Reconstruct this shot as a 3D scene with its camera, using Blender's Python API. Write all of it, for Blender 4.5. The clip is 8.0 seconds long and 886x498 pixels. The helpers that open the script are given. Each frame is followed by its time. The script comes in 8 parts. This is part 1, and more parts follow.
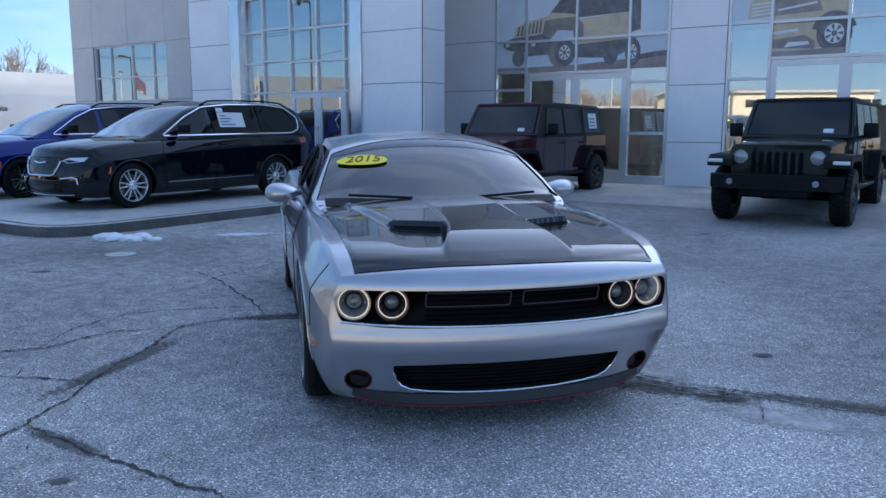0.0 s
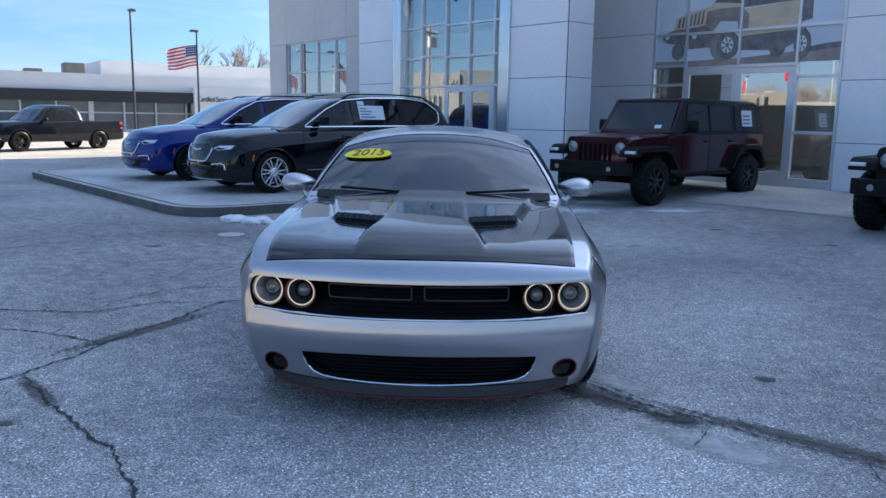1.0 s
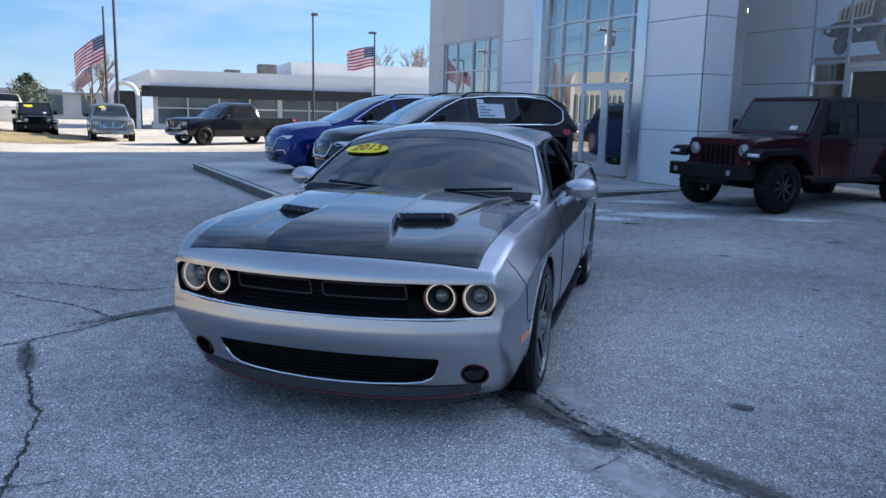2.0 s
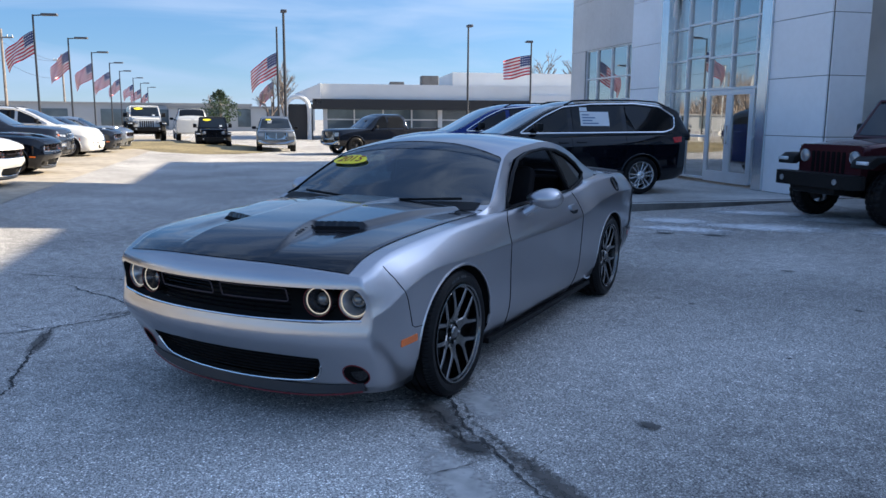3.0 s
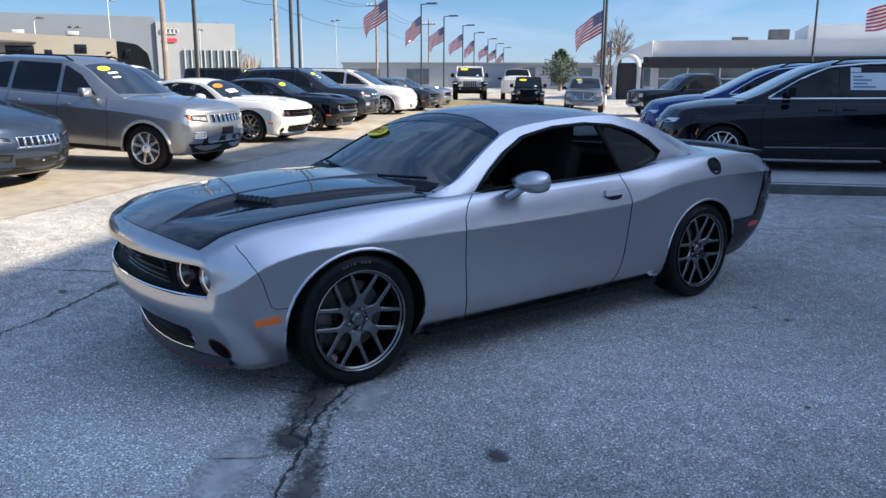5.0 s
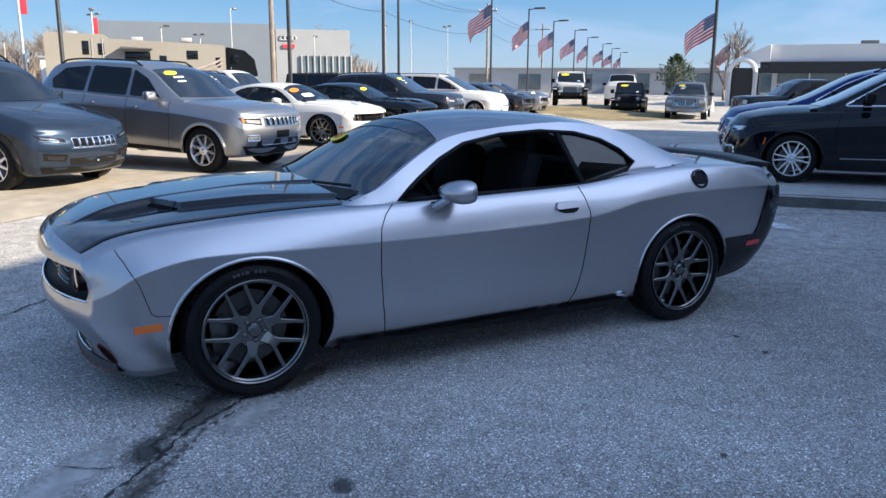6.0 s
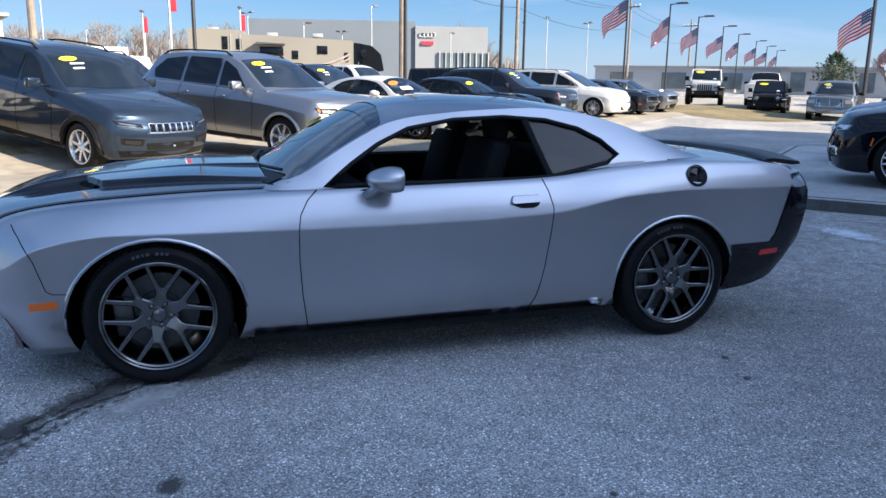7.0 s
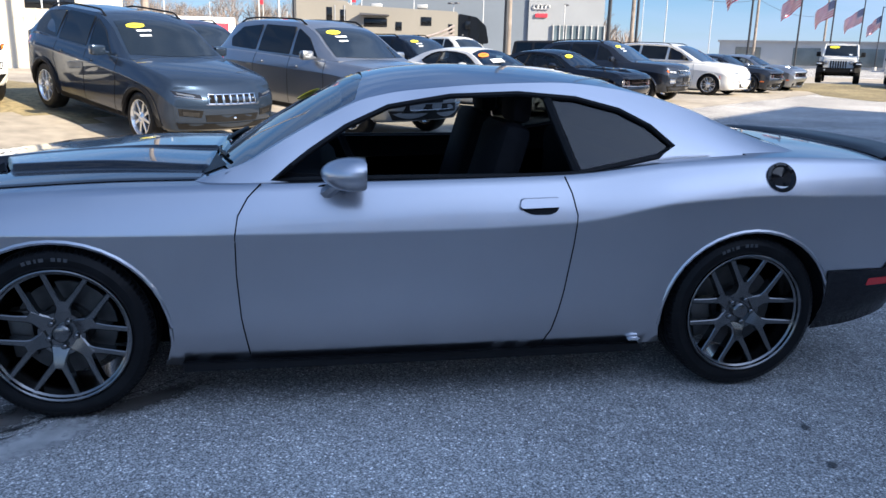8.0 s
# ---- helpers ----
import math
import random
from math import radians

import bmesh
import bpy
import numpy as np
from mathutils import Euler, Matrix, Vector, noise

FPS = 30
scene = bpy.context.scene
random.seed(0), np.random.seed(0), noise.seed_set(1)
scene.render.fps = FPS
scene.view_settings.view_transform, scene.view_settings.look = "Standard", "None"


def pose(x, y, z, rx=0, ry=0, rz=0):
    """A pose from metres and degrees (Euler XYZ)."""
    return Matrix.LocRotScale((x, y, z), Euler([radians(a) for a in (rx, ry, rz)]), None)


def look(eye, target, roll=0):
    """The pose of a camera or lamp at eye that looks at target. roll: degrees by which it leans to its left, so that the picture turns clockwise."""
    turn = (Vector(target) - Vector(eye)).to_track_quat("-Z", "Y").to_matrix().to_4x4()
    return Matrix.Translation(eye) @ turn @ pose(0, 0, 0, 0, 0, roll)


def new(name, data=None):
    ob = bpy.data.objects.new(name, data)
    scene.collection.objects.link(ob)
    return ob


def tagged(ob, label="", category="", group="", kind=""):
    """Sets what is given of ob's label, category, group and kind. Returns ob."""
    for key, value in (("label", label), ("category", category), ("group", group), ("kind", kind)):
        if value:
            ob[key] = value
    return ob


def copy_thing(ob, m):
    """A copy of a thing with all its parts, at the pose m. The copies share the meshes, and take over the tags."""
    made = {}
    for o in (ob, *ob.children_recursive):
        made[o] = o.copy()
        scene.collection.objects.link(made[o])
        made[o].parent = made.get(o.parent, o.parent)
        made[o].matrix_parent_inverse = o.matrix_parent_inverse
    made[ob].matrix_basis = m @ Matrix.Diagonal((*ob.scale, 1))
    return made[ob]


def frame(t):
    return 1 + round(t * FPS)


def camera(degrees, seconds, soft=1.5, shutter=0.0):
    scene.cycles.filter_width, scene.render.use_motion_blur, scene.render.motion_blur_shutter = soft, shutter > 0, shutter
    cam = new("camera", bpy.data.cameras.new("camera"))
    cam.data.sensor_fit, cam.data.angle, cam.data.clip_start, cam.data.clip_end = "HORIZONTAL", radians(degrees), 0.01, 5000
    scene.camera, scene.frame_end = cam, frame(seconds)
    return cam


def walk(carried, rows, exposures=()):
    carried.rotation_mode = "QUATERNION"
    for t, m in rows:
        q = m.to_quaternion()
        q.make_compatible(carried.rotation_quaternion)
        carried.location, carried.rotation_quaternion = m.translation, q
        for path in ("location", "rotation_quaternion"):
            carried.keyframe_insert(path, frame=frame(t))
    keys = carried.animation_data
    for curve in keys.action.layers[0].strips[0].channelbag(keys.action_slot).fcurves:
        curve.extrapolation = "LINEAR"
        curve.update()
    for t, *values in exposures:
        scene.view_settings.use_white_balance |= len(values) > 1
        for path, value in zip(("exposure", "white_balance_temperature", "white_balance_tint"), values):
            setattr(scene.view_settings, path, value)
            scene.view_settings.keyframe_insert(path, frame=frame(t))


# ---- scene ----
cam = camera(59.0, 8.0)
PATH = [
    (0, (-1.028, -4.267, 1.47), (-0.615, -2.335, 1.159), 0.1),
    (0.5, (-0.373, -4.408, 1.498), (-0.208, -2.441, 1.176), 0.7),
    (1, (0.319, -4.416, 1.492), (0.228, -2.446, 1.162), 0.9),
    (1.5, (0.987, -4.348, 1.488), (0.651, -2.404, 1.156), 1.1),
    (1.7, (1.205, -4.248, 1.485), (0.787, -2.321, 1.149), 1.3),
    (2.8, (2.678, -3.839, 1.526), (1.799, -2.073, 1.197), 0.5),
    (3, (2.925, -3.737, 1.536), (1.973, -2.009, 1.21), 0.4),
    (3.5, (3.455, -3.348, 1.535), (2.33, -1.727, 1.207), -0.0),
    (4, (3.895, -2.951, 1.536), (2.615, -1.451, 1.203), -0.0),
    (4.5, (4.261, -2.426, 1.553), (2.788, -1.124, 1.186), 0.4),
    (4.7, (4.339, -2.249, 1.603), (2.81, -1.023, 1.204), 0.3),
    (5.8, (4.746, -1.069, 1.65), (3.042, -0.115, 1.22), 0.3),
    (6, (4.81, -0.884, 1.625), (3.07, 0.008, 1.205), 0.3),
    (6.5, (4.86, -0.314, 1.506), (3.045, 0.417, 1.09), 0.5),
    (7, (4.918, 0.283, 1.537), (3.048, 0.848, 1.109), 0.8),
    (7.5, (4.61, 0.737, 1.531), (2.707, 1.152, 1.078), 1.2),
    (8, (4.08, 1.077, 1.504), (2.164, 1.369, 1.009), 1.3),
]
walk(cam, [(t, look(eye, target, roll)) for t, eye, target, roll in PATH], [(0.0, 1.86, 5330, 14), (1.7, 1.80, 5400, 14), (3.5, 1.58, 5330, 14), (5.8, 1.56, 5330, 14), (8.0, 1.70, 5260, 15)])

# ---------------------------------------------------------------- light
SUN_AZ = Vector((0.70, 0.714, 0.0)).normalized()
SUN_EL = radians(27)
world = bpy.data.worlds.new("world")
scene.world = world
world.use_nodes = True
wn, wl = world.node_tree.nodes, world.node_tree.links
bg = wn["Background"]
sky = wn.new("ShaderNodeTexSky")
sky.sky_type, sky.sun_disc = "NISHITA", False
sky.sun_elevation = SUN_EL
sky.sun_rotation = math.atan2(SUN_AZ.x, SUN_AZ.y)
sky.dust_density, sky.ozone_density, sky.air_density = 0.0, 4.0, 1.0
wc = wn.new("ShaderNodeTexCoord")
wmap = wn.new("ShaderNodeMapping")
wmap.inputs["Scale"].default_value = (1.6, 1.6, 9.0)
wmap.inputs["Rotation"].default_value = (0.10, -0.08, 0.5)
wl.new(wc.outputs["Generated"], wmap.inputs["Vector"])
wnoise = wn.new("ShaderNodeTexNoise")
wnoise.inputs["Scale"].default_value, wnoise.inputs["Detail"].default_value = 2.2, 7.0
wnoise.inputs["Distortion"].default_value = 0.6
wl.new(wmap.outputs["Vector"], wnoise.inputs["Vector"])
wramp = wn.new("ShaderNodeMapRange")
wramp.inputs["From Min"].default_value, wramp.inputs["From Max"].default_value = 0.43, 0.66
wramp.inputs["To Min"].default_value, wramp.inputs["To Max"].default_value = 0.0, 0.55
wl.new(wnoise.outputs["Fac"], wramp.inputs["Value"])
veil = wn.new("ShaderNodeMixRGB")                    # a thin even haze of high cloud
veil.inputs["Fac"].default_value = 0.82
wsep, haze = wn.new("ShaderNodeSeparateXYZ"), wn.new("ShaderNodeValToRGB")
wl.new(wc.outputs["Generated"], wsep.inputs["Vector"])
wl.new(wsep.outputs["Z"], haze.inputs["Fac"])
for k, (pos, rgb) in enumerate(((0.0, (0.60, 0.88, 1.06)), (0.09, (0.37, 0.70, 0.99)), (0.26, (0.28, 0.62, 1.02)), (0.60, (0.42, 0.66, 1.05)))):   # paler towards the horizon
    stop = haze.color_ramp.elements[k] if k < 2 else haze.color_ramp.elements.new(pos)
    stop.position, stop.color = pos, (*rgb, 1)
wl.new(haze.outputs["Color"], veil.inputs["Color2"])
wl.new(sky.outputs["Color"], veil.inputs["Color1"])
wmix = wn.new("ShaderNodeMixRGB")                    # wisps of cirrus
wmix.inputs["Color2"].default_value = (1.7, 1.95, 2.2, 1)
wl.new(wramp.outputs["Result"], wmix.inputs["Fac"])
wl.new(veil.outputs["Color"], wmix.inputs["Color1"])
wdot, wside, wgrade = wn.new("ShaderNodeVectorMath"), wn.new("ShaderNodeMapRange"), wn.new("ShaderNodeMixRGB")
wdot.operation, wgrade.blend_type = "DOT_PRODUCT", "MULTIPLY"
wdot.inputs[1].default_value = SUN_AZ                # the sky is brighter on the sun's side
wl.new(wc.outputs["Generated"], wdot.inputs[0])
wl.new(wdot.outputs["Value"], wside.inputs["Value"])
for key, v in (("From Min", -1.0), ("From Max", 1.0), ("To Min", 0.88), ("To Max", 1.12)):
    wside.inputs[key].default_value = v
wgrade.inputs["Fac"].default_value = 1.0
wl.new(wmix.outputs["Color"], wgrade.inputs["Color1"])
wl.new(wside.outputs["Result"], wgrade.inputs["Color2"])
sun_dir = Vector((SUN_AZ.x * math.cos(SUN_EL), SUN_AZ.y * math.cos(SUN_EL), math.sin(SUN_EL)))
wsun, wclip, last = wn.new("ShaderNodeVectorMath"), wn.new("ShaderNodeMath"), wgrade.outputs["Color"]
wsun.operation, wclip.operation = "DOT_PRODUCT", "MAXIMUM"
wsun.inputs[1].default_value = sun_dir
wl.new(wc.outputs["Generated"], wsun.inputs[0])
wl.new(wsun.outputs["Value"], wclip.inputs[0])
wclip.inputs[1].default_value = 0.0
for power, rgb in ((3.5, (2.7, 2.9, 3.1)), (40.0, (3.0, 2.8, 2.5))):   # the bright veil of thin cloud round the sun
    wpow, wadd = wn.new("ShaderNodeMath"), wn.new("ShaderNodeMixRGB")
    wpow.operation, wadd.blend_type = "POWER", "ADD"
    wpow.inputs[1].default_value = power
    wl.new(wclip.outputs[0], wpow.inputs[0])
    wl.new(wpow.outputs[0], wadd.inputs["Fac"])
    wl.new(last, wadd.inputs["Color1"])
    wadd.inputs["Color2"].default_value = (*rgb, 1)
    last = wadd.outputs["Color"]
wl.new(last, bg.inputs["Color"])
bg.inputs["Strength"].default_value = 0.12

sun = new("sun", bpy.data.lights.new("sun", "SUN"))
sun.data.energy, sun.data.angle, sun.data.color = 4.6, radians(0.6), (1.0, 0.78, 0.46)
sun.matrix_world = look(SUN_AZ * 50 + Vector((0, 0, 50 * math.tan(SUN_EL))), (0, 0, 0))


# ---------------------------------------------------------------- helpers
def empty(name, m, label, category, group="", kind=""):
    ob = new(name)
    ob.empty_display_size = 0.2
    ob.matrix_basis = m
    return tagged(ob, label, category, group, kind)


def link_mesh(name, me, parent=None, mats=()):
    ob = new(name, me)
    if parent is not None:
        ob.parent = parent
    for i, m in enumerate(mats):
        ob.material_slots[i].link = "OBJECT"
        ob.material_slots[i].material = m
    return ob


def finish(bm, name, mats, angle=35):
    """A mesh of bm, smooth but for edges sharper than angle."""
    bmesh.ops.recalc_face_normals(bm, faces=bm.faces)
    lim = radians(angle)
    for f in bm.faces:
        f.smooth = True
    for e in bm.edges:
        e.smooth = len(e.link_faces) == 2 and e.calc_face_angle(0) < lim
    me = bpy.data.meshes.new(name)
    bm.to_mesh(me)
    bm.free()
    for m in mats if isinstance(mats, (list, tuple)) else [mats]:
        me.materials.append(m)
    return me


def part(name, bm, mats, parent=None, label="", angle=35, m=None):
    ob = new(name, finish(bm, name, mats, angle))
    if parent is not None:
        ob.parent = parent
    if m is not None:
        ob.matrix_basis = m
    return tagged(ob, label)


def box(bm, x0, x1, y0, y1, z0, z1, bevel=0.0, m=None, idx=0):
    lo = Vector(((x0 + x1) / 2, (y0 + y1) / 2, (z0 + z1) / 2))
    mat = Matrix.Translation(lo) @ Matrix.Diagonal((abs(x1 - x0), abs(y1 - y0), abs(z1 - z0), 1))
    r = bmesh.ops.create_cube(bm, size=1, matrix=mat)
    vs = r["verts"]
    if bevel > 0:
        es = list({e for v in vs for e in v.link_edges})
        r2 = bmesh.ops.bevel(bm, geom=es, offset=bevel, segments=2, affect="EDGES", profile=0.5)
        vs = list({v for f in r2["faces"] for v in f.verts} | {v for v in vs if v.is_valid})
    if idx:
        for f in {f for v in vs for f in v.link_faces}:
            f.material_index = idx
    if m is not None:
        bmesh.ops.transform(bm, matrix=m, verts=vs)
    return vs


def tube(bm, pts, r, n=8, closed=False, r1=None):
    """A round bar along pts; r may taper to r1."""
    pts = [Vector(p) for p in pts]
    rings, count = [], len(pts)
    for i, p in enumerate(pts):
        a = pts[i - 1] if (i or closed) else p
        b = pts[(i + 1) % count] if (i < count - 1 or closed) else p
        d = (b - a).normalized() if (b - a).length > 1e-9 else Vector((0, 0, 1))
        s = d.cross(Vector((0, 0, 1)))
        s = s.normalized() if s.length > 1e-4 else Vector((1, 0, 0))
        w = d.cross(s)
        rr = r if r1 is None else r + (r1 - r) * i / max(1, count - 1)
        rings.append([bm.verts.new(p + rr * (math.cos(t) * s + math.sin(t) * w)) for t in (2 * math.pi * k / n for k in range(n))])
    for i in range(count if closed else count - 1):
        a, b = rings[i], rings[(i + 1) % count]
        for k in range(n):
            bm.faces.new((a[k], a[(k + 1) % n], b[(k + 1) % n], b[k]))
    if not closed:
        bm.faces.new(rings[0])
        bm.faces.new(rings[-1][::-1])


def lathe_x(bm, profile, n=40, cx=0, cy=0, cz=0, closed=False):
    """Turns (x, r) pairs round the x axis."""
    rings = []
    for x, r in profile:
        rings.append([bm.verts.new((cx + x, cy + r * math.cos(2 * math.pi * k / n), cz + r * math.sin(2 * math.pi * k / n))) for k in range(n)])
    for i in range(len(rings) if closed else len(rings) - 1):
        a, b = rings[i], rings[(i + 1) % len(rings)]
        for k in range(n):
            bm.faces.new((a[k], a[(k + 1) % n], b[(k + 1) % n], b[k]))
    return rings


def prism(bm, outline, axis, a, b, idx=0):
    """An outline of 2D points drawn out along an axis from a to b (a number, or a function of the point)."""
    fa = a if callable(a) else (lambda p: a)
    fb = b if callable(b) else (lambda p: b)

    def at(p, v):
        return {"x": (v, p[0], p[1]), "y": (p[0], v, p[1]), "z": (p[0], p[1], v)}[axis]
    va = [bm.verts.new(at(p, fa(p))) for p in outline]
    vb = [bm.verts.new(at(p, fb(p))) for p in outline]
    n = len(outline)
    fs = [bm.faces.new(va), bm.faces.new(vb[::-1])]
    for i in range(n):
        fs.append(bm.faces.new((va[i], vb[i], vb[(i + 1) % n], va[(i + 1) % n])))
    for f in fs:
        f.material_index = idx
    return fs


def dense(poly, step=0.06):
    out = []
    for i, p in enumerate(poly):
        q = poly[(i + 1) % len(poly)]
        n = max(1, int(math.dist(p, q) / step))
        out += [(p[0] + (q[0] - p[0]) * k / n, p[1] + (q[1] - p[1]) * k / n) for k in range(n)]
    return out


def rounded(poly, r, seg=4):
    """A polygon with its corners rounded."""
    out, n = [], len(poly)
    for i in range(n):
        p = Vector(poly[i])
        a, b = Vector(poly[i - 1]) - p, Vector(poly[(i + 1) % n]) - p
        k = min(r, a.length * 0.45, b.length * 0.45)
        s, e = p + a.normalized() * k, p + b.normalized() * k
        for j in range(seg + 1):
            t = j / seg
            out.append(tuple((1 - t) ** 2 * s + 2 * t * (1 - t) * p + t * t * e))
    return out


def pchip(xs, ys):
    xs, ys = np.array(xs, float), np.array(ys, float)
    h, d = np.diff(xs), np.diff(ys) / np.diff(xs)
    m = np.zeros(len(xs))
    m[0], m[-1] = d[0], d[-1]
    for i in range(1, len(xs) - 1):
        if d[i - 1] * d[i] > 0:
            w1, w2 = 2 * h[i] + h[i - 1], h[i] + 2 * h[i - 1]
            m[i] = (w1 + w2) / (w1 / d[i - 1] + w2 / d[i])

    def f(x):
        x = min(max(x, xs[0]), xs[-1])
        i = min(int(np.searchsorted(xs, x, side="right")) - 1, len(xs) - 2)
        t = (x - xs[i]) / h[i]
        return float((2 * t**3 - 3 * t**2 + 1) * ys[i] + (t**3 - 2 * t**2 + t) * h[i] * m[i] + (3 * t**2 - 2 * t**3) * ys[i + 1] + (t**3 - t**2) * h[i] * m[i + 1])
    return f


def boolean(me, cutters, name):
    """The mesh less the cutters; a cutter's material indices are kept."""
    ob = bpy.data.objects.new(name, me)
    scene.collection.objects.link(ob)
    cut = []
    for c in cutters:
        bmesh.ops.recalc_face_normals(c, faces=c.faces)
        cm = bpy.data.meshes.new("cut")
        c.to_mesh(cm)
        c.free()
        for m in me.materials:
            cm.materials.append(m)
        co = bpy.data.objects.new("cut", cm)
        scene.collection.objects.link(co)
        cut.append(co)
        mod = ob.modifiers.new("cut", "BOOLEAN")
        mod.operation, mod.object, mod.solver = "DIFFERENCE", co, "EXACT"
    out = bpy.data.meshes.new_from_object(ob.evaluated_get(bpy.context.evaluated_depsgraph_get()))
    out.name = name
    bpy.data.objects.remove(ob)
    for co in cut:
        bpy.data.objects.remove(co)
    bm = bmesh.new()
    bm.from_mesh(out)
    for f in bm.faces:
        f.smooth = True
    for e in bm.edges:
        e.smooth = len(e.link_faces) == 2 and e.calc_face_angle(0) < radians(32)
    bm.to_mesh(out)
    bm.free()
    return out


def keep_normals(cut, whole):
    """The cut mesh with the shading normals of the whole skin, so that the cuts leave no dents in its gloss."""
    a, b = bpy.data.objects.new("cut", cut), bpy.data.objects.new("whole", whole)
    for ob in (a, b):
        scene.collection.objects.link(ob)
    mod = a.modifiers.new("normals", "DATA_TRANSFER")
    mod.object, mod.use_loop_data, mod.data_types_loops, mod.loop_mapping = b, True, {"CUSTOM_NORMAL"}, "POLYINTERP_NEAREST"
    out = bpy.data.meshes.new_from_object(a.evaluated_get(bpy.context.evaluated_depsgraph_get()))
    out.name = cut.name
    for ob in (a, b):
        bpy.data.objects.remove(ob)
    return out


# ---------------------------------------------------------------- materials
def mat(name, color, rough=0.5, metal=0.0, vary=0.0, scale=5.0, bump=0.0, bscale=60.0, coat=0.0, emit=0.0, spec=0.5, vary2=0.0, tint=None):
    m = bpy.data.materials.new(name)
    m.use_nodes = True
    nt, lk = m.node_tree.nodes, m.node_tree.links
    b = nt["Principled BSDF"]
    b.inputs["Base Color"].default_value = (*color, 1)
    b.inputs["Roughness"].default_value, b.inputs["Metallic"].default_value = rough, metal
    b.inputs["Coat Weight"].default_value, b.inputs["Coat Roughness"].default_value = coat, 0.04
    b.inputs["Specular IOR Level"].default_value = spec
    if emit:
        b.inputs["Emission Color"].default_value = (*color, 1)
        b.inputs["Emission Strength"].default_value = emit
    tc = nt.new("ShaderNodeTexCoord")
    if vary or vary2:
        col = None
        for amount, sc in ((vary, scale), (vary2, scale * 14)):
            if not amount:
                continue
            n = nt.new("ShaderNodeTexNoise")
            n.inputs["Scale"].default_value, n.inputs["Detail"].default_value = sc, 6
            lk.new(tc.outputs["Object"], n.inputs["Vector"])
            r = nt.new("ShaderNodeMapRange")
            r.inputs["From Min"].default_value, r.inputs["From Max"].default_value = 0.3, 0.7
            r.inputs["To Min"].default_value, r.inputs["To Max"].default_value = 1 - amount, 1 + amount
            lk.new(n.outputs["Fac"], r.inputs["Value"])
            mul = nt.new("ShaderNodeMixRGB")
            mul.blend_type, mul.inputs["Fac"].default_value = "MULTIPLY", 1.0
            if col is None:
                mul.inputs["Color1"].default_value = (*color, 1)
            else:
                lk.new(col, mul.inputs["Color1"])
            lk.new(r.outputs["Result"], mul.inputs["Color2"])
            col = mul.outputs["Color"]
        lk.new(col, b.inputs["Base Color"])
        rr = nt.new("ShaderNodeMapRange")
        rr.inputs["To Min"].default_value, rr.inputs["To Max"].default_value = max(0.02, rough * 0.8), min(1, rough * 1.2)
        lk.new(n.outputs["Fac"], rr.inputs["Value"])
        lk.new(rr.outputs["Result"], b.inputs["Roughness"])
    if bump:
        n = nt.new("ShaderNodeTexNoise")
        n.inputs["Scale"].default_value, n.inputs["Detail"].default_value = bscale, 4
        lk.new(tc.outputs["Object"], n.inputs["Vector"])
        bp = nt.new("ShaderNodeBump")
        bp.inputs["Strength"].default_value, bp.inputs["Distance"].default_value = bump, 0.01
        lk.new(n.outputs["Fac"], bp.inputs["Height"])
        lk.new(bp.outputs["Normal"], b.inputs["Normal"])
    return m


def glass(name, color=(0.9, 0.95, 0.95), rough=0.0):
    m = mat(name, color, rough)
    m.node_tree.nodes["Principled BSDF"].inputs["Transmission Weight"].default_value = 1.0
    m.node_tree.nodes["Principled BSDF"].inputs["IOR"].default_value = 1.45
    return m


def thin_glass(name, tint, mirror=0.04):
    """A thin pane: tinted see-through with a mirror-like sheen that grows towards grazing view."""
    m = bpy.data.materials.new(name)
    m.use_nodes = True
    nt, lk = m.node_tree.nodes, m.node_tree.links
    nt.remove(nt["Principled BSDF"])
    tr, gl, mx, lw = nt.new("ShaderNodeBsdfTransparent"), nt.new("ShaderNodeBsdfGlossy"), nt.new("ShaderNodeMixShader"), nt.new("ShaderNodeLayerWeight")
    tr.inputs["Color"].default_value = (*tint, 1)
    gl.inputs["Roughness"].default_value = 0.01
    lw.inputs["Blend"].default_value = 0.5
    pw, rg = nt.new("ShaderNodeMath"), nt.new("ShaderNodeMapRange")
    pw.operation = "POWER"
    pw.inputs[1].default_value = 4.0
    rg.inputs["To Min"].default_value, rg.inputs["To Max"].default_value = mirror, 0.92
    lk.new(lw.outputs["Facing"], pw.inputs[0])
    lk.new(pw.outputs[0], rg.inputs["Value"])
    lk.new(rg.outputs["Result"], mx.inputs["Fac"])
    lk.new(tr.outputs["BSDF"], mx.inputs[1])
    lk.new(gl.outputs["BSDF"], mx.inputs[2])
    lk.new(mx.outputs["Shader"], nt["Material Output"].inputs["Surface"])
    return m


def paint(name, color, metal=0.0, rough=0.3):
    m = mat(name, color, rough, metal, vary=0.03, scale=3.0, coat=1.0, spec=0.5 if metal > 0.7 else 0.0)
    return m


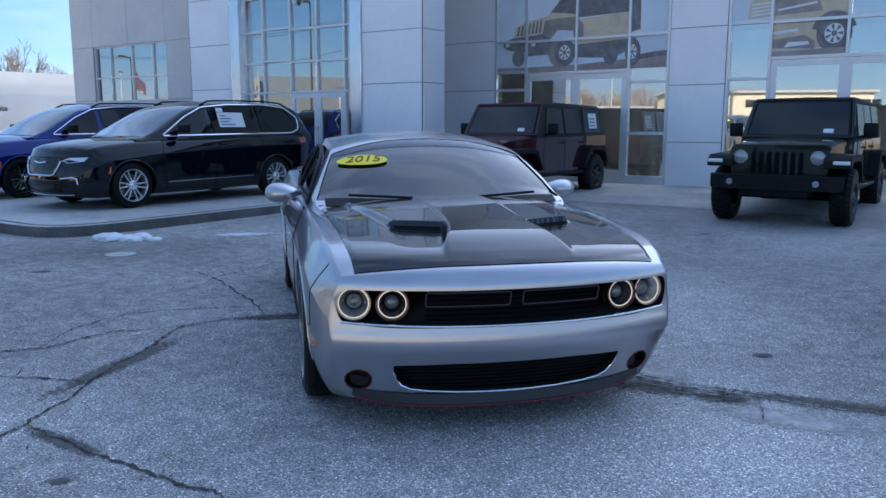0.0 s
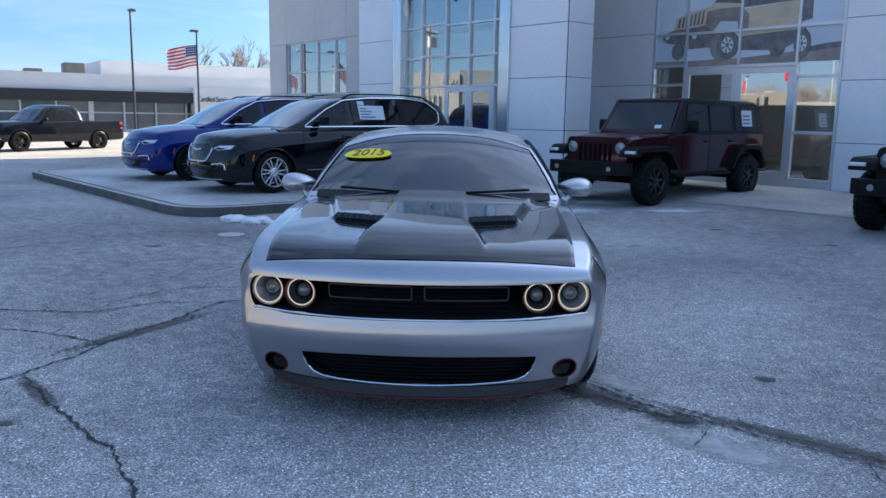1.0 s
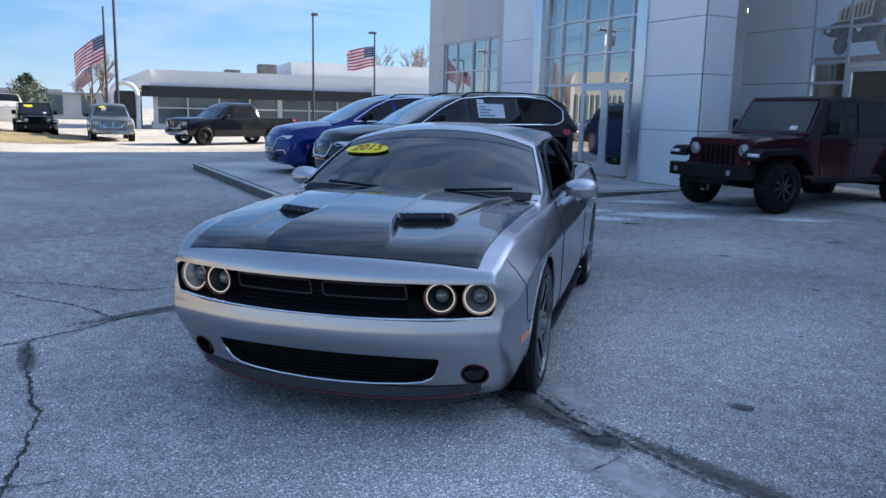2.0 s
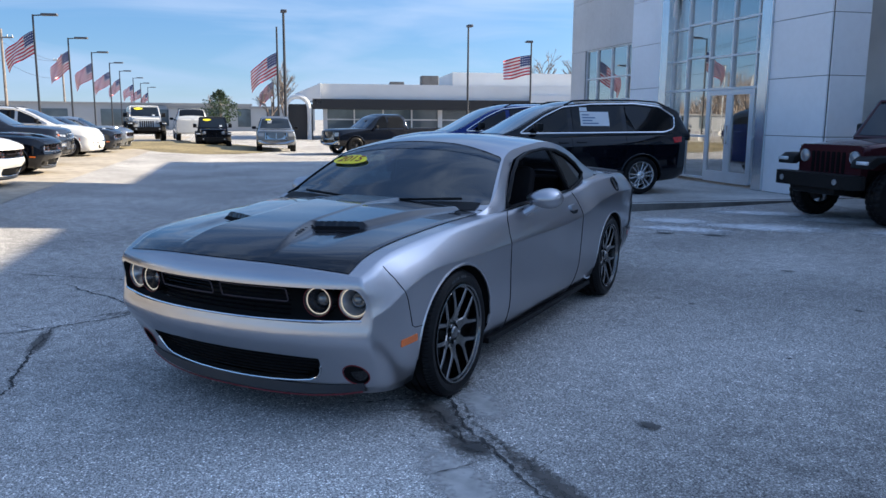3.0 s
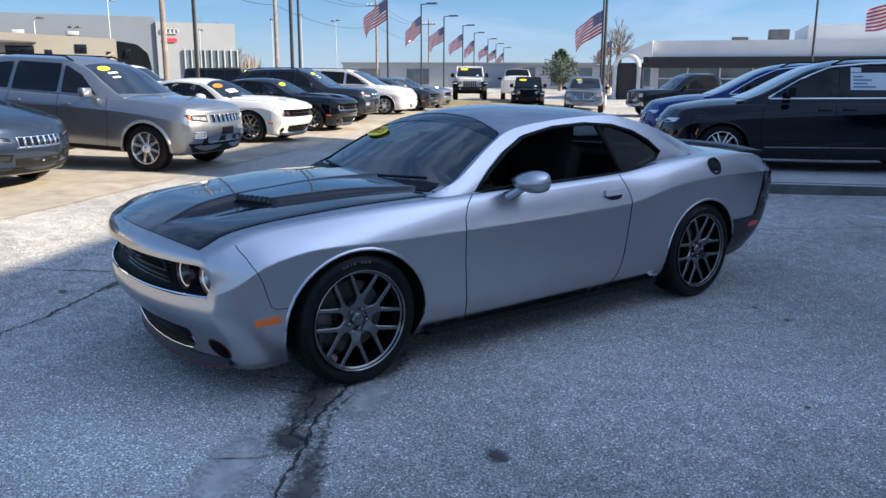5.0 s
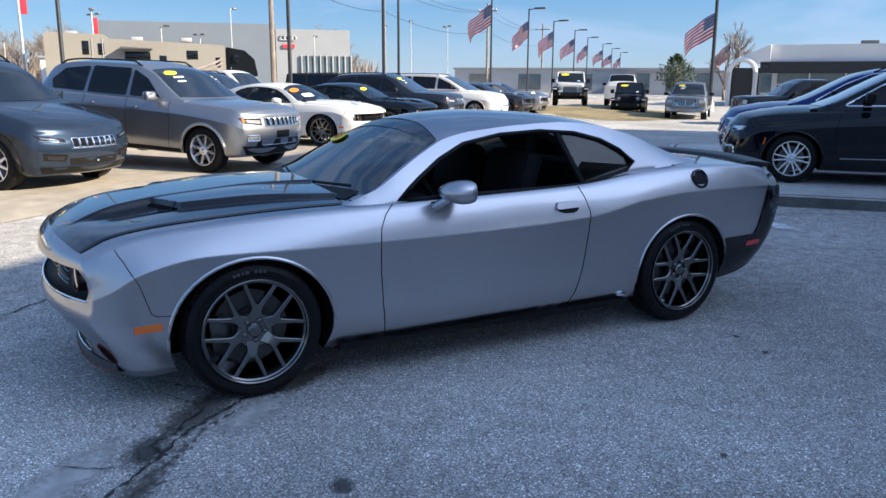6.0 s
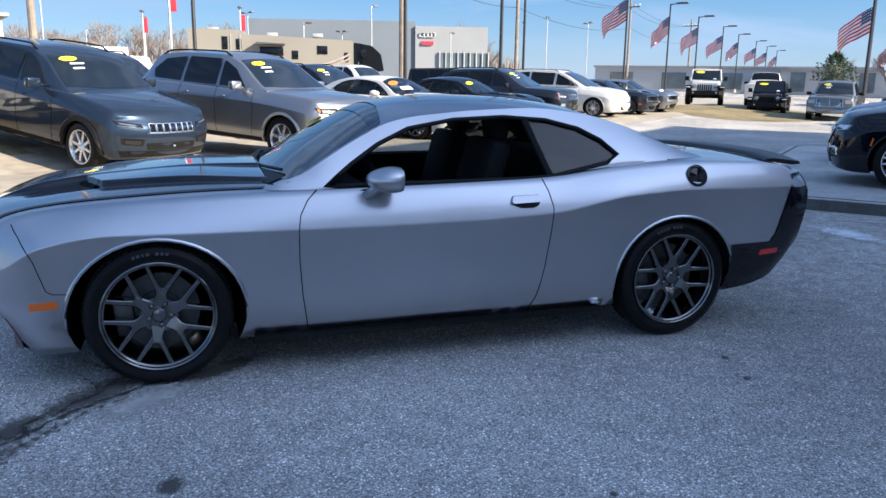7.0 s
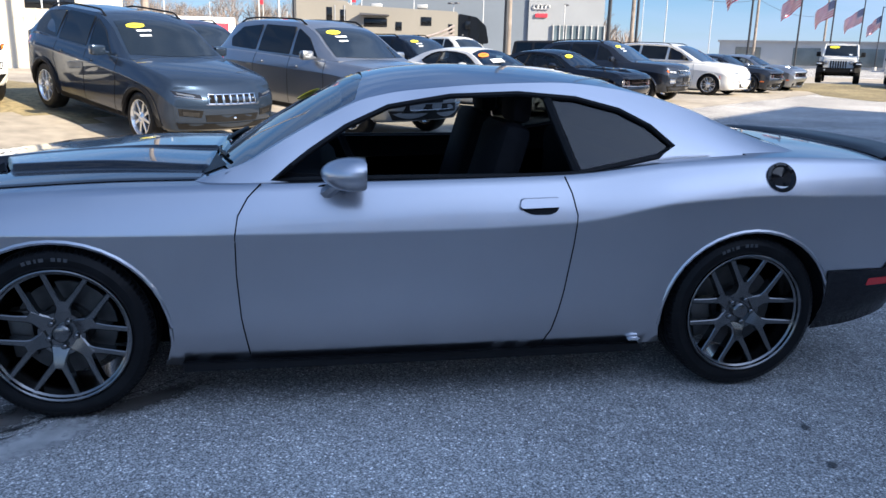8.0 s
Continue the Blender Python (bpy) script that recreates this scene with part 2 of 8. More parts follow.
M_SILVER = paint("silver_metallic_paint", (0.52, 0.52, 0.55), 1.0, 0.32)
M_SILVER.node_tree.nodes["Principled BSDF"].inputs["Specular Tint"].default_value = (0.42, 0.42, 0.44, 1)   # metal flakes look darker towards grazing view
M_VINYL = mat("gloss_black_vinyl", (0.006, 0.006, 0.009), 0.2, 0, vary=0.1, scale=4, coat=1.0, spec=0.1)
M_VINYL.node_tree.nodes["Principled BSDF"].inputs["Coat IOR"].default_value = 1.52
M_BLACK = mat("black_plastic", (0.010, 0.010, 0.011), 0.5, vary=0.2, scale=9, bump=0.05, bscale=300, spec=0.15)
M_WELL = mat("wheel_well", (0.006, 0.006, 0.007), 0.9, spec=0.1)
M_GLOSSBLACK = mat("gloss_black", (0.006, 0.006, 0.008), 0.3, coat=0.8, spec=0.0)
M_CHROME = mat("chrome", (0.88, 0.89, 0.91), 0.12, 1.0)
M_RUBBER = mat("tyre_rubber", (0.010, 0.010, 0.011), 0.38, vary=0.25, scale=12, bump=0.05, bscale=120, spec=0.12)
M_RIMDARK = mat("dark_rim", (0.19, 0.188, 0.188), 0.2, 1.0, vary=0.08, scale=20, coat=0.4)
M_LETTER = mat("worn_tyre_lettering", (0.06, 0.062, 0.066), 0.6)
M_DISC = mat("cast_iron_disc", (0.11, 0.108, 0.105), 0.45, 0.8, vary=0.2, scale=15)
M_RIM = mat("silver_rim", (0.75, 0.76, 0.78), 0.25, 0.9, vary=0.06, scale=20, coat=0.5)
M_RIMBLACK = mat("black_rim", (0.015, 0.015, 0.016), 0.3, 0.3, coat=0.5)
M_TINT = mat("tinted_glass", (0.006, 0.007, 0.009), 0.3, coat=0.8, spec=0.0)
M_WSCREEN = mat("dark_windscreen", (0.008, 0.011, 0.014), 0.1, coat=1.0, spec=0.2)
M_LENS = mat("lamp_lens", (0.34, 0.35, 0.37), 0.08, 0.25, coat=1.0)
M_DRL = mat("clear_lamp_lens", (0.72, 0.76, 0.82), 0.12, 0.3, coat=1.0)
M_HALO = mat("halo_lamp", (1.0, 0.80, 0.52), 0.4, emit=0.14)
M_BOWL = mat("bright_lamp_bowl", (0.55, 0.56, 0.58), 0.28, 0.9)
M_BOWLDARK = mat("dark_lamp_bowl", (0.12, 0.12, 0.13), 0.25, 0.8)
M_PROJECTOR = mat("projector_lens", (0.16, 0.17, 0.18), 0.1, 0.5, coat=1.0)
M_PINSTRIPE = mat("red_pinstripe", (0.16, 0.012, 0.016), 0.5)
M_AMBER = mat("amber_lens", (0.75, 0.16, 0.015), 0.15, coat=1.0)
M_RED = mat("red_lens", (0.5, 0.01, 0.012), 0.15, coat=1.0)
M_YELLOW = mat("yellow_sticker", (0.95, 0.82, 0.02), 0.5)
M_INK = mat("sticker_ink", (0.28, 0.05, 0.01), 0.5)
M_INTERIOR = mat("dark_cloth", (0.012, 0.012, 0.014), 0.85, vary=0.2, scale=30, bump=0.1, bscale=400, spec=0.1)
M_PAPER = mat("white_paper", (0.75, 0.78, 0.82), 0.6)
M_PRINT = mat("blue_print", (0.15, 0.22, 0.35), 0.6)


def asphalt(name, base, light):
    """Worn asphalt: pale and dark stones about a centimetre across, a fine grain, broad faded patches."""
    m = mat(name, base, 0.9, spec=0.25)
    nt, lk = m.node_tree.nodes, m.node_tree.links
    b = nt["Principled BSDF"]
    tc = nt.new("ShaderNodeTexCoord")

    def tex(kind, scale, detail=0):
        n = nt.new(kind)
        n.inputs["Scale"].default_value = scale
        if detail:
            n.inputs["Detail"].default_value = detail
        lk.new(tc.outputs["Object"], n.inputs["Vector"])
        return n

    def ranged(src, f0, f1, lo, hi):
        r = nt.new("ShaderNodeMapRange")
        for key, v in (("From Min", f0), ("From Max", f1), ("To Min", lo), ("To Max", hi)):
            r.inputs[key].default_value = v
        lk.new(src, r.inputs["Value"])
        return r.outputs["Result"]
    vor, small = tex("ShaderNodeTexVoronoi", 105), tex("ShaderNodeTexVoronoi", 210)
    big, mid, fade = tex("ShaderNodeTexNoise", 0.45, 8), tex("ShaderNodeTexNoise", 7, 8), tex("ShaderNodeTexNoise", 0.11, 4)
    reds = []
    for v in (vor, small):
        sep = nt.new("ShaderNodeSeparateColor")
        lk.new(v.outputs["Color"], sep.inputs["Color"])
        reds.append(sep.outputs["Red"])
    mix = nt.new("ShaderNodeMixRGB")
    mix.inputs["Color1"].default_value, mix.inputs["Color2"].default_value = (*base, 1), (*light, 1)
    lk.new(ranged(reds[0], 0.80, 1.0, 0.0, 1.0), mix.inputs["Fac"])
    out = mix.outputs["Color"]
    for src in (ranged(reds[1], 0, 1, 0.35, 1.62), ranged(vor.outputs["Distance"], 0.25, 0.75, 1.15, 0.60), ranged(big.outputs["Fac"], 0.3, 0.7, 0.78, 1.20), ranged(mid.outputs["Fac"], 0.3, 0.7, 0.80, 1.18), ranged(fade.outputs["Fac"], 0.35, 0.65, 0.90, 1.10)):
        mul = nt.new("ShaderNodeMixRGB")
        mul.blend_type, mul.inputs["Fac"].default_value = "MULTIPLY", 1
        lk.new(out, mul.inputs["Color1"])
        lk.new(src, mul.inputs["Color2"])
        out = mul.outputs["Color"]
    for (px, py), reach, gain in (((1.55, 0.30), 1.3, 0.42), ((0.9, 1.6), 2.0, 0.22), ((-0.4, 2.4), 1.9, 0.34), ((1.0, 8.2), 2.2, 0.35), ((-2.5, 5.2), 1.8, 0.2), ((3.1, 2.3), 2.6, -0.36), ((2.75, 1.3), 1.2, -0.18), ((1.45, -0.45), 1.6, 0.26), ((-6.0, 1.2), 3.2, -0.32)):   # ground light painted into the colour: broad paler and darker spots, with some dried salt
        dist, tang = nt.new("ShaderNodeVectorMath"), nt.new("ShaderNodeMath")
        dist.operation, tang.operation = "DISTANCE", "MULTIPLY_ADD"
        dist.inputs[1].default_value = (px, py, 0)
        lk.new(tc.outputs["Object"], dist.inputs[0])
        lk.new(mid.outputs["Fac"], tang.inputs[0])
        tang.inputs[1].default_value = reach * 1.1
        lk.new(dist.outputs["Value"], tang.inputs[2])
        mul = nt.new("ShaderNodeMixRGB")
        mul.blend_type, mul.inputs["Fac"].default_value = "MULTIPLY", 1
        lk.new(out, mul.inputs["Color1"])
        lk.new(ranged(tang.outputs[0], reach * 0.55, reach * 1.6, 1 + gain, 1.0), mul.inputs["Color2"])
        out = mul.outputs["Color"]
    lk.new(out, b.inputs["Base Color"])
    bp = nt.new("ShaderNodeBump")
    bp.inputs["Strength"].default_value, bp.inputs["Distance"].default_value = 0.5, 0.004
    lk.new(vor.outputs["Distance"], bp.inputs["Height"])
    bp.invert = True
    lk.new(bp.outputs["Normal"], b.inputs["Normal"])
    return m


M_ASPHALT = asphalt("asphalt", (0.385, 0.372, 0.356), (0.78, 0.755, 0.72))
M_CONCRETE = mat("pavement_concrete", (0.47, 0.46, 0.44), 0.85, vary=0.22, scale=0.8, vary2=0.15, bump=0.2, bscale=80)
M_LOT = mat("pale_lot_concrete", (0.34, 0.30, 0.24), 0.9, vary=0.25, scale=0.25, vary2=0.2, bump=0.25, bscale=40)


def stain(name, color, radial=True, lo=0.42, hi=0.62):
    """A stain that thins out raggedly towards its rim and lets the asphalt show through."""
    m = mat(name, color, 0.8, vary=0.3, scale=10)
    nt, lk = m.node_tree.nodes, m.node_tree.links
    tc, n, mx, tr = nt.new("ShaderNodeTexCoord"), nt.new("ShaderNodeTexNoise"), nt.new("ShaderNodeMixShader"), nt.new("ShaderNodeBsdfTransparent")
    n.inputs["Scale"].default_value, n.inputs["Detail"].default_value = 26, 8
    lk.new(tc.outputs["Object"], n.inputs["Vector"])
    fac = n.outputs["Fac"]
    if radial:
        d, f, ad = nt.new("ShaderNodeVectorMath"), nt.new("ShaderNodeVectorMath"), nt.new("ShaderNodeMath")
        f.operation, d.operation, ad.operation = "MULTIPLY", "DISTANCE", "MULTIPLY_ADD"
        f.inputs[1].default_value = (1, 1, 0)
        lk.new(tc.outputs["Generated"], f.inputs[0])
        lk.new(f.outputs["Vector"], d.inputs[0])
        d.inputs[1].default_value = (0.5, 0.5, 0)
        lk.new(d.outputs["Value"], ad.inputs[0])
        ad.inputs[1].default_value = -1.6
        lk.new(fac, ad.inputs[2])
        fac, lo, hi = ad.outputs[0], -0.22, 0.22
    r = nt.new("ShaderNodeMapRange")
    for key, v in (("From Min", lo), ("From Max", hi), ("To Max", 0.85)):
        r.inputs[key].default_value = v
    lk.new(fac, r.inputs["Value"])
    lk.new(r.outputs["Result"], mx.inputs["Fac"])
    lk.new(tr.outputs["BSDF"], mx.inputs[1])
    lk.new(nt["Principled BSDF"].outputs["BSDF"], mx.inputs[2])
    lk.new(mx.outputs["Shader"], nt["Material Output"].inputs["Surface"])
    return m


M_STAIN = stain("oil_stain", (0.075, 0.073, 0.07))
M_CRACK = stain("crack_filler", (0.022, 0.021, 0.021), False, 0.22, 0.40)
M_PANEL = mat("silver_composite_panel", (0.86, 0.88, 0.92), 0.42, 0.10, vary=0.05, scale=0.6, vary2=0.02)
M_STUCCO = mat("grey_wall_panel", (0.60, 0.605, 0.61), 0.7, vary=0.06, scale=0.7, vary2=0.04, bump=0.05, bscale=200)
M_FRAME = mat("aluminium_frame", (0.66, 0.69, 0.73), 0.4, 0.5, vary=0.04, scale=3)
M_TRIM = mat("polished_trim", (0.72, 0.76, 0.80), 0.22, 0.8, vary=0.05, scale=2)
M_ROOM = mat("showroom_wall", (0.66, 0.64, 0.61), 0.9, vary=0.2, scale=0.5)
M_ROOF = mat("roof_membrane", (0.3, 0.3, 0.3), 0.9, vary=0.1)
M_JOINT = mat("panel_joint", (0.05, 0.052, 0.055), 0.8)


# ---------------------------------------------------------------- vehicle shell
class Shell:
    """A car's lower body. Rows: y, zb, wb, zm, wm, zc, wc, zs, ws, zt (bottom, middle, crease, shoulder, deck)."""

    def __init__(self, rows, face=None, tail=None, bow=0.2, bowr=0.12, reach=0.7, crown=2.6, extra=None):
        self.y = [r[0] for r in rows]
        self.f = [pchip(self.y, [r[i] for r in rows]) for i in range(1, 10)]
        self.face = pchip(*zip(*(face or [(0, 0), (2, 0)])))
        self.tail = pchip(*zip(*(tail or [(0, 0), (2, 0)])))
        self.bow, self.bowr, self.reach, self.crown, self.extra = bow, bowr, reach, crown, extra
        self.wmax = max(r[6] for r in rows)

    def section(self, y):
        zb, wb, zm, wm, zc, wc, zs, ws, zt = (f(y) for f in self.f)
        out = []
        for k in range(5):
            t = k / 5
            out.append((wb + (wm - wb) * (1 - (1 - t) ** 2), zb + (zm - zb) * t))
        for k in range(6):
            t = k / 6
            out.append((wm + (wc - wm) * t, zm + (zc - zm) * t))
        out.append((wm + (wc - wm) * 0.975, zm + (zc - zm) * 0.975))
        cx, cz = ws + 0.66 * (wc - ws), zc + 0.52 * (zs - zc)
        for t in (0, 0.035, 1 / 6, 2 / 6, 3 / 6, 4 / 6, 5 / 6, 1):
            out.append(((1 - t) ** 2 * wc + 2 * t * (1 - t) * cx + t * t * ws, (1 - t) ** 2 * zc + 2 * t * (1 - t) * cz + t * t * zs))
        return out, zt

    fade = 0.35      # how far back the nose's profile is felt

    def bend(self, x, y, z):
        y0, y1 = self.y[0], self.y[-1]
        k = max(0.0, 1 - (y - y0) / self.reach) ** 2
        k2 = max(0.0, 1 - (y1 - y) / self.reach) ** 2
        q = (abs(x) / self.wmax) ** 2.2
        y += k * self.bow * q + max(0.0, 1 - (y - y0) / self.fade) ** 2 * self.face(z)
        return y - k2 * self.bowr * q - max(0.0, 1 - (y1 - y) / 0.35) ** 2 * self.tail(z)

    def deck(self, x, y):
        """Height of the deck at x, y (before the nose's bow)."""
        sec, zt = self.section(y)
        ws, zs = sec[-1]
        v = min(1.0, abs(x) / ws)
        return zs + (zt - zs) * (1 - v**self.crown) + (self.extra(x, y) if self.extra else 0)

    def side(self, y, z):
        sec, _ = self.section(y)
        zs, xs = [p[1] for p in sec], [p[0] for p in sec]
        return float(np.interp(z, zs, xs))

    def mesh(self, ny=56, nc=20):
        ys = np.linspace(self.y[0], self.y[-1], ny)
        ys = sorted(set(ys) | {self.y[0] + d for d in (0.02, 0.05, 0.09)} | {self.y[-1] - d for d in (0.02, 0.05, 0.09)})
        vs = [math.sin(math.pi / 2 * t) * 0.5 + t * 0.5 for t in np.linspace(-1, 1, nc + 1)]
        verts, index, faces = [], {}, []

        def vert(x, y, z):
            p = (x, self.bend(x, y, z), z)
            key = tuple(round(c * 1e5) for c in p)
            if key not in index:
                index[key] = len(verts)
                verts.append(p)
            return index[key]

        def quad(*q):
            q = [q[i] for i in range(len(q)) if q[i] != q[i - 1]]
            if len(set(q)) == len(q) >= 3:
                faces.append(q)
        secs = [self.section(y)[0] for y in ys]
        nl = len(secs[0])
        for sgn in (1, -1):
            for i in range(len(ys) - 1):
                for k in range(nl - 1):
                    a, b, c, d = secs[i][k], secs[i + 1][k], secs[i + 1][k + 1], secs[i][k + 1]
                    quad(*(vert(sgn * p[0], y, p[1]) for p, y in ((a, ys[i]), (b, ys[i + 1]), (c, ys[i + 1]), (d, ys[i]))))
        for i in range(len(ys) - 1):
            for j in range(nc):
                q = []
                for ii, jj in ((i, j), (i + 1, j), (i + 1, j + 1), (i, j + 1)):
                    x = vs[jj] * secs[ii][-1][0]
                    q.append(vert(x, ys[ii], self.deck(x, ys[ii]) if 0 < jj < nc else secs[ii][-1][1]))
                quad(*q)
                quad(*(vert(vs[jj] * secs[ii][0][0], ys[ii], secs[ii][0][1]) for ii, jj in ((i, j), (i + 1, j), (i + 1, j + 1), (i, j + 1))))
        for i in (0, len(ys) - 1):
            for k in range(nl - 1):
                for j in range(nc):
                    q = []
                    for kk, jj in ((k, j), (k + 1, j), (k + 1, j + 1), (k, j + 1)):
                        w, z = secs[i][kk]
                        x = vs[jj] * w
                        top = self.deck(x, ys[i]) - secs[i][-1][1] if 0 < jj < nc else 0
                        q.append(vert(x, ys[i], z + top * (kk / (nl - 1)) ** 3))
                    quad(*q)
        bm = bmesh.new()
        bv = [bm.verts.new(p) for p in verts]
        for q in faces:
            try:
                bm.faces.new([bv[k] for k in q])
            except ValueError:
                pass
        return bm


class Cabin:
    """The glasshouse. Rows: y, z at belt, width at belt, z of roof, width of roof."""

    def __init__(self, rows, crown=0.05, soft=0.09):
        self.y = [r[0] for r in rows]
        self.f = [pchip(self.y, [r[i] for r in rows]) for i in range(1, 5)]
        self.soft = soft
        self.crown = crown if callable(crown) else (lambda y: crown)

    def side(self, y, z):
        zb, wb, zt, wt = (f(y) for f in self.f)
        t = min(1.0, max(0.0, (z - zb) / max(0.02, zt - zb)))
        return wb + (wt - wb) * (0.75 * t + 0.25 * t * t)

    def top(self, x, y):
        zb, wb, zt, wt = (f(y) for f in self.f)
        v = min(1.0, abs(x) / wt)
        return zt - min(self.crown(y), (zt - zb) * 0.5) * v**2.4

    def mesh(self, ny=40, nc=14, nl=8, inset=0.0, low=0.12):
        ys = np.linspace(self.y[0] + inset, self.y[-1] - inset, ny)
        bm = bmesh.new()
        grid = []
        for y in ys:
            zb, wb, zt, wt = (f(y) for f in self.f)
            zt, wb, wt = max(zb + 0.004, zt - inset), wb - inset, wt - inset
            edge = zt - min(self.crown(y), (zt - zb) * 0.5)
            ring = [(wb, zb - low)]
            for k in range(nl):
                t = k / nl
                ring.append((wb + (wt - wb) * (0.75 * t + 0.25 * t * t), zb + (edge - zb) * t))
            half = [(wt * v, zt - (zt - edge) * v**2.4) for v in (1.0, 0.97, 0.9, 0.78, 0.6, 0.4, 0.2)]
            full = ring + half
            pts = [(x, z) for x, z in full] + [(0, zt)] + [(-x, z) for x, z in full[::-1]]
            grid.append([bm.verts.new((x, y, z)) for x, z in pts])
        n = len(grid[0])
        for a, b in zip(grid, grid[1:]):
            for k in range(n):
                bm.faces.new((a[k], a[(k + 1) % n], b[(k + 1) % n], b[k]))
        bm.faces.new(grid[0])
        bm.faces.new(grid[-1][::-1])
        return bm


def side_pane(cabin, poly, sgn, out=0.004, thick=0.006, r=0.03):
    bm = bmesh.new()
    prism(bm, dense(rounded(poly, r), 0.12), "x", lambda p: sgn * (cabin.side(p[0], p[1]) + out), lambda p: sgn * (cabin.side(p[0], p[1]) + out - thick - 0.012))
    bmesh.ops.triangulate(bm, faces=bm.faces, ngon_method="EAR_CLIP")
    return bm


def slope_pane(cabin, y0, y1, w0, w1, out=0.004, ny=10, nx=14, bow=0.0):
    """A windscreen or rear window lying on the cabin's slope, w0 wide (half) at y0 and w1 at y1."""
    bm = bmesh.new()
    rows = []
    for i in range(ny + 1):
        t = i / ny
        row = []
        for j in range(nx + 1):
            v = -1 + 2 * j / nx
            x = v * (w0 + (w1 - w0) * t)
            y = y0 + (y1 - y0) * t + bow * v * v * (1 - t)
            row.append(bm.verts.new((x, y, cabin.top(x, y) + out)))
        rows.append(row)
    for a, b in zip(rows, rows[1:]):
        for k in range(nx):
            bm.faces.new((a[k], a[k + 1], b[k + 1], b[k]))
    return bm


def side_trim(cabin, poly, sgn, r=0.012, rr=0.03):
    bm = bmesh.new()
    tube(bm, [(sgn * (cabin.side(y, z) + 0.006), y, z) for y, z in dense(rounded(poly, rr), 0.08)], r, 6, closed=True)
    return bm


WHEELS = {}


def tyre_mesh(r, w, rim, tread=0, ribs=0):
    """A tyre in one skin: coarse blocks (tread), or a ribbed road tread with cut shoulders (ribs), or plain."""
    bm = bmesh.new()
    h = w / 2
    cut = ()                                         # profile points that sink in the gaps between the blocks
    if ribs:
        side = [(h - 0.022, rim - 0.004), (h - 0.010, rim + 0.004), (h - 0.002, rim + 0.012), (h - 0.004, rim + 0.016), (h + 0.004, rim + 0.034), (h + 0.004, rim + 0.050), (h + 0.001, rim + 0.054), (h - 0.010, r - 0.016), (h - 0.018, r - 0.009)]
        road = [(h - 0.036, r - 0.003)]
        for c in (0.30, 0.10, -0.10, -0.30):
            road += [(w * c + 0.006, r - 0.001), (w * c + 0.005, r - 0.009), (w * c - 0.005, r - 0.009), (w * c - 0.006, r - 0.001)]
        prof = side + road + [(-h + 0.036, r - 0.003)] + [(-x, q) for x, q in side[::-1]]
        cut, n, depth, period = {8, 9, 10, len(prof) - 9, len(prof) - 10, len(prof) - 11}, 3 * ribs, 0.006, 3
    else:
        prof = [(-h + 0.02, rim), (-h, rim + 0.02), (-h - 0.004, (rim + r) / 2), (-h + 0.004, r - 0.03), (-h + 0.025, r - 0.008), (-h * 0.5, r), (0, r + 0.002), (h * 0.5, r), (h - 0.025, r - 0.008), (h - 0.004, r - 0.03), (h + 0.004, (rim + r) / 2), (h, rim + 0.02), (h - 0.02, rim)]
        n, depth, period = 48, 0.0, 1
        if tread:
            prof[5:8] = [(-h * 0.55, r + 0.006), (-h * 0.30, r + 0.006), (-h * 0.26, r - 0.006), (-h * 0.10, r - 0.006), (-h * 0.06, r + 0.006), (h * 0.30, r + 0.006), (h * 0.34, r - 0.006), (h * 0.46, r - 0.006), (h * 0.50, r + 0.006)]
            cut, n, depth, period = {3, 4, 5, 6, 9, 10, 13, 14, 15}, 4 * tread, 0.014, 4
    rings = []
    for i, (x, q) in enumerate(prof):
        ring = []
        for k in range(n):
            low = i in cut and (k + (2 if tread and i > len(prof) // 2 else 0)) % period == 0
            a, d = 2 * math.pi * k / n, q - (depth if low else 0.0)
            ring.append(bm.verts.new((x, d * math.cos(a), d * math.sin(a))))
        rings.append(ring)
    for i in range(len(rings)):
        p, q = rings[i], rings[(i + 1) % len(rings)]
        for k in range(n):
            bm.faces.new((p[k], p[(k + 1) % n], q[(k + 1) % n], q[k]))
    return bm


def spoke(bm, x0, x1, pts, w0, w1, dish=0.0, edge=0.004):
    """A bar in the wheel's plane along pts (y, z), from width w0 to w1, chamfered, its face dished in by dish at the first point."""
    n = len(pts)
    rings = []
    for i, p in enumerate(pts):
        a, b = Vector(pts[max(0, i - 1)]), Vector(pts[min(n - 1, i + 1)])
        d = (b - a).normalized()
        q, t = Vector((-d.y, d.x)), i / (n - 1)
        h, x = (w0 + (w1 - w0) * t) / 2, x1 - dish * (1 - t)
        c = Vector(p)
        rings.append([bm.verts.new((xx, *(c + q * k))) for xx, k in ((x0, h), (x - edge, h), (x, h - edge), (x, edge - h), (x - edge, -h), (x0, -h))])
    for r0, r1 in zip(rings, rings[1:]):
        for k in range(5):
            bm.faces.new((r0[k], r0[k + 1], r1[k + 1], r1[k]))
    bm.faces.new(rings[0])
    bm.faces.new(rings[-1][::-1])


def rot2(p, a):
    return (p[0] * math.cos(a) - p[1] * math.sin(a), p[0] * math.sin(a) + p[1] * math.cos(a))


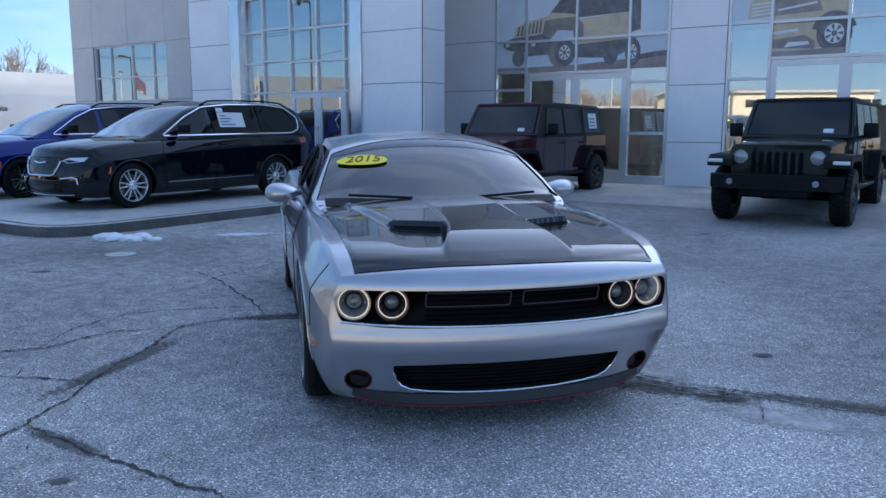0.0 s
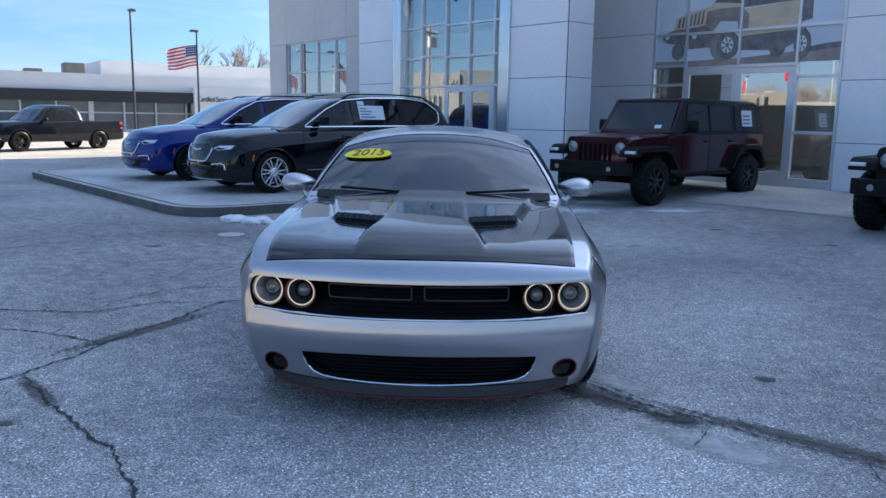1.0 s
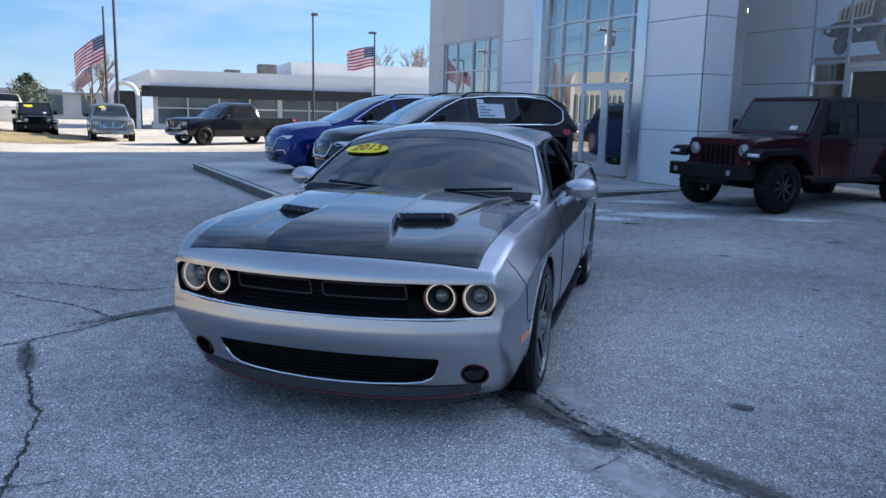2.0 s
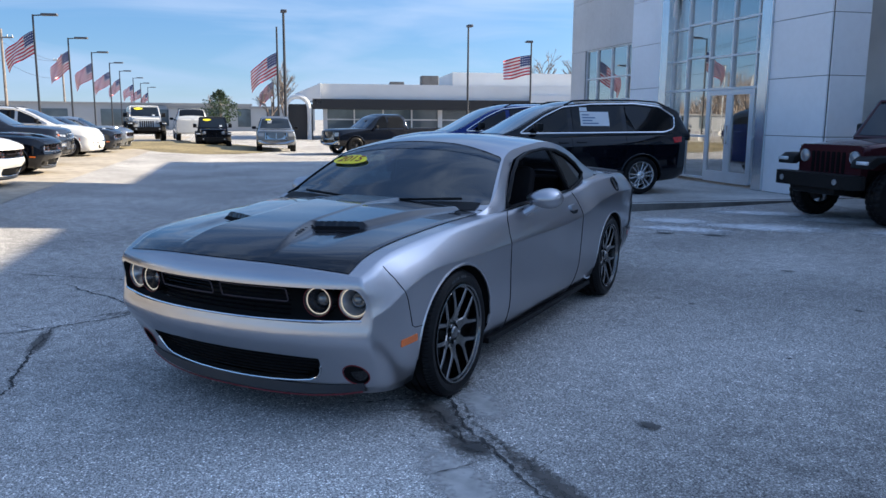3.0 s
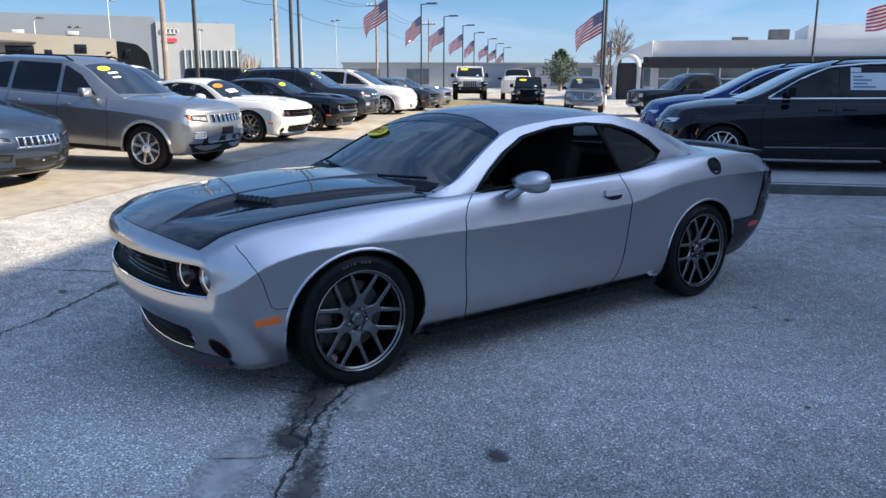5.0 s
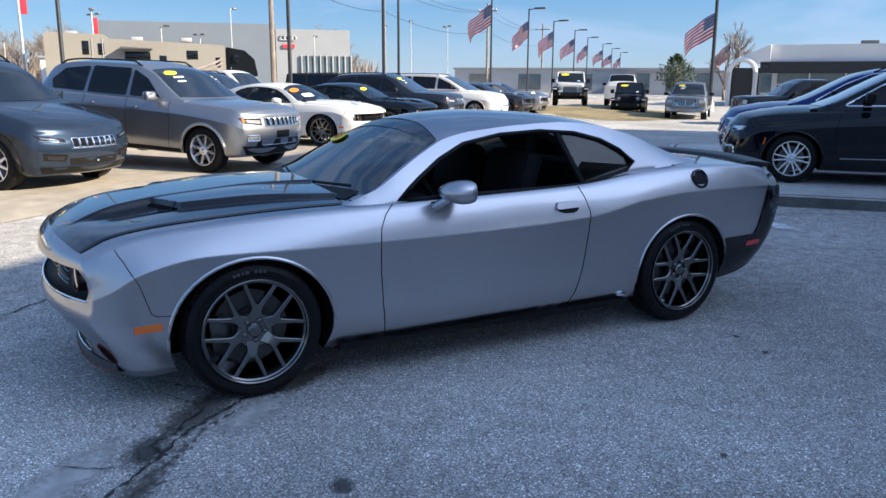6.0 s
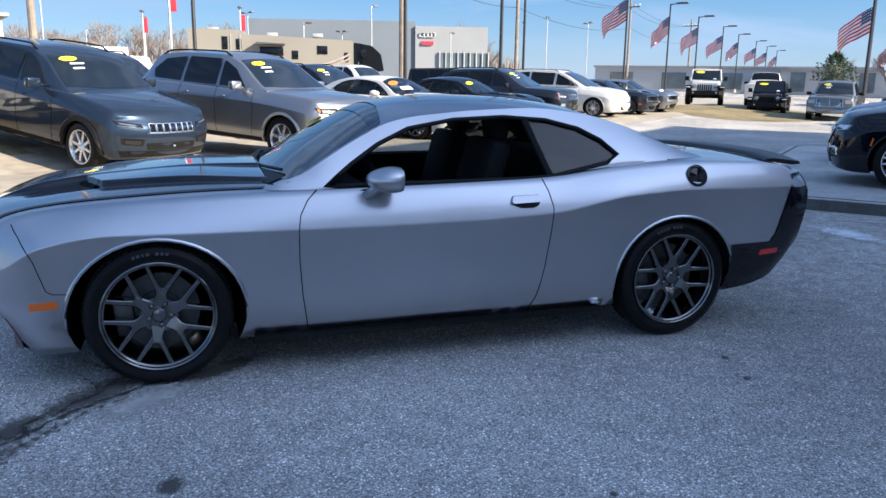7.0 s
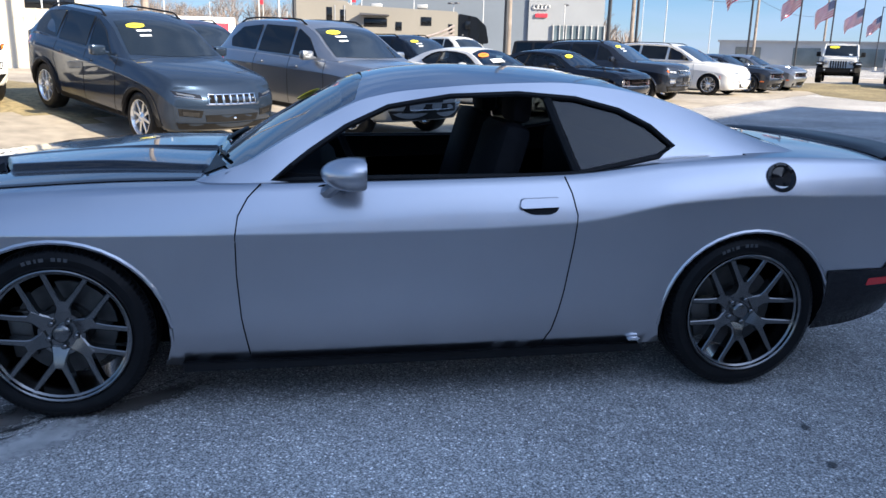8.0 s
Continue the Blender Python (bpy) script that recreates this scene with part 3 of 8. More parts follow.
def wheel_meshes(key, r, w, rim, spokes, style, tread=0, ribs=0):
    """Tyre, rim and hub meshes of a wheel whose outer face looks along +x."""
    if key in WHEELS:
        return WHEELS[key]
    h = w / 2
    tyre = finish(tyre_mesh(r, w, rim, tread, ribs), "tyre", M_RUBBER)
    bm = bmesh.new()
    lip = [(h - 0.012, rim + 0.008), (h + 0.004, rim + 0.006), (h + 0.004, rim - 0.006), (h - 0.012, rim - 0.016)]
    if style == "y":
        lip = [(h - 0.010, rim + 0.007), (h + 0.004, rim + 0.006), (h + 0.006, rim + 0.001), (h + 0.002, rim - 0.005), (h - 0.010, rim - 0.008), (h - 0.016, rim - 0.016), (h - 0.050, rim - 0.020)]
    lathe_x(bm, lip + [(0.0, rim - 0.03), (-h + 0.02, rim - 0.03), (-h + 0.01, rim)], 56)
    face = h - 0.012
    if style == "y":
        for k in range(spokes):
            a = 2 * math.pi * k / spokes + 0.28
            spoke(bm, face - 0.06, face - 0.010, [rot2(p, a) for p in ((0.06, 0), (0.080, 0), (0.100, 0), (0.142, 0))], 0.078, 0.046, 0.020, 0.006)
            for s in (-1, 1):
                spoke(bm, face - 0.055, face - 0.002, [rot2(p, a) for p in ((0.112, s * 0.010), (0.140, s * 0.021), (0.175, s * 0.042), (rim - 0.010, s * 0.090))], 0.030, 0.021, 0.014)
    elif style == "twin":
        for k in range(spokes):
            a = 2 * math.pi * k / spokes
            for s in (-1, 1):
                spoke(bm, face - 0.05, face - 0.01, [rot2(p, a) for p in ((0.05, s * 0.015), (rim - 0.01, s * 0.045))], 0.03, 0.024)
    else:
        for k in range(spokes):
            a = 2 * math.pi * k / spokes
            spoke(bm, face - 0.05, face - 0.01, [rot2(p, a) for p in ((0.04, 0), (rim - 0.01, 0))], 0.05, 0.036)
    hub = face - 0.026 if style == "y" else face
    lathe_x(bm, [(hub - 0.05, 0.092), (hub - 0.002, 0.090), (hub - 0.002, 0.076), (hub - 0.016, 0.071), (hub - 0.017, 0.04), (hub - 0.013, 0.001)] if style == "y" else [(face - 0.06, 0.082), (face - 0.004, 0.075), (face + 0.004, 0.05), (face - 0.006, 0.03), (face - 0.006, 0.001)], 28)
    rimm = finish(bm, "rim", M_RIM, 30)
    bm = bmesh.new()
    lathe_x(bm, [(hub - 0.016, 0.038), (hub + 0.004, 0.037), (hub + 0.012, 0.030), (hub + 0.015, 0.018), (hub + 0.016, 0.001)], 24)
    cap = finish(bm, "hub_cap", M_RIM, 30)
    bm = bmesh.new()
    lathe_x(bm, [(-0.02, rim * 0.72), (0.0, rim * 0.72), (0.0, rim * 0.40), (0.014, rim * 0.38), (0.014, 0.03), (-0.02, 0.03)], 32, closed=True)
    box(bm, -0.05, 0.035, -0.215, -0.12, -0.10, 0.10, 0.015)
    disc = finish(bm, "brake_disc", M_DISC, 30)
    bm = bmesh.new()
    lathe_x(bm, [(hub - 0.02, 0.0125), (hub + 0.004, 0.0115), (hub + 0.009, 0.007), (hub + 0.009, 0.001)], 10)
    nut = finish(bm, "wheel_nut", M_RIMDARK, 30)
    WHEELS[key] = (tyre, rimm, cap, disc, nut)
    return WHEELS[key]


def add_wheel(parent, meshes, m, rim_mat, spin=0.0, nuts=0):
    w = new("wheel")
    w.parent = parent
    w.empty_display_size = 0.1
    w.matrix_basis = m @ Matrix.Rotation(spin, 4, "X")
    for name, me, mm in zip(("tyre", "rim", "hub_cap", "brake_disc"), meshes, (None, rim_mat, rim_mat, None)):
        link_mesh(name, me, w, () if mm is None else (mm,))
    for k in range(nuts):
        a = 2 * math.pi * k / 5 + 0.31 + math.pi / 5
        y, z = rot2((0.0555, 0), a)
        link_mesh("wheel_nut", meshes[4], w).matrix_basis = Matrix.Translation((0, y, z))
    return w


def arch_cutter(y, z, a, b, x0, x1):
    bm = bmesh.new()
    prism(bm, [(y + a * math.cos(t), z + b * math.sin(t)) for t in (2 * math.pi * k / 36 for k in range(36))], "x", x0, x1, idx=1)
    return bm


BODIES = {}


def body_mesh(key, shell, arches, extra=(), mats=None):
    """The shell with its wheel arches (y, z, half length, half height) cut out."""
    if key not in BODIES:
        me = finish(shell.mesh(92, 52) if shell.extra else shell.mesh(), "body", mats or [M_SILVER, M_WELL], 62)
        cut = []
        for y, z, a, b in arches:
            for s in (-1, 1):
                cut.append(arch_cutter(y, z, a, b, s * 0.58, s * 1.3))
        BODIES[key] = keep_normals(boolean(me.copy(), cut + list(extra), "body"), me)
    return BODIES[key]


def arch_lip(shell, y, z, a, b, sgn, r=0.016, t0=-0.25, t1=None):
    bm = bmesh.new()
    t1 = math.pi + 0.25 if t1 is None else t1
    pts = []
    for k in range(25):
        t = t0 + (t1 - t0) * k / 24
        yy, zz = y + a * math.cos(t), z + b * math.sin(t)
        if zz > 0.31:
            pts.append((sgn * (shell.side(yy, zz) - 0.004), yy, zz))
    tube(bm, pts, r, 6)
    return bm


def patch(shell, x0, x1, z0, z1, out=0.004, n=6, depth=0.03, poly=None):
    """A plate on the nose's face, following its bow."""
    bm = bmesh.new()
    y0 = shell.y[0]
    pts = dense(poly or [(x0, z0), (x1, z0), (x1, z1), (x0, z1)], 0.05)
    prism(bm, pts, "y", lambda p: shell.bend(p[0], y0, p[1]) - out, lambda p: shell.bend(p[0], y0, p[1]) + depth)
    bmesh.ops.triangulate(bm, faces=bm.faces, ngon_method="EAR_CLIP")
    return bm


def oval_sticker(cx, cz, rx, rz, n=28):
    return [(cx + rx * math.cos(2 * math.pi * k / n), cz + rz * math.sin(2 * math.pi * k / n)) for k in range(n)]


def screen_sticker(parent, cabin, cx, cy, rx, ry, digits="", skew=0.0):
    """A yellow oval sticker lying on the windscreen, its middle at (cx, cy) in plan."""
    bm = bmesh.new()
    rings = []
    for q in (1.0, 1.0, 0.75, 0.5, 0.25):
        ring = []
        for k in range(28):
            a = 2 * math.pi * k / 28
            x, y = cx + q * rx * math.cos(a), cy + q * ry * math.sin(a) + skew * q * rx * math.cos(a)
            ring.append(bm.verts.new((x, y, cabin.top(x, y) + (0.006 if not rings else 0.010))))
        rings.append(ring)
    for a, b in zip(rings, rings[1:]):
        for k in range(28):
            bm.faces.new((a[k], a[(k + 1) % 28], b[(k + 1) % 28], b[k]))
    bm.faces.new(rings[-1])
    s = part("price_sticker", bm, M_YELLOW, parent, "yellow oval sticker")
    if digits:
        cu = bpy.data.curves.new("digits", "FONT")
        cu.body, cu.size, cu.align_x, cu.align_y, cu.shear, cu.extrude = digits, rx * 0.70, "CENTER", "CENTER", 0.3, 0.001
        tmp = bpy.data.objects.new("tmp", cu)
        scene.collection.objects.link(tmp)
        me = bpy.data.meshes.new_from_object(tmp.evaluated_get(bpy.context.evaluated_depsgraph_get()))
        bpy.data.objects.remove(tmp)
        me.materials.clear()
        me.materials.append(M_INK)
        for v in me.vertices:
            x, y = cx + v.co.x, cy + 0.85 * v.co.y + skew * v.co.x
            v.co = (x, y, cabin.top(x, y) + 0.013 + v.co.z)
        d = new("digits", me)
        d.parent = s
    else:
        bm = bmesh.new()
        for k in (-1, 0, 1):
            x, y = cx + k * rx * 0.35, cy
            box(bm, x - rx * 0.12, x + rx * 0.12, y - ry * 0.4, y + ry * 0.4, cabin.top(x, y) + 0.009, cabin.top(x, y) + 0.012)
        part("print", bm, M_INK, s)
    return s


# ---------------------------------------------------------------- ground
BF = Matrix.Rotation(radians(-47), 4, "Z")          # the dealership's own axes: x along the wall, y into it
BI = BF.inverted()


def smooth(a, b, t):
    t = min(1.0, max(0.0, (t - a) / (b - a)))
    return t * t * (3 - 2 * t)


def ground_z(x, y):
    p = BI @ Vector((x, y, 0))
    return 0.13 * smooth(-1.5, -6.0, p.y) + 0.19 * smooth(5.0, 12.6, p.y)


def sheet(name, ss, bs, lift, mats, label, thick=0.0, kind="structure"):
    """A ground sheet over a grid in the dealership's axes that follows the lie of the land."""
    bm = bmesh.new()
    rows = [[bm.verts.new((s, b, ground_z(*(BF @ Vector((s, b, 0))).xy) + lift)) for s in ss] for b in bs]
    for r0, r1 in zip(rows, rows[1:]):
        for k in range(len(ss) - 1):
            bm.faces.new((r0[k], r0[k + 1], r1[k + 1], r1[k]))
    if thick:
        r = bmesh.ops.extrude_face_region(bm, geom=bm.faces[:])
        bmesh.ops.translate(bm, vec=(0, 0, -thick), verts=[v for v in r["geom"] if isinstance(v, bmesh.types.BMVert)])
    return tagged(part(name, bm, mats, None, label, m=BF), label, name, kind=kind)


def spread(lo, hi, step, far=()):
    return sorted(set(np.round(np.arange(lo, hi + step / 2, step), 4)) | set(far))


FAR = (-900, -400, -200, -120, -90, -70)
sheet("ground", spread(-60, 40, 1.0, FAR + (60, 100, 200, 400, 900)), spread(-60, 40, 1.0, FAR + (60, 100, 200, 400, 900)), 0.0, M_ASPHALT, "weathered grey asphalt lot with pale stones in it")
sheet("parking_lot", spread(-60, 30, 1.5), [-60, -40, -25, -15] + spread(-10, -4.4, 0.8), 0.006, M_LOT, "pale sandy concrete parking lot")
sheet("apron", spread(-7.3, 14, 0.7), spread(9.4, 13.1, 0.37), 0.006, M_CONCRETE, "pale concrete apron before the showroom doors")

# the bank at the lot's edge on which the first cars stand nose down
bm = bmesh.new()
rows = []
for b in spread(-16.0, -6.4, 0.4):
    row = []
    for s in spread(-6.9, 6.0, 0.43):
        up = min(0.46, max(0.0, 0.112 * (-6.75 - b))) * smooth(-6.9, -6.1, s) * (1 - smooth(4.5, 6.0, s))
        row.append(bm.verts.new((s, b, ground_z(*(BF @ Vector((s, b, 0))).xy) - 0.02 + 0.028 * min(1.0, up / 0.03) + up + 0.02 * noise.noise(Vector((s, b, 0))) * min(1.0, up / 0.1))))
    rows.append(row)
for r0, r1 in zip(rows, rows[1:]):
    for k in range(len(r0) - 1):
        f = bm.faces.new((r0[k], r0[k + 1], r1[k + 1], r1[k]))
        f.material_index = 1 if r1[k].co.y < -8.6 + 1.2 * noise.noise(Vector((r0[k].co.x * 0.8, 3, 0))) else 0
M_GRASS = mat("winter_grass", (0.21, 0.17, 0.085), 1.0, vary=0.35, scale=0.8, vary2=0.4, bump=0.8, bscale=60)
tagged(part("bank", bm, [M_LOT, M_GRASS], None, m=BF), "low bank of worn concrete and winter grass at the lot's edge", "bank", kind="structure")

# raised pavement with its kerb
bm = bmesh.new()
outline = rounded([(-16.9, 1.62), (-7.40, 1.62), (-7.40, 13.2), (-16.9, 13.2)], 0.9, 8)
prism(bm, outline, "z", -0.1, 0.145)
pavement = tagged(part("pavement", bm, M_CONCRETE, None, m=BF), "raised grey concrete pavement with a worn kerb", "pavement", kind="structure")
bm = bmesh.new()
for i, p in enumerate(outline):
    q = outline[(i + 1) % len(outline)]
    if min(p[1], q[1]) > 9.6 or p[0] < -30:
        continue
    d = (Vector(q) - Vector(p))
    n = Vector((d.y, -d.x)).normalized() * 0.006
    w = Vector((-d.y, d.x)).normalized() * 0.15
    a, b = Vector(p) + n, Vector(q) + n
    c, e = Vector(q) + w, Vector(p) + w
    lo = [bm.verts.new((v.x, v.y, -0.1)) for v in (a, b, c, e)]
    hi = [bm.verts.new((v.x, v.y, z)) for v, z in ((a, 0.135), (b, 0.135), (c, 0.151), (e, 0.151))]
    bm.faces.new(hi)
    for k in range(4):
        bm.faces.new((lo[k], lo[(k + 1) % 4], hi[(k + 1) % 4], hi[k]))
part("kerb", bm, mat("kerb_concrete", (0.13, 0.127, 0.12), 0.9, vary=0.35, scale=2.5, vary2=0.2, bump=0.4, bscale=60), pavement, "worn dirty kerb")


# ---------------------------------------------------------------- dealership
deal = empty("dealership_building", BF, "silver panelled car dealership with tall glazed entrance", "building")


def panel_wall(name, s0, s1, zs, b, thick=0.25, seams=(), m=M_PANEL, axis="s"):
    """A wall: dark backing with one panel for each field between the joints."""
    bm = bmesh.new()
    if axis == "s":
        box(bm, s0, s1, b + 0.03, b + thick, zs[0], zs[-1])
    else:
        box(bm, b, b - thick if thick > 0 else b - thick, s0, s1, zs[0], zs[-1])
    wall = part(name, bm, M_JOINT, deal)
    cuts = [s0, *seams, s1]
    g = 0.006
    for c0, c1 in zip(cuts, cuts[1:]):
        for z0, z1 in zip(zs, zs[1:]):
            bm = bmesh.new()
            if axis == "s":
                box(bm, c0 + g, c1 - g, b, b + 0.034, z0 + g, z1 - g, 0.004)
            else:
                box(bm, b - 0.004, b + 0.03, c0 + g, c1 - g, z0 + g, z1 - g, 0.004)
            part("panel", bm, m, wall, angle=20)
    return wall


def curtain(name, cols, b, pane_mat, frame_mat, w=0.06, depth=0.12):
    """Glazing. cols: (s0, s1, heights); each field gets a pane, each edge a bar."""
    win = new(name)
    win.parent = deal
    for s0, s1, zs in cols:
        for z0, z1 in zip(zs, zs[1:]):
            bm = bmesh.new()
            box(bm, s0 + w / 2, s1 - w / 2, b + 0.05, b + 0.062, z0 + w / 2, z1 - w / 2)
            part("pane", bm, pane_mat, win).visible_shadow = False
        for z in zs:
            bm = bmesh.new()
            box(bm, s0 + w / 2, s1 - w / 2, b, b + depth, z - w / 2, z + w / 2, 0.004)
            part("transom", bm, frame_mat, win, angle=20)
    for s in sorted({round(c[0], 3) for c in cols} | {round(c[1], 3) for c in cols}):
        zs = [z for c in cols if abs(c[0] - s) < 0.01 or abs(c[1] - s) < 0.01 for z in c[2]]
        bm = bmesh.new()
        box(bm, s - w / 2, s + w / 2, b - 0.006, b + depth, min(zs) - w / 2, max(zs) + w / 2, 0.004)
        part("mullion", bm, frame_mat, win, angle=20)
    return win


def leaf_door(s0, s1, z0, z1, b, handle):
    d = new("door")
    d.parent = deal
    bm = bmesh.new()
    f = 0.11
    for a in ((s0, s0 + f, z0, z1), (s1 - f, s1, z0, z1), (s0 + f, s1 - f, z1 - f, z1), (s0 + f, s1 - f, z0, z0 + 0.24)):
        box(bm, a[0], a[1], b - 0.035, b + 0.02, a[2], a[3], 0.003)
    part("door_frame", bm, M_FRAME, d, "pale aluminium door frame", angle=20)
    bm = bmesh.new()
    box(bm, s0 + f, s1 - f, b - 0.012, b, z0 + 0.24, z1 - f)
    part("pane", bm, M_PANE, d).visible_shadow = False
    bm = bmesh.new()
    x = s1 - f / 2 if handle > 0 else s0 + f / 2
    tube(bm, [(x, b - 0.035, z0 + 0.85), (x, b - 0.09, z0 + 0.85), (x, b - 0.09, z0 + 1.25), (x, b - 0.035, z0 + 1.25)], 0.013, 8)
    part("door_handle", bm, M_CHROME, d, "chrome pull handle")


M_PANE = thin_glass("showroom_glass", (0.58, 0.63, 0.65), 0.50)
ZW = [0.12, 1.13, 2.33, 3.50, 4.65, 5.80, 6.95, 8.2]
B1, B2, B3 = 13.1, 9.75, 12.2
panel_wall("wing_wall", -9.6, -7.76, ZW, B1)
panel_wall("wing_wall", -3.42, -2.24, ZW, B1)
panel_wall("wing_wall", 5.0, 14.0, ZW, B1, seams=(7.0, 9.0, 11.5))
panel_wall("wing_lintel", -7.76, -3.42, [6.4, 6.95, 8.2], B1, seams=(-5.6,))
panel_wall("wing_lintel", -2.24, 5.0, [6.4, 6.95, 8.2], B1, seams=(0.0, 2.5))
panel_wall("wing_plinth", -7.76, -3.42, [0.12, 0.32], B1, m=M_FRAME)
T1 = [0.35, 1.31, 2.32, 2.74, 3.45, 4.75, 6.37]
curtain("window_bay", [(-7.73, -6.89, T1), (-6.89, -5.6, [2.68, 3.43, 4.75, 6.37]), (-5.6, -4.33, [2.68, 3.43, 4.75, 6.37]), (-4.33, -3.45, [0.35, 1.31, 2.43, 3.43, 4.75, 6.37])], B1, M_PANE, M_FRAME)
leaf_door(-6.86, -5.6, 0.24, 2.63, B1 + 0.03, 1)
leaf_door(-5.6, -4.36, 0.24, 2.63, B1 + 0.03, -1)
curtain("window_bay", [(-2.2, -1.40, [0.35, 1.31, 2.42, 3.52, 4.75, 6.37]), (-1.40, -0.02, [2.8, 3.5, 4.75, 6.37]), (-0.02, 1.3, [2.8, 3.5, 4.75, 6.37]), (1.3, 2.4, [0.35, 1.31, 2.42, 3.52, 4.75, 6.37]), (2.4, 5.0, [0.35, 1.31, 2.42, 3.52, 4.75, 6.37])], B1, M_PANE, M_FRAME)
leaf_door(-1.36, -0.02, 0.24, 2.75, B1 + 0.03, 1)
leaf_door(-0.02, 1.27, 0.24, 2.75, B1 + 0.03, -1)

# entrance portal: two piers, side return, arched glazing between polished trims
ZP = [0.15, 1.27, 2.37, 3.47, 4.6, 5.7, 6.8, 7.9]
panel_wall("portal_pier", -9.12, -7.5, ZP, B2, thick=0.8)
panel_wall("portal_pier", -15.0, -13.38, ZP, B2, thick=0.8)
wall = panel_wall("portal_return", B2 + 0.04, B2 + 0.8, ZP, -7.5, thick=0.01, axis="b")
panel_wall("portal_lintel", -13.38, -9.12, [6.8, 7.9], B2, thick=0.8, seams=(-11.25,))
for s0, s1 in ((-13.38, -13.05), (-9.43, -9.12)):
    bm = bmesh.new()
    box(bm, s0, s1, B2 - 0.05, B2 + 0.3, 0.15, 6.8, 0.01)
    part("polished_trim", bm, M_TRIM, deal, "polished silver trim round the arch", angle=20)
TA = [0.25, 2.25, 2.95, 3.7, 4.5, 5.4, 6.7]
curtain("entrance_window", [(-13.05, -12.38, [0.25, 1.2, 2.25, 2.95, 3.7, 4.5, 5.4, 6.7]), (-12.38, -11.45, [0.25, 1.2, 2.25, 3.0, 3.75, 4.5, 5.4, 6.7]), (-11.45, -10.6, TA[1:]), (-10.6, -9.75, TA[1:]), (-9.75, -9.43, [0.25, 1.2, 2.25, 2.95, 3.7, 4.5, 5.4, 6.7])], B2 + 0.12, M_PANE, M_FRAME, w=0.05)
leaf_door(-11.45, -10.6, 0.2, 2.22, B2 + 0.15, 1)
leaf_door(-10.6, -9.77, 0.2, 2.22, B2 + 0.15, -1)
bm = bmesh.new()
tube(bm, [(-11.25 + 1.8 * math.cos(t), B2 + 0.1, 4.05 + 1.8 * math.sin(t)) for t in (math.pi * k / 24 for k in range(25))], 0.04, 8)
for k in (0.35, 0.5, 0.65):
    t = math.pi * k
    tube(bm, [(-11.25, B2 + 0.1, 4.25), (-11.25 + 1.8 * math.cos(t), B2 + 0.1, 4.05 + 1.8 * math.sin(t))], 0.025, 6)
part("arch_bar", bm, M_FRAME, deal, "curved glazing bars of the arch")

# left wing of plain grey panels with a strip window
ZL = [0.15, 2.3, 4.12, 5.9, 7.8]
panel_wall("side_wing_wall", -24.75, -23.45, ZL, B3, m=M_STUCCO)
panel_wall("side_wing_wall", -19.4, -18.2, ZL, B3, m=M_STUCCO)
panel_wall("side_wing_wall", -23.45, -19.4, [0.15, 2.28], B3, m=M_STUCCO, seams=(-21.4,))
panel_wall("side_wing_wall", -23.45, -19.4, [4.12, 5.9, 7.8], B3, m=M_STUCCO, seams=(-21.4,))
panel_wall("side_wing_wall", -18.2, -15.0, [4.2, 5.9, 7.8], B3, m=M_STUCCO)
panel_wall("side_wing_wall", -16.4, -15.0, [0.15, 2.3, 4.2], B3, m=M_STUCCO)
panel_wall("side_wing_wall", -18.2, -16.4, [0.15, 0.6], B3, m=M_STUCCO)
M_PANE2 = thin_glass("side_wing_glass", (0.45, 0.49, 0.51), 0.60)
curtain("strip_window", [(-23.45, -22.5, [2.28, 3.06, 4.1]), (-22.5, -21.3, [2.28, 3.06, 4.1]), (-21.3, -20.15, [2.28, 3.06, 4.1]), (-20.15, -19.4, [2.28, 3.06, 4.1])], B3 + 0.05, M_PANE2, M_FRAME, w=0.05)
curtain("strip_window", [(-18.2, -16.4, [0.6, 2.28, 3.06, 4.15])], B3 + 0.05, M_PANE2, M_FRAME, w=0.05)

# what stands behind the glass: floors, back walls, ceilings and the closed shell of the building
bm = bmesh.new()
box(bm, -24.7, 14.0, 22.0, 22.3, 0.1, 8.1)
box(bm, -24.75, -24.5, 12.25, 22.3, 0.1, 7.8)
box(bm, 13.8, 14.0, 13.2, 22.3, 0.1, 8.1)
box(bm, -9.66, -9.6, 10.5, 13.1, 0.15, 7.9)
box(bm, -14.9, -14.8, 10.5, 12.2, 0.15, 7.9)
part("inner_wall", bm, M_ROOM, deal)
bm = bmesh.new()
box(bm, -24.6, 14.0, 12.6, 22.3, 7.75, 7.95)
box(bm, -14.9, -7.5, 10.2, 13.2, 7.7, 7.88)
part("roof", bm, M_ROOF, deal)
bm = bmesh.new()
box(bm, -24.6, 13.9, 12.5, 22.2, 0.05, 0.18)
box(bm, -14.9, -9.6, 10.4, 12.6, 0.05, 0.18)
part("showroom_floor", bm, mat("showroom_tile", (0.35, 0.33, 0.30), 0.25, vary=0.1, scale=1), deal)


# ---------------------------------------------------------------- silver coupe
def hood_sunk(x, y):
    """The sheet set down under the hood panel so that its scoops have room."""
    return -0.05 * smooth(0.02, 0.09, 0.72 - abs(x)) * smooth(-0.88, -0.80, y) * (1 - smooth(0.40, 0.52, y))


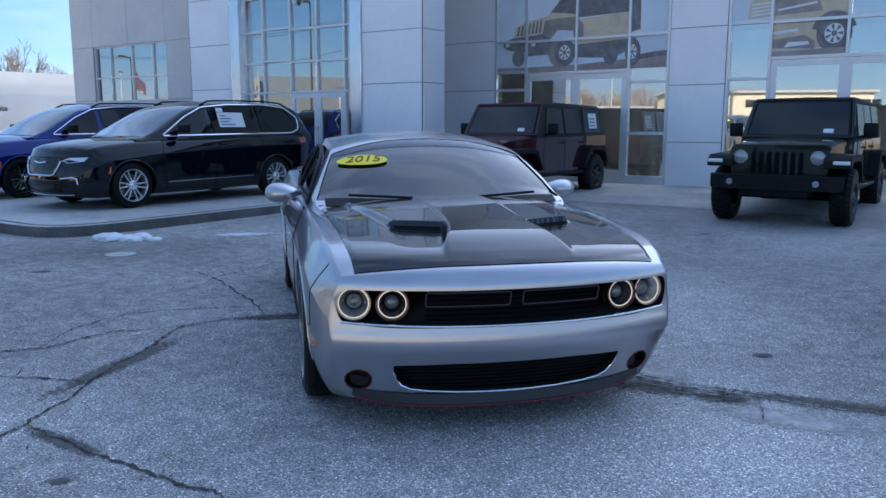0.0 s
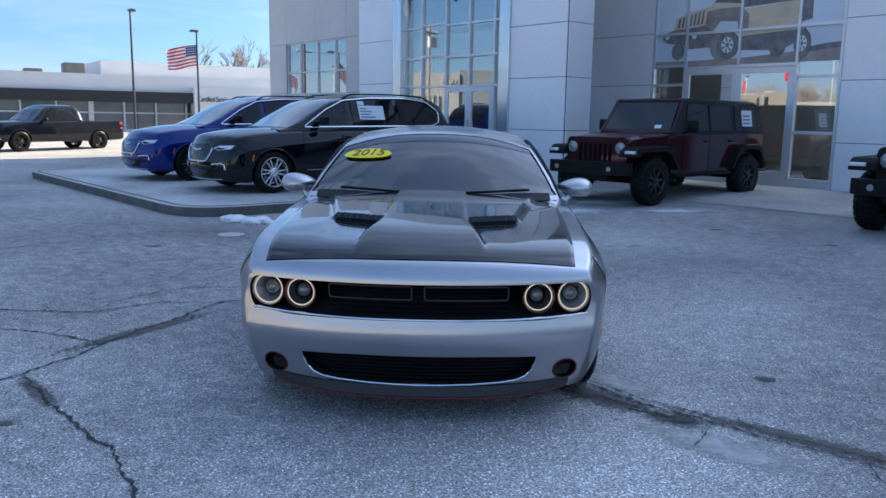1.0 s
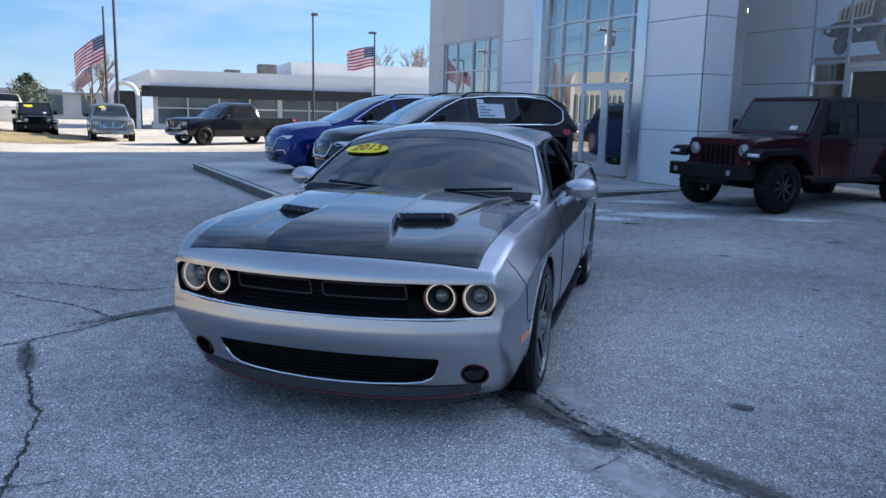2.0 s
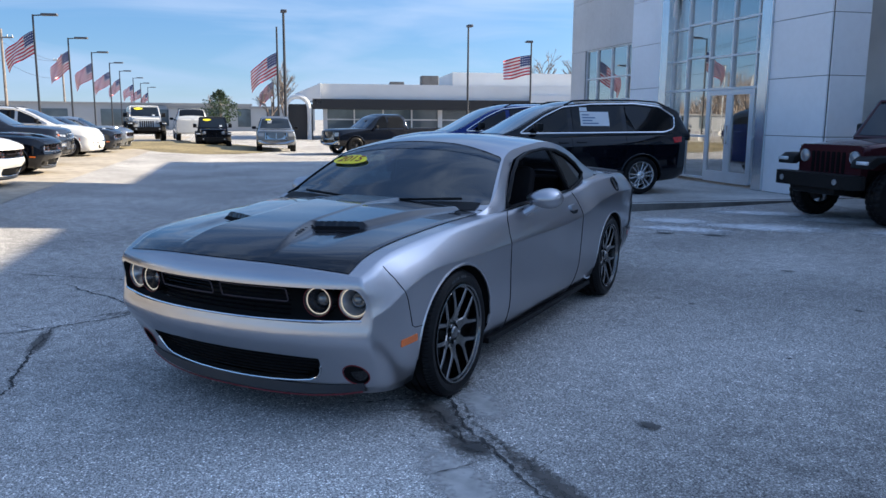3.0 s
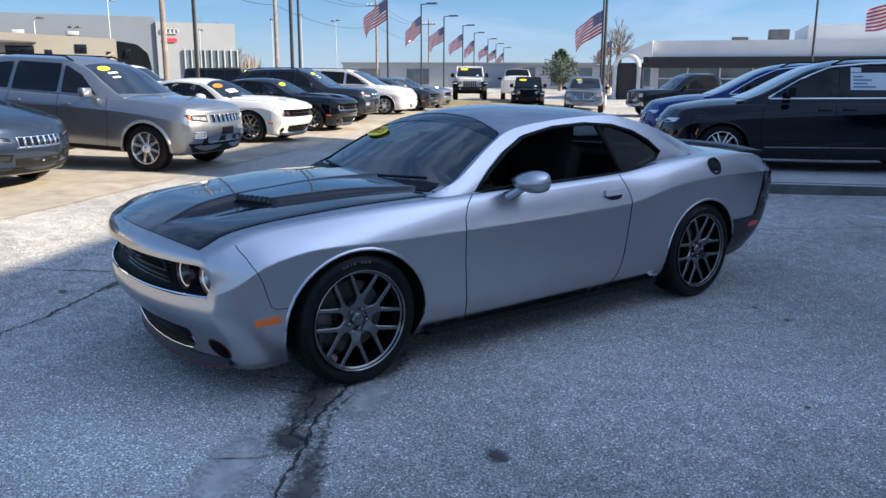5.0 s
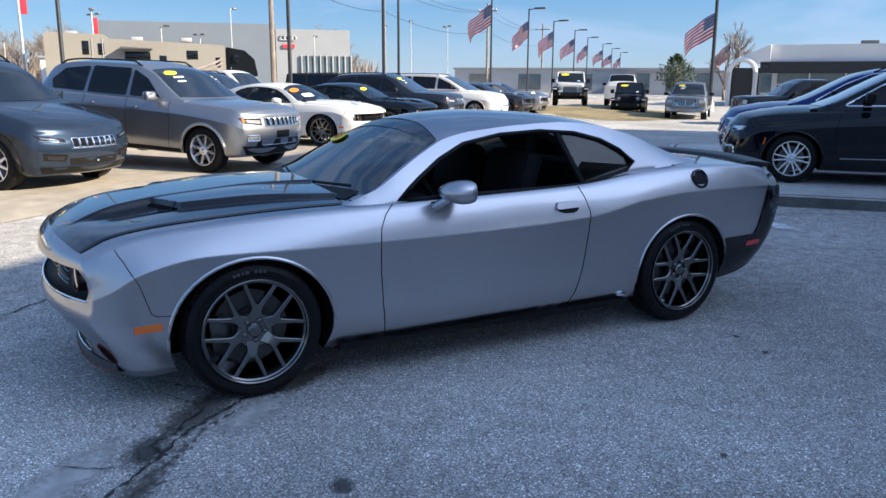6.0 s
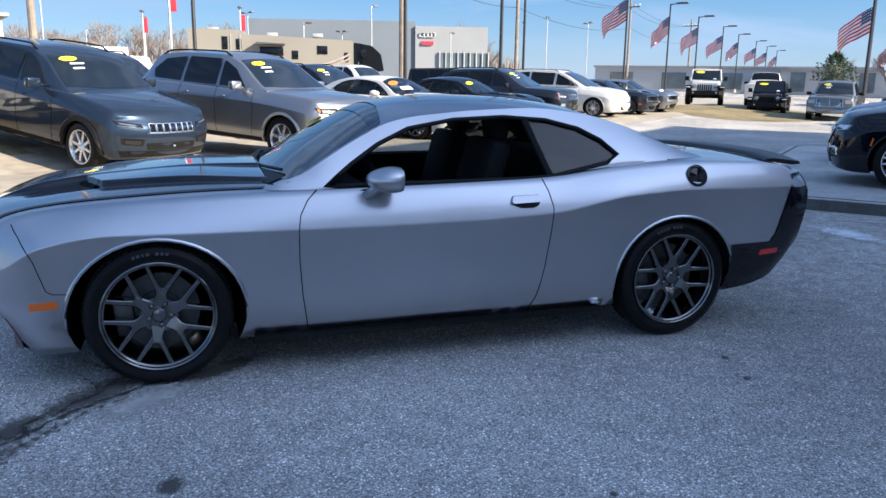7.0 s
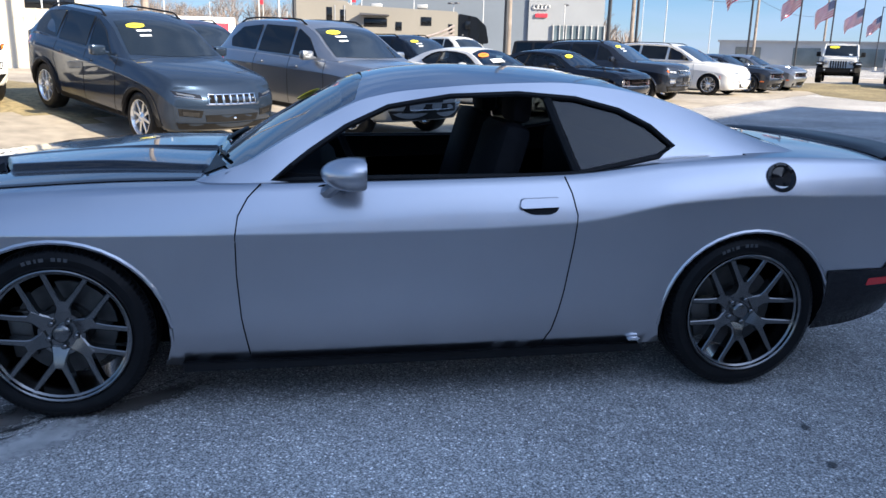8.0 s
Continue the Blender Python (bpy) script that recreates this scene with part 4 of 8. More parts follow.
CS = Shell([
    (-0.95, 0.175, 0.70, 0.42, 0.835, 0.60, 0.85, 0.790, 0.80, 0.835),
    (-0.80, 0.175, 0.77, 0.42, 0.880, 0.64, 0.89, 0.845, 0.82, 0.885),
    (-0.55, 0.18, 0.84, 0.44, 0.920, 0.73, 0.93, 0.890, 0.83, 0.922),
    (-0.20, 0.20, 0.86, 0.47, 0.935, 0.78, 0.945, 0.920, 0.84, 0.962),
    (0.30, 0.192, 0.86, 0.47, 0.940, 0.772, 0.95, 0.945, 0.86, 0.994),
    (0.80, 0.195, 0.87, 0.47, 0.945, 0.771, 0.95, 0.958, 0.87, 0.992),
    (1.50, 0.208, 0.88, 0.47, 0.950, 0.777, 0.955, 0.972, 0.87, 1.000),
    (2.10, 0.210, 0.88, 0.48, 0.950, 0.800, 0.955, 0.990, 0.86, 1.020),
    (2.60, 0.218, 0.88, 0.50, 0.955, 0.885, 0.965, 1.045, 0.865, 1.065),
    (3.05, 0.24, 0.88, 0.50, 0.955, 0.912, 0.965, 1.065, 0.875, 1.090),
    (3.50, 0.26, 0.84, 0.50, 0.930, 0.905, 0.940, 1.055, 0.850, 1.082),
    (3.88, 0.33, 0.78, 0.55, 0.890, 0.895, 0.895, 1.010, 0.800, 1.042),
    (4.03, 0.36, 0.72, 0.60, 0.850, 0.885, 0.855, 0.980, 0.760, 1.012)],
    face=[(0.15, 0.195), (0.24, 0.152), (0.36, 0.086), (0.44, 0.028), (0.50, 0.0), (0.56, 0.012), (0.66, 0.02), (0.74, 0.0), (0.79, 0.012), (0.84, 0.05)],
    tail=[(0.3, 0.16), (0.55, 0.05), (0.8, 0.0), (1.05, 0.05)], bow=0.25, bowr=0.11, extra=hood_sunk)
CS.fade = 0.60
CC = Cabin([
    (0.50, 0.930, 0.80, 0.970, 0.775),
    (0.62, 0.945, 0.835, 1.042, 0.808),
    (0.80, 0.955, 0.845, 1.155, 0.785),
    (1.07, 0.962, 0.840, 1.305, 0.705),
    (1.24, 0.965, 0.838, 1.378, 0.660),
    (1.45, 0.970, 0.838, 1.415, 0.632),
    (1.72, 0.975, 0.838, 1.432, 0.625),
    (2.03, 0.985, 0.835, 1.424, 0.620),
    (2.40, 1.020, 0.825, 1.385, 0.618),
    (2.72, 1.050, 0.790, 1.305, 0.630),
    (2.98, 1.065, 0.765, 1.205, 0.650),
    (3.22, 1.060, 0.745, 1.112, 0.680),
    (3.34, 1.020, 0.735, 1.050, 0.690)], crown=lambda y: 0.085 - 0.04 * smooth(1.5, 2.3, y))
hero = empty("coupe", pose(0.028, 0, 0, 0, 0, 1.0), "silver two-door muscle coupe with gloss black hood decal and dark wheels", "car")
ARCH = ((0.0, 0.360, 0.425, 0.388), (2.946, 0.360, 0.410, 0.388))
GR = rounded([(-0.800, 0.585), (-0.60, 0.568), (0.60, 0.568), (0.800, 0.585), (0.825, 0.665), (0.795, 0.742), (-0.795, 0.742), (-0.825, 0.665)], 0.035)
LI_LOW = [(0.565, 0.374), (0.558, 0.335), (0.545, 0.297), (0.520, 0.264), (0.475, 0.242), (0.39, 0.230), (0.25, 0.221), (0.12, 0.217)]
LI = rounded([(-x, z) for x, z in LI_LOW] + LI_LOW[::-1] + [(0.30, 0.384), (-0.30, 0.384)], 0.012)


def pocket(outline, depth):
    bm = bmesh.new()
    prism(bm, dense(outline, 0.08), "y", -1.4, lambda p: CS.bend(p[0], -0.95, p[1]) + depth, idx=2)
    bmesh.ops.triangulate(bm, faces=bm.faces, ngon_method="EAR_CLIP")
    return bm


cuts = [pocket(GR, 0.12), pocket(LI, 0.07)]
for s in (-1, 1):
    cuts.append(pocket([(s * 0.715 + 0.058 * math.cos(2 * math.pi * k / 24), 0.285 + 0.055 * math.sin(2 * math.pi * k / 24)) for k in range(24)], 0.05))
bm = bmesh.new()
prism(bm, rounded([(0.66, 1.2), (0.78, 0.62), (2.95, 0.62), (2.95, 1.2)], 0.1), "x", -0.80, 0.80, idx=2)
cuts.append(bm)
coupe_me = body_mesh("coupe", CS, ARCH, cuts, [M_SILVER, M_WELL, M_BLACK])
CS.extra = None
body = link_mesh("body", coupe_me, hero)
tagged(body, "silver metallic paint")

SIDE = [(0.85, 0.972), (1.00, 1.085), (1.15, 1.182), (1.33, 1.262), (1.60, 1.308), (1.90, 1.322), (2.16, 1.304), (2.36, 1.256), (2.50, 1.188), (2.60, 1.105), (2.52, 1.062), (2.14, 0.992), (2.00, 0.985)]
cut = []
bm = bmesh.new()
prism(bm, SIDE, "x", -1.2, 1.2, idx=1)
cut.append(bm)
bm = bmesh.new()
prism(bm, rounded([(-0.806, 0.66), (-0.40, 0.53), (0, 0.50), (0.40, 0.53), (0.806, 0.66), (0.655, 1.19), (0.3, 1.245), (0, 1.255), (-0.3, 1.245), (-0.655, 1.19)], 0.03), "z", 0.6, 2.0, idx=1)
cut.append(bm)
bm = bmesh.new()
prism(bm, rounded([(-0.57, 2.42), (0.57, 2.42), (0.62, 3.16), (-0.62, 3.16)], 0.08), "z", 0.9, 2.0, idx=1)
cut.append(bm)
inner = CC.mesh(ny=30, inset=0.045, low=0.3)
for f in inner.faces:
    f.material_index = 1
shell_me = finish(CC.mesh(ny=64), "cabin", [M_SILVER, M_BLACK])
link_mesh("cabin", boolean(shell_me, [inner, *cut], "cabin"), hero)

M_SCREEN = thin_glass("windscreen_glass", (0.075, 0.12, 0.15), 0.15)
M_SIDEGLASS = thin_glass("side_glass", (0.25, 0.27, 0.28), 0.05)
M_QUARTER = thin_glass("quarter_glass", (0.20, 0.22, 0.23), 0.05)
M_CLEAR = thin_glass("far_side_glass", (0.85, 0.87, 0.87), 0.03)


def hero_pane(name, bm, m, label=""):
    ob = part(name, bm, m, hero, label)
    ob.visible_shadow = False
    return ob


hero_pane("windscreen", slope_pane(CC, 0.555, 1.250, 0.818, 0.655, -0.010, 40, 48, bow=0.10), M_SCREEN, "clear tinted windscreen")
hero_pane("shade_band", slope_pane(CC, 1.135, 1.243, 0.664, 0.643, -0.004, 4, 24), thin_glass("shade_band_glass", (0.45, 0.52, 0.60), 0.03), "dark tinted band along the windscreen's top")
hero_pane("rear_window", slope_pane(CC, 2.41, 3.17, 0.58, 0.63, -0.012), M_SIDEGLASS)
QUART = [(2.05, 1.305), (2.16, 1.299), (2.36, 1.250), (2.50, 1.183), (2.59, 1.108), (2.52, 1.068), (2.165, 1.0)]
for s in (-1, 1):
    hero_pane("quarter_window", side_pane(CC, QUART, s, -0.012, 0.0), M_QUARTER, "dark tinted quarter window")
hero_pane("door_window", side_pane(CC, [(0.86, 0.975), (1.00, 1.078), (1.15, 1.175), (1.33, 1.255), (1.60, 1.301), (1.90, 1.315), (2.03, 1.309), (2.13, 0.992)], -1, -0.012, 0.0), M_CLEAR)
for s in (-1, 1):
    bm = bmesh.new()
    tube(bm, [(s * (CC.side(y, z) - 0.001), y, z) for y, z in dense(SIDE, 0.08)], 0.013, 6, closed=True)
    part("window_seal", bm, M_BLACK, hero, "black rubber window seal")
    bm = bmesh.new()
    tube(bm, [(s * (CC.side(y, z) - 0.012), y, z) for y, z in ((2.03, 1.310), (2.08, 1.16), (2.145, 0.99))], 0.020, 6)
    part("window_pillar", bm, M_BLACK, hero)

# black hood decal with two scoops, lying on the hood
HOOD0, HOOD1, LIP = -0.925, 0.60, -0.27


def hood_half(y):
    t = (y - HOOD0) / (HOOD1 - HOOD0)
    return 0.735 + 0.045 * t


def lip_at(x):
    return LIP - 0.09 * (1 - min(1.0, max(0.0, (abs(x) - 0.24) / 0.23)))


def scoop_at(x, y):
    """The raised middle of the hood: a tongue at the front, wider behind the two scoop openings, with sloping flanks."""
    ax, lip = abs(x), lip_at(x)
    half = 0.30 - 0.09 * smooth(-0.85, -0.30, y)
    tongue = 0.036 * smooth(-0.90, -0.55, y) * (1 - smooth(half - 0.006, half + 0.022, ax))
    if y < lip:
        return tongue - 0.010 * smooth(-0.80, -0.40, y) * smooth(half, half + 0.06, ax) * (1 - smooth(0.42, 0.54, ax))
    w = 0.475 + 0.150 * min(1.0, (y - LIP) / 0.80)
    return max(tongue, 0.031 - 0.010 * smooth(0.05, 0.58, y)) * (1 - smooth(w - 0.008, w + 0.034, ax))


def decal_z(x, y):
    edge = min(smooth(0.0, 0.02, hood_half(y) - abs(x)), smooth(HOOD0, HOOD0 + 0.03, y), smooth(0.0, 0.04, HOOD1 - y))
    return CS.deck(x, y) + 0.004 + edge * (0.004 + scoop_at(x, y))


bm = bmesh.new()
rows = []
for i in range(113):
    y = HOOD0 + (HOOD1 - HOOD0) * i / 112
    rows.append([])
    for j in range(161):
        x = (-1 + j / 80) * hood_half(y)
        rows[-1].append(bm.verts.new((x, CS.bend(x, y, CS.deck(x, y)), decal_z(x, y))))
for a, b in zip(rows, rows[1:]):
    for k in range(160):
        bm.faces.new((a[k], a[k + 1], b[k + 1], b[k]))
hood = part("hood_decal", bm, M_VINYL, hero, "gloss black hood decal with two scoops", angle=50)
for s in (-1, 1):
    bm = bmesh.new()
    top = [s * (0.250 + 0.225 * k / 8) for k in range(9)]
    hi = [bm.verts.new((x, CS.bend(x, lip_at(x) - 0.020, 0.95), decal_z(x, lip_at(x) + 0.014) - 0.013)) for x in top]
    lo = [bm.verts.new((x, CS.bend(x, lip_at(x) - 0.045, 0.93), decal_z(x, lip_at(x) - 0.045) + 0.003)) for x in top]
    for p, q in zip(hi, lo):
        p.co.z = q.co.z + 0.6 * (p.co.z - q.co.z)
    for k in range(8):
        bm.faces.new((hi[k], hi[k + 1], lo[k + 1], lo[k]))
    part("scoop_opening", bm, M_WELL, hood, "dark scoop opening")

# grille, four lamps with glowing rings, lower intake
face_y = lambda x, z: CS.bend(x, -0.95, z)
bm = bmesh.new()
for x0, x1 in ((-0.42, -0.03), (0.03, 0.42)):
    pl = rounded([(x0, 0.655), (x1, 0.655), (x1, 0.722), (x0, 0.722)], 0.012)
    rim_bm = bmesh.new()
    tube(rim_bm, [(x, face_y(x, z) + 0.050, z) for x, z in dense(pl, 0.06)], 0.0035, 6, closed=True)
    part("grille_rim", rim_bm, mat("dull_red_grey_trim", (0.10, 0.075, 0.08), 0.35, 0.4) if x0 < 0 else bpy.data.materials["dull_red_grey_trim"], hero, "thin dull outline of a grille insert")
for k in range(7):
    z = 0.59 + k * 0.022
    tube(bm, [(x, face_y(x, z) + 0.072, z) for x in np.linspace(-0.42, 0.42, 13)], 0.005, 4)
part("grille", bm, M_GLOSSBLACK, hero, "black split grille")
bm = bmesh.new()
tube(bm, [(x, face_y(x, 0.57) + 0.004, 0.572 + 0.014 * (abs(x) / 0.8) ** 3) for x in np.linspace(-0.80, 0.80, 25)], 0.006, 6)
part("grille_trim", bm, M_CHROME, hero, "thin bright trim under the grille")
for s in (-1, 1):
    for cx, r in ((0.735, 0.078), (0.565, 0.073)):
        lamp = new("headlamp")
        lamp.parent = hero
        yy = face_y(cx, 0.662)
        turn = 0.16 * (cx / 0.735) ** 1.2
        lamp.matrix_basis = Matrix.Translation((s * cx, yy + 0.068, 0.664)) @ Matrix.Rotation(s * turn, 4, "Z") @ Matrix.Rotation(radians(-90), 4, "Z")
        bm = bmesh.new()
        lathe_x(bm, [(-0.05, r + 0.004), (0.012, r + 0.004), (0.016, r), (0.0, r - 0.006), (-0.03, r * 0.62), (-0.06, r * 0.5), (-0.06, 0.001)], 32)
        part("bowl", bm, M_BOWL if cx > 0.6 else M_BOWLDARK, lamp)
        bm = bmesh.new()
        lathe_x(bm, [(0.004 + 0.0028 * math.cos(t), r - 0.009 + 0.0028 * math.sin(t)) for t in (2 * math.pi * k / 8 for k in range(8))], 36, closed=True)
        part("halo_ring", bm, M_HALO, lamp, "glowing warm white ring")
        bm = bmesh.new()
        lathe_x(bm, [(0.016 + 0.0022 * math.cos(t), r + 0.003 + 0.0022 * math.sin(t)) for t in (2 * math.pi * k / 6 for k in range(6))], 36, closed=True)
        part("lamp_bezel", bm, M_PINSTRIPE, lamp, "thin dark red bezel ring")
        bm = bmesh.new()
        lathe_x(bm, [(-0.05 + 0.03 * math.cos(a), r * 0.5 * math.sin(a) + 0.0005) for a in (math.pi / 2 * k / 6 for k in range(6, -1, -1))], 24)
        part("projector", bm, M_PROJECTOR, lamp)
bm = bmesh.new()
for k in range(6):
    z = 0.238 + k * 0.022
    w = 0.42 + 0.13 * smooth(0.225, 0.35, z)
    tube(bm, [(x, face_y(x, z) + 0.045, z) for x in np.linspace(-w, w, 15)], 0.006, 4)
part("intake_slat", bm, M_BLACK, hero)
bm = bmesh.new()
path = [(-x, z - 0.004) for x, z in LI_LOW] + [(0, 0.211)] + [(x, z - 0.004) for x, z in LI_LOW[::-1]]
tube(bm, [(x, face_y(x, z) - 0.002, z) for x, z in path[1:-1]], 0.0055, 8)
part("intake_trim", bm, M_CHROME, hero, "bright trim round the lower intake")
for s in (-1, 1):
    bm = bmesh.new()
    yy = face_y(0.715, 0.285)
    lathe_x(bm, [(-0.05, 0.045), (-0.045, 0.05), (-0.045, 0.001)], 20)
    fog = part("fog_lamp", bm, M_GLOSSBLACK, hero, "recessed round fog lamp", m=Matrix.Translation((s * 0.715, yy, 0.285)) @ Matrix.Rotation(radians(-90) + s * 0.3, 4, "Z"))
    bm = bmesh.new()
    ring = [(s * 0.715 + 0.061 * math.cos(2 * math.pi * k / 28), 0.285 + 0.058 * math.sin(2 * math.pi * k / 28)) for k in range(28)]
    tube(bm, [(x, face_y(x, z) - 0.001, z) for x, z in ring], 0.0035, 5, closed=True)
    part("fog_ring", bm, M_PINSTRIPE, hero, "thin red pinstripe round the fog lamp")
    bm = bmesh.new()
    pl = rounded([(-0.67, 0.424), (-0.475, 0.432), (-0.478, 0.470), (-0.66, 0.462)], 0.008)
    prism(bm, pl, "x", lambda p: s * (CS.side(p[0], p[1]) + 0.004), lambda p: s * (CS.side(p[0], p[1]) - 0.02))
    for v in bm.verts:
        v.co.y = CS.bend(v.co.x, v.co.y, v.co.z)
    part("side_marker", bm, M_AMBER, hero, "amber side marker")
    bm = bmesh.new()
    pl = rounded([(3.55, 0.475), (3.70, 0.482), (3.70, 0.515), (3.56, 0.510)], 0.008)
    prism(bm, pl, "x", lambda p: s * (CS.side(p[0], p[1]) + 0.008), lambda p: s * (CS.side(p[0], p[1]) - 0.02))
    part("rear_marker", bm, M_RED, hero, "red side reflector")
# black splitter, sills and rear bumper
bm = bmesh.new()
for z0, z1 in ((0.135, 0.206),):
    xs = np.linspace(-0.74, 0.74, 33)
    up = [0.045 * (abs(x) / 0.74) ** 4 for x in xs]
    a = [bm.verts.new((x, face_y(x, z1 + 0.7 * u) - 0.004, z1 + 0.7 * u)) for x, u in zip(xs, up)]
    b = [bm.verts.new((x, face_y(x, 0.2) - 0.012, z0 + 0.02 + u)) for x, u in zip(xs, up)]
    c = [bm.verts.new((x, face_y(x, 0.2) + 0.02, z0 + u)) for x, u in zip(xs, up)]
    d = [bm.verts.new((x, face_y(x, 0.2) + 0.25, z0 + u)) for x, u in zip(xs, up)]
    for p, q in ((a, b), (b, c), (c, d)):
        for k in range(32):
            bm.faces.new((p[k], p[k + 1], q[k + 1], q[k]))
part("splitter", bm, mat("dark_splitter", (0.022, 0.024, 0.030), 0.45, coat=0.2), hero, "dark front splitter lip")
bm = bmesh.new()
tube(bm, [(x, face_y(x, 0.2) - 0.013, 0.147 + 0.045 * (abs(x) / 0.74) ** 4) for x in np.linspace(-0.73, 0.73, 33)], 0.004, 6)
part("splitter_edge", bm, M_PINSTRIPE, hero, "thin red pinstripe")
for s in (-1, 1):
    bm = bmesh.new()
    prism(bm, [(0.42, 0.26), (0.46, 0.168), (2.48, 0.178), (2.53, 0.26)], "x", s * 0.74, s * 0.835)
    part("side_sill", bm, M_BLACK, hero, "black plastic sill")
    # added black strip: stands in for the shadow line, covers the body's lower edge
    bm = bmesh.new()
    prism(bm, dense([(0.46, 0.178), (2.48, 0.190), (2.46, 0.224), (0.46, 0.212)], 0.12), "x", lambda p: s * (CS.side(p[0], 0.285) + 0.004), lambda p: s * (CS.side(p[0], 0.285) - 0.06))
    bmesh.ops.triangulate(bm, faces=bm.faces, ngon_method="EAR_CLIP")
    part("sill_trim", bm, M_BLACK, hero)
    bm = bmesh.new()
    ys, grid = np.linspace(3.335, 4.03, 14), []
    for y in ys:
        top = 0.555 + 0.42 * smooth(3.66, 3.88, y)
        row = []
        for k in range(9):
            z = 0.235 + (top - 0.235) * k / 8
            zz = max(z, CS.section(y)[0][0][1] - 0.005)
            x = s * (CS.side(y, zz) + 0.007)
            row.append(bm.verts.new((x, CS.bend(x, y, zz), zz)))
        grid.append(row)
    for a, b in zip(grid, grid[1:]):
        for k in range(8):
            bm.faces.new((a[k], a[k + 1], b[k + 1], b[k]))
    part("rear_bumper_cover", bm, M_GLOSSBLACK, hero, "black rear bumper side")
bm = bmesh.new()
grid = []
for i in range(13):
    z = 0.36 + 0.60 * i / 12
    w = CS.side(4.03, z)
    grid.append([bm.verts.new((v * w, CS.bend(v * w, 4.03, z) + 0.007, z)) for v in np.linspace(-1, 1, 17)])
for a, b in zip(grid, grid[1:]):
    for k in range(16):
        bm.faces.new((a[k], a[k + 1], b[k + 1], b[k]))
part("tail_panel", bm, M_GLOSSBLACK, hero)
bm = bmesh.new()
grid = []
for i, (y, lift) in enumerate(((3.73, 0.003), (3.75, 0.022), (3.80, 0.034), (3.92, 0.043), (4.00, 0.050), (4.01, 0.030), (3.95, 0.008), (3.76, 0.001))):
    row = []
    for j in range(25):
        v = -1 + j / 12
        x = v * 0.77
        yy = y - 0.07 * abs(v) ** 3
        row.append(bm.verts.new((x, yy, CS.deck(x, min(3.95, yy)) + lift * (1 - 0.25 * abs(v) ** 4))))
    grid.append(row)
for a, b in zip(grid, grid[1:]):
    for k in range(24):
        bm.faces.new((a[k], a[k + 1], b[k + 1], b[k]))
bm.faces.new([r[0] for r in grid])
bm.faces.new([r[-1] for r in grid][::-1])
part("rear_spoiler", bm, mat("satin_black", (0.012, 0.012, 0.014), 0.42, vary=0.1, scale=6, spec=0.3), hero, "black rear spoiler")

def fine(path, n=6):
    """More points along a path, so that it keeps to the curved skin."""
    ts = [k / n for k in range(n)]
    out = [(a[0] + (b[0] - a[0]) * t, a[1] + (b[1] - a[1]) * t) for a, b in zip(path, path[1:]) for t in ts]
    return out + [path[-1]]


# door cuts, handle, fuel cap, mirrors, arch lips
for s in (-1, 1):
    for path in (
            [(0.80, 0.962), (0.748, 0.91), (0.708, 0.84), (0.696, 0.76), (0.696, 0.6), (0.708, 0.42), (0.735, 0.238)],
            [(2.075, 0.985), (2.10, 0.92), (2.118, 0.83), (2.105, 0.7), (2.075, 0.5), (2.035, 0.31), (2.0, 0.238)],
            [(-0.40, 0.50), (-0.50, 0.505), (-0.535, 0.52), (-0.60, 0.66), (-0.68, 0.78), (-0.74, 0.835)]):
        bm = bmesh.new()
        tube(bm, [(s * (CS.side(y, z) + 0.0005), CS.bend(CS.side(y, z), y, z), z) for y, z in fine(path)], 0.0030 if path[0][0] > 0 else 0.0022, 5)
        part("shut_line", bm, M_WELL, hero)
    door = new("door_handle")
    door.parent = hero
    bm = bmesh.new()
    pl = rounded([(1.865, 0.862), (2.045, 0.868), (2.045, 0.905), (1.87, 0.90)], 0.018)
    prism(bm, pl, "x", lambda p: s * (CS.side(p[0], p[1]) + 0.022), lambda p: s * (CS.side(p[0], p[1]) - 0.01))
    part("handle_bar", bm, M_SILVER, door)
    # the shade below the bar is a black plate laid on the skin
    bm = bmesh.new()
    pl = rounded([(1.885, 0.848), (1.92, 0.834), (2.0, 0.834), (2.03, 0.848), (2.04, 0.868), (2.04, 0.880), (1.875, 0.876), (1.872, 0.862)], 0.015)
    prism(bm, pl, "x", lambda p: s * (CS.side(p[0], p[1]) + 0.0025), lambda p: s * (CS.side(p[0], p[1]) - 0.01))
    part("handle_recess", bm, M_BLACK, door, "black plate for the shade under the handle")
    for y, z, a, b in ARCH:
        part("arch_lip", arch_lip(CS, y, z, a + 0.004, b + 0.004, s, 0.010), M_SILVER, hero)
    mir = new("mirror")
    mir.parent = hero
    bm = bmesh.new()
    bmesh.ops.create_uvsphere(bm, u_segments=24, v_segments=14, radius=1.0)
    for v in bm.verts:
        q = v.co.copy()
        k = 0.75 + 0.25 * q.x
        v.co = Vector((q.x * 0.125, max(-0.130, min(0.048, q.y * 0.130)), q.z * 0.086 * k))
    part("mirror_shell", bm, M_SILVER, mir, m=Matrix.Translation((s * 0.985, 1.165, 1.022)) @ Matrix.Scale(s, 4, (1, 0, 0)))
    bm = bmesh.new()
    tube(bm, [(s * 0.865, 1.055, 0.915), (s * 0.895, 1.07, 0.935), (s * 0.955, 1.13, 0.99)], 0.030, 8, r1=0.027)
    part("mirror_arm", bm, M_SILVER, mir)
    bm = bmesh.new()
    lathe_x(bm, [(-0.006, 0.034), (0.006, 0.048), (0.006, 0.001)], 16)
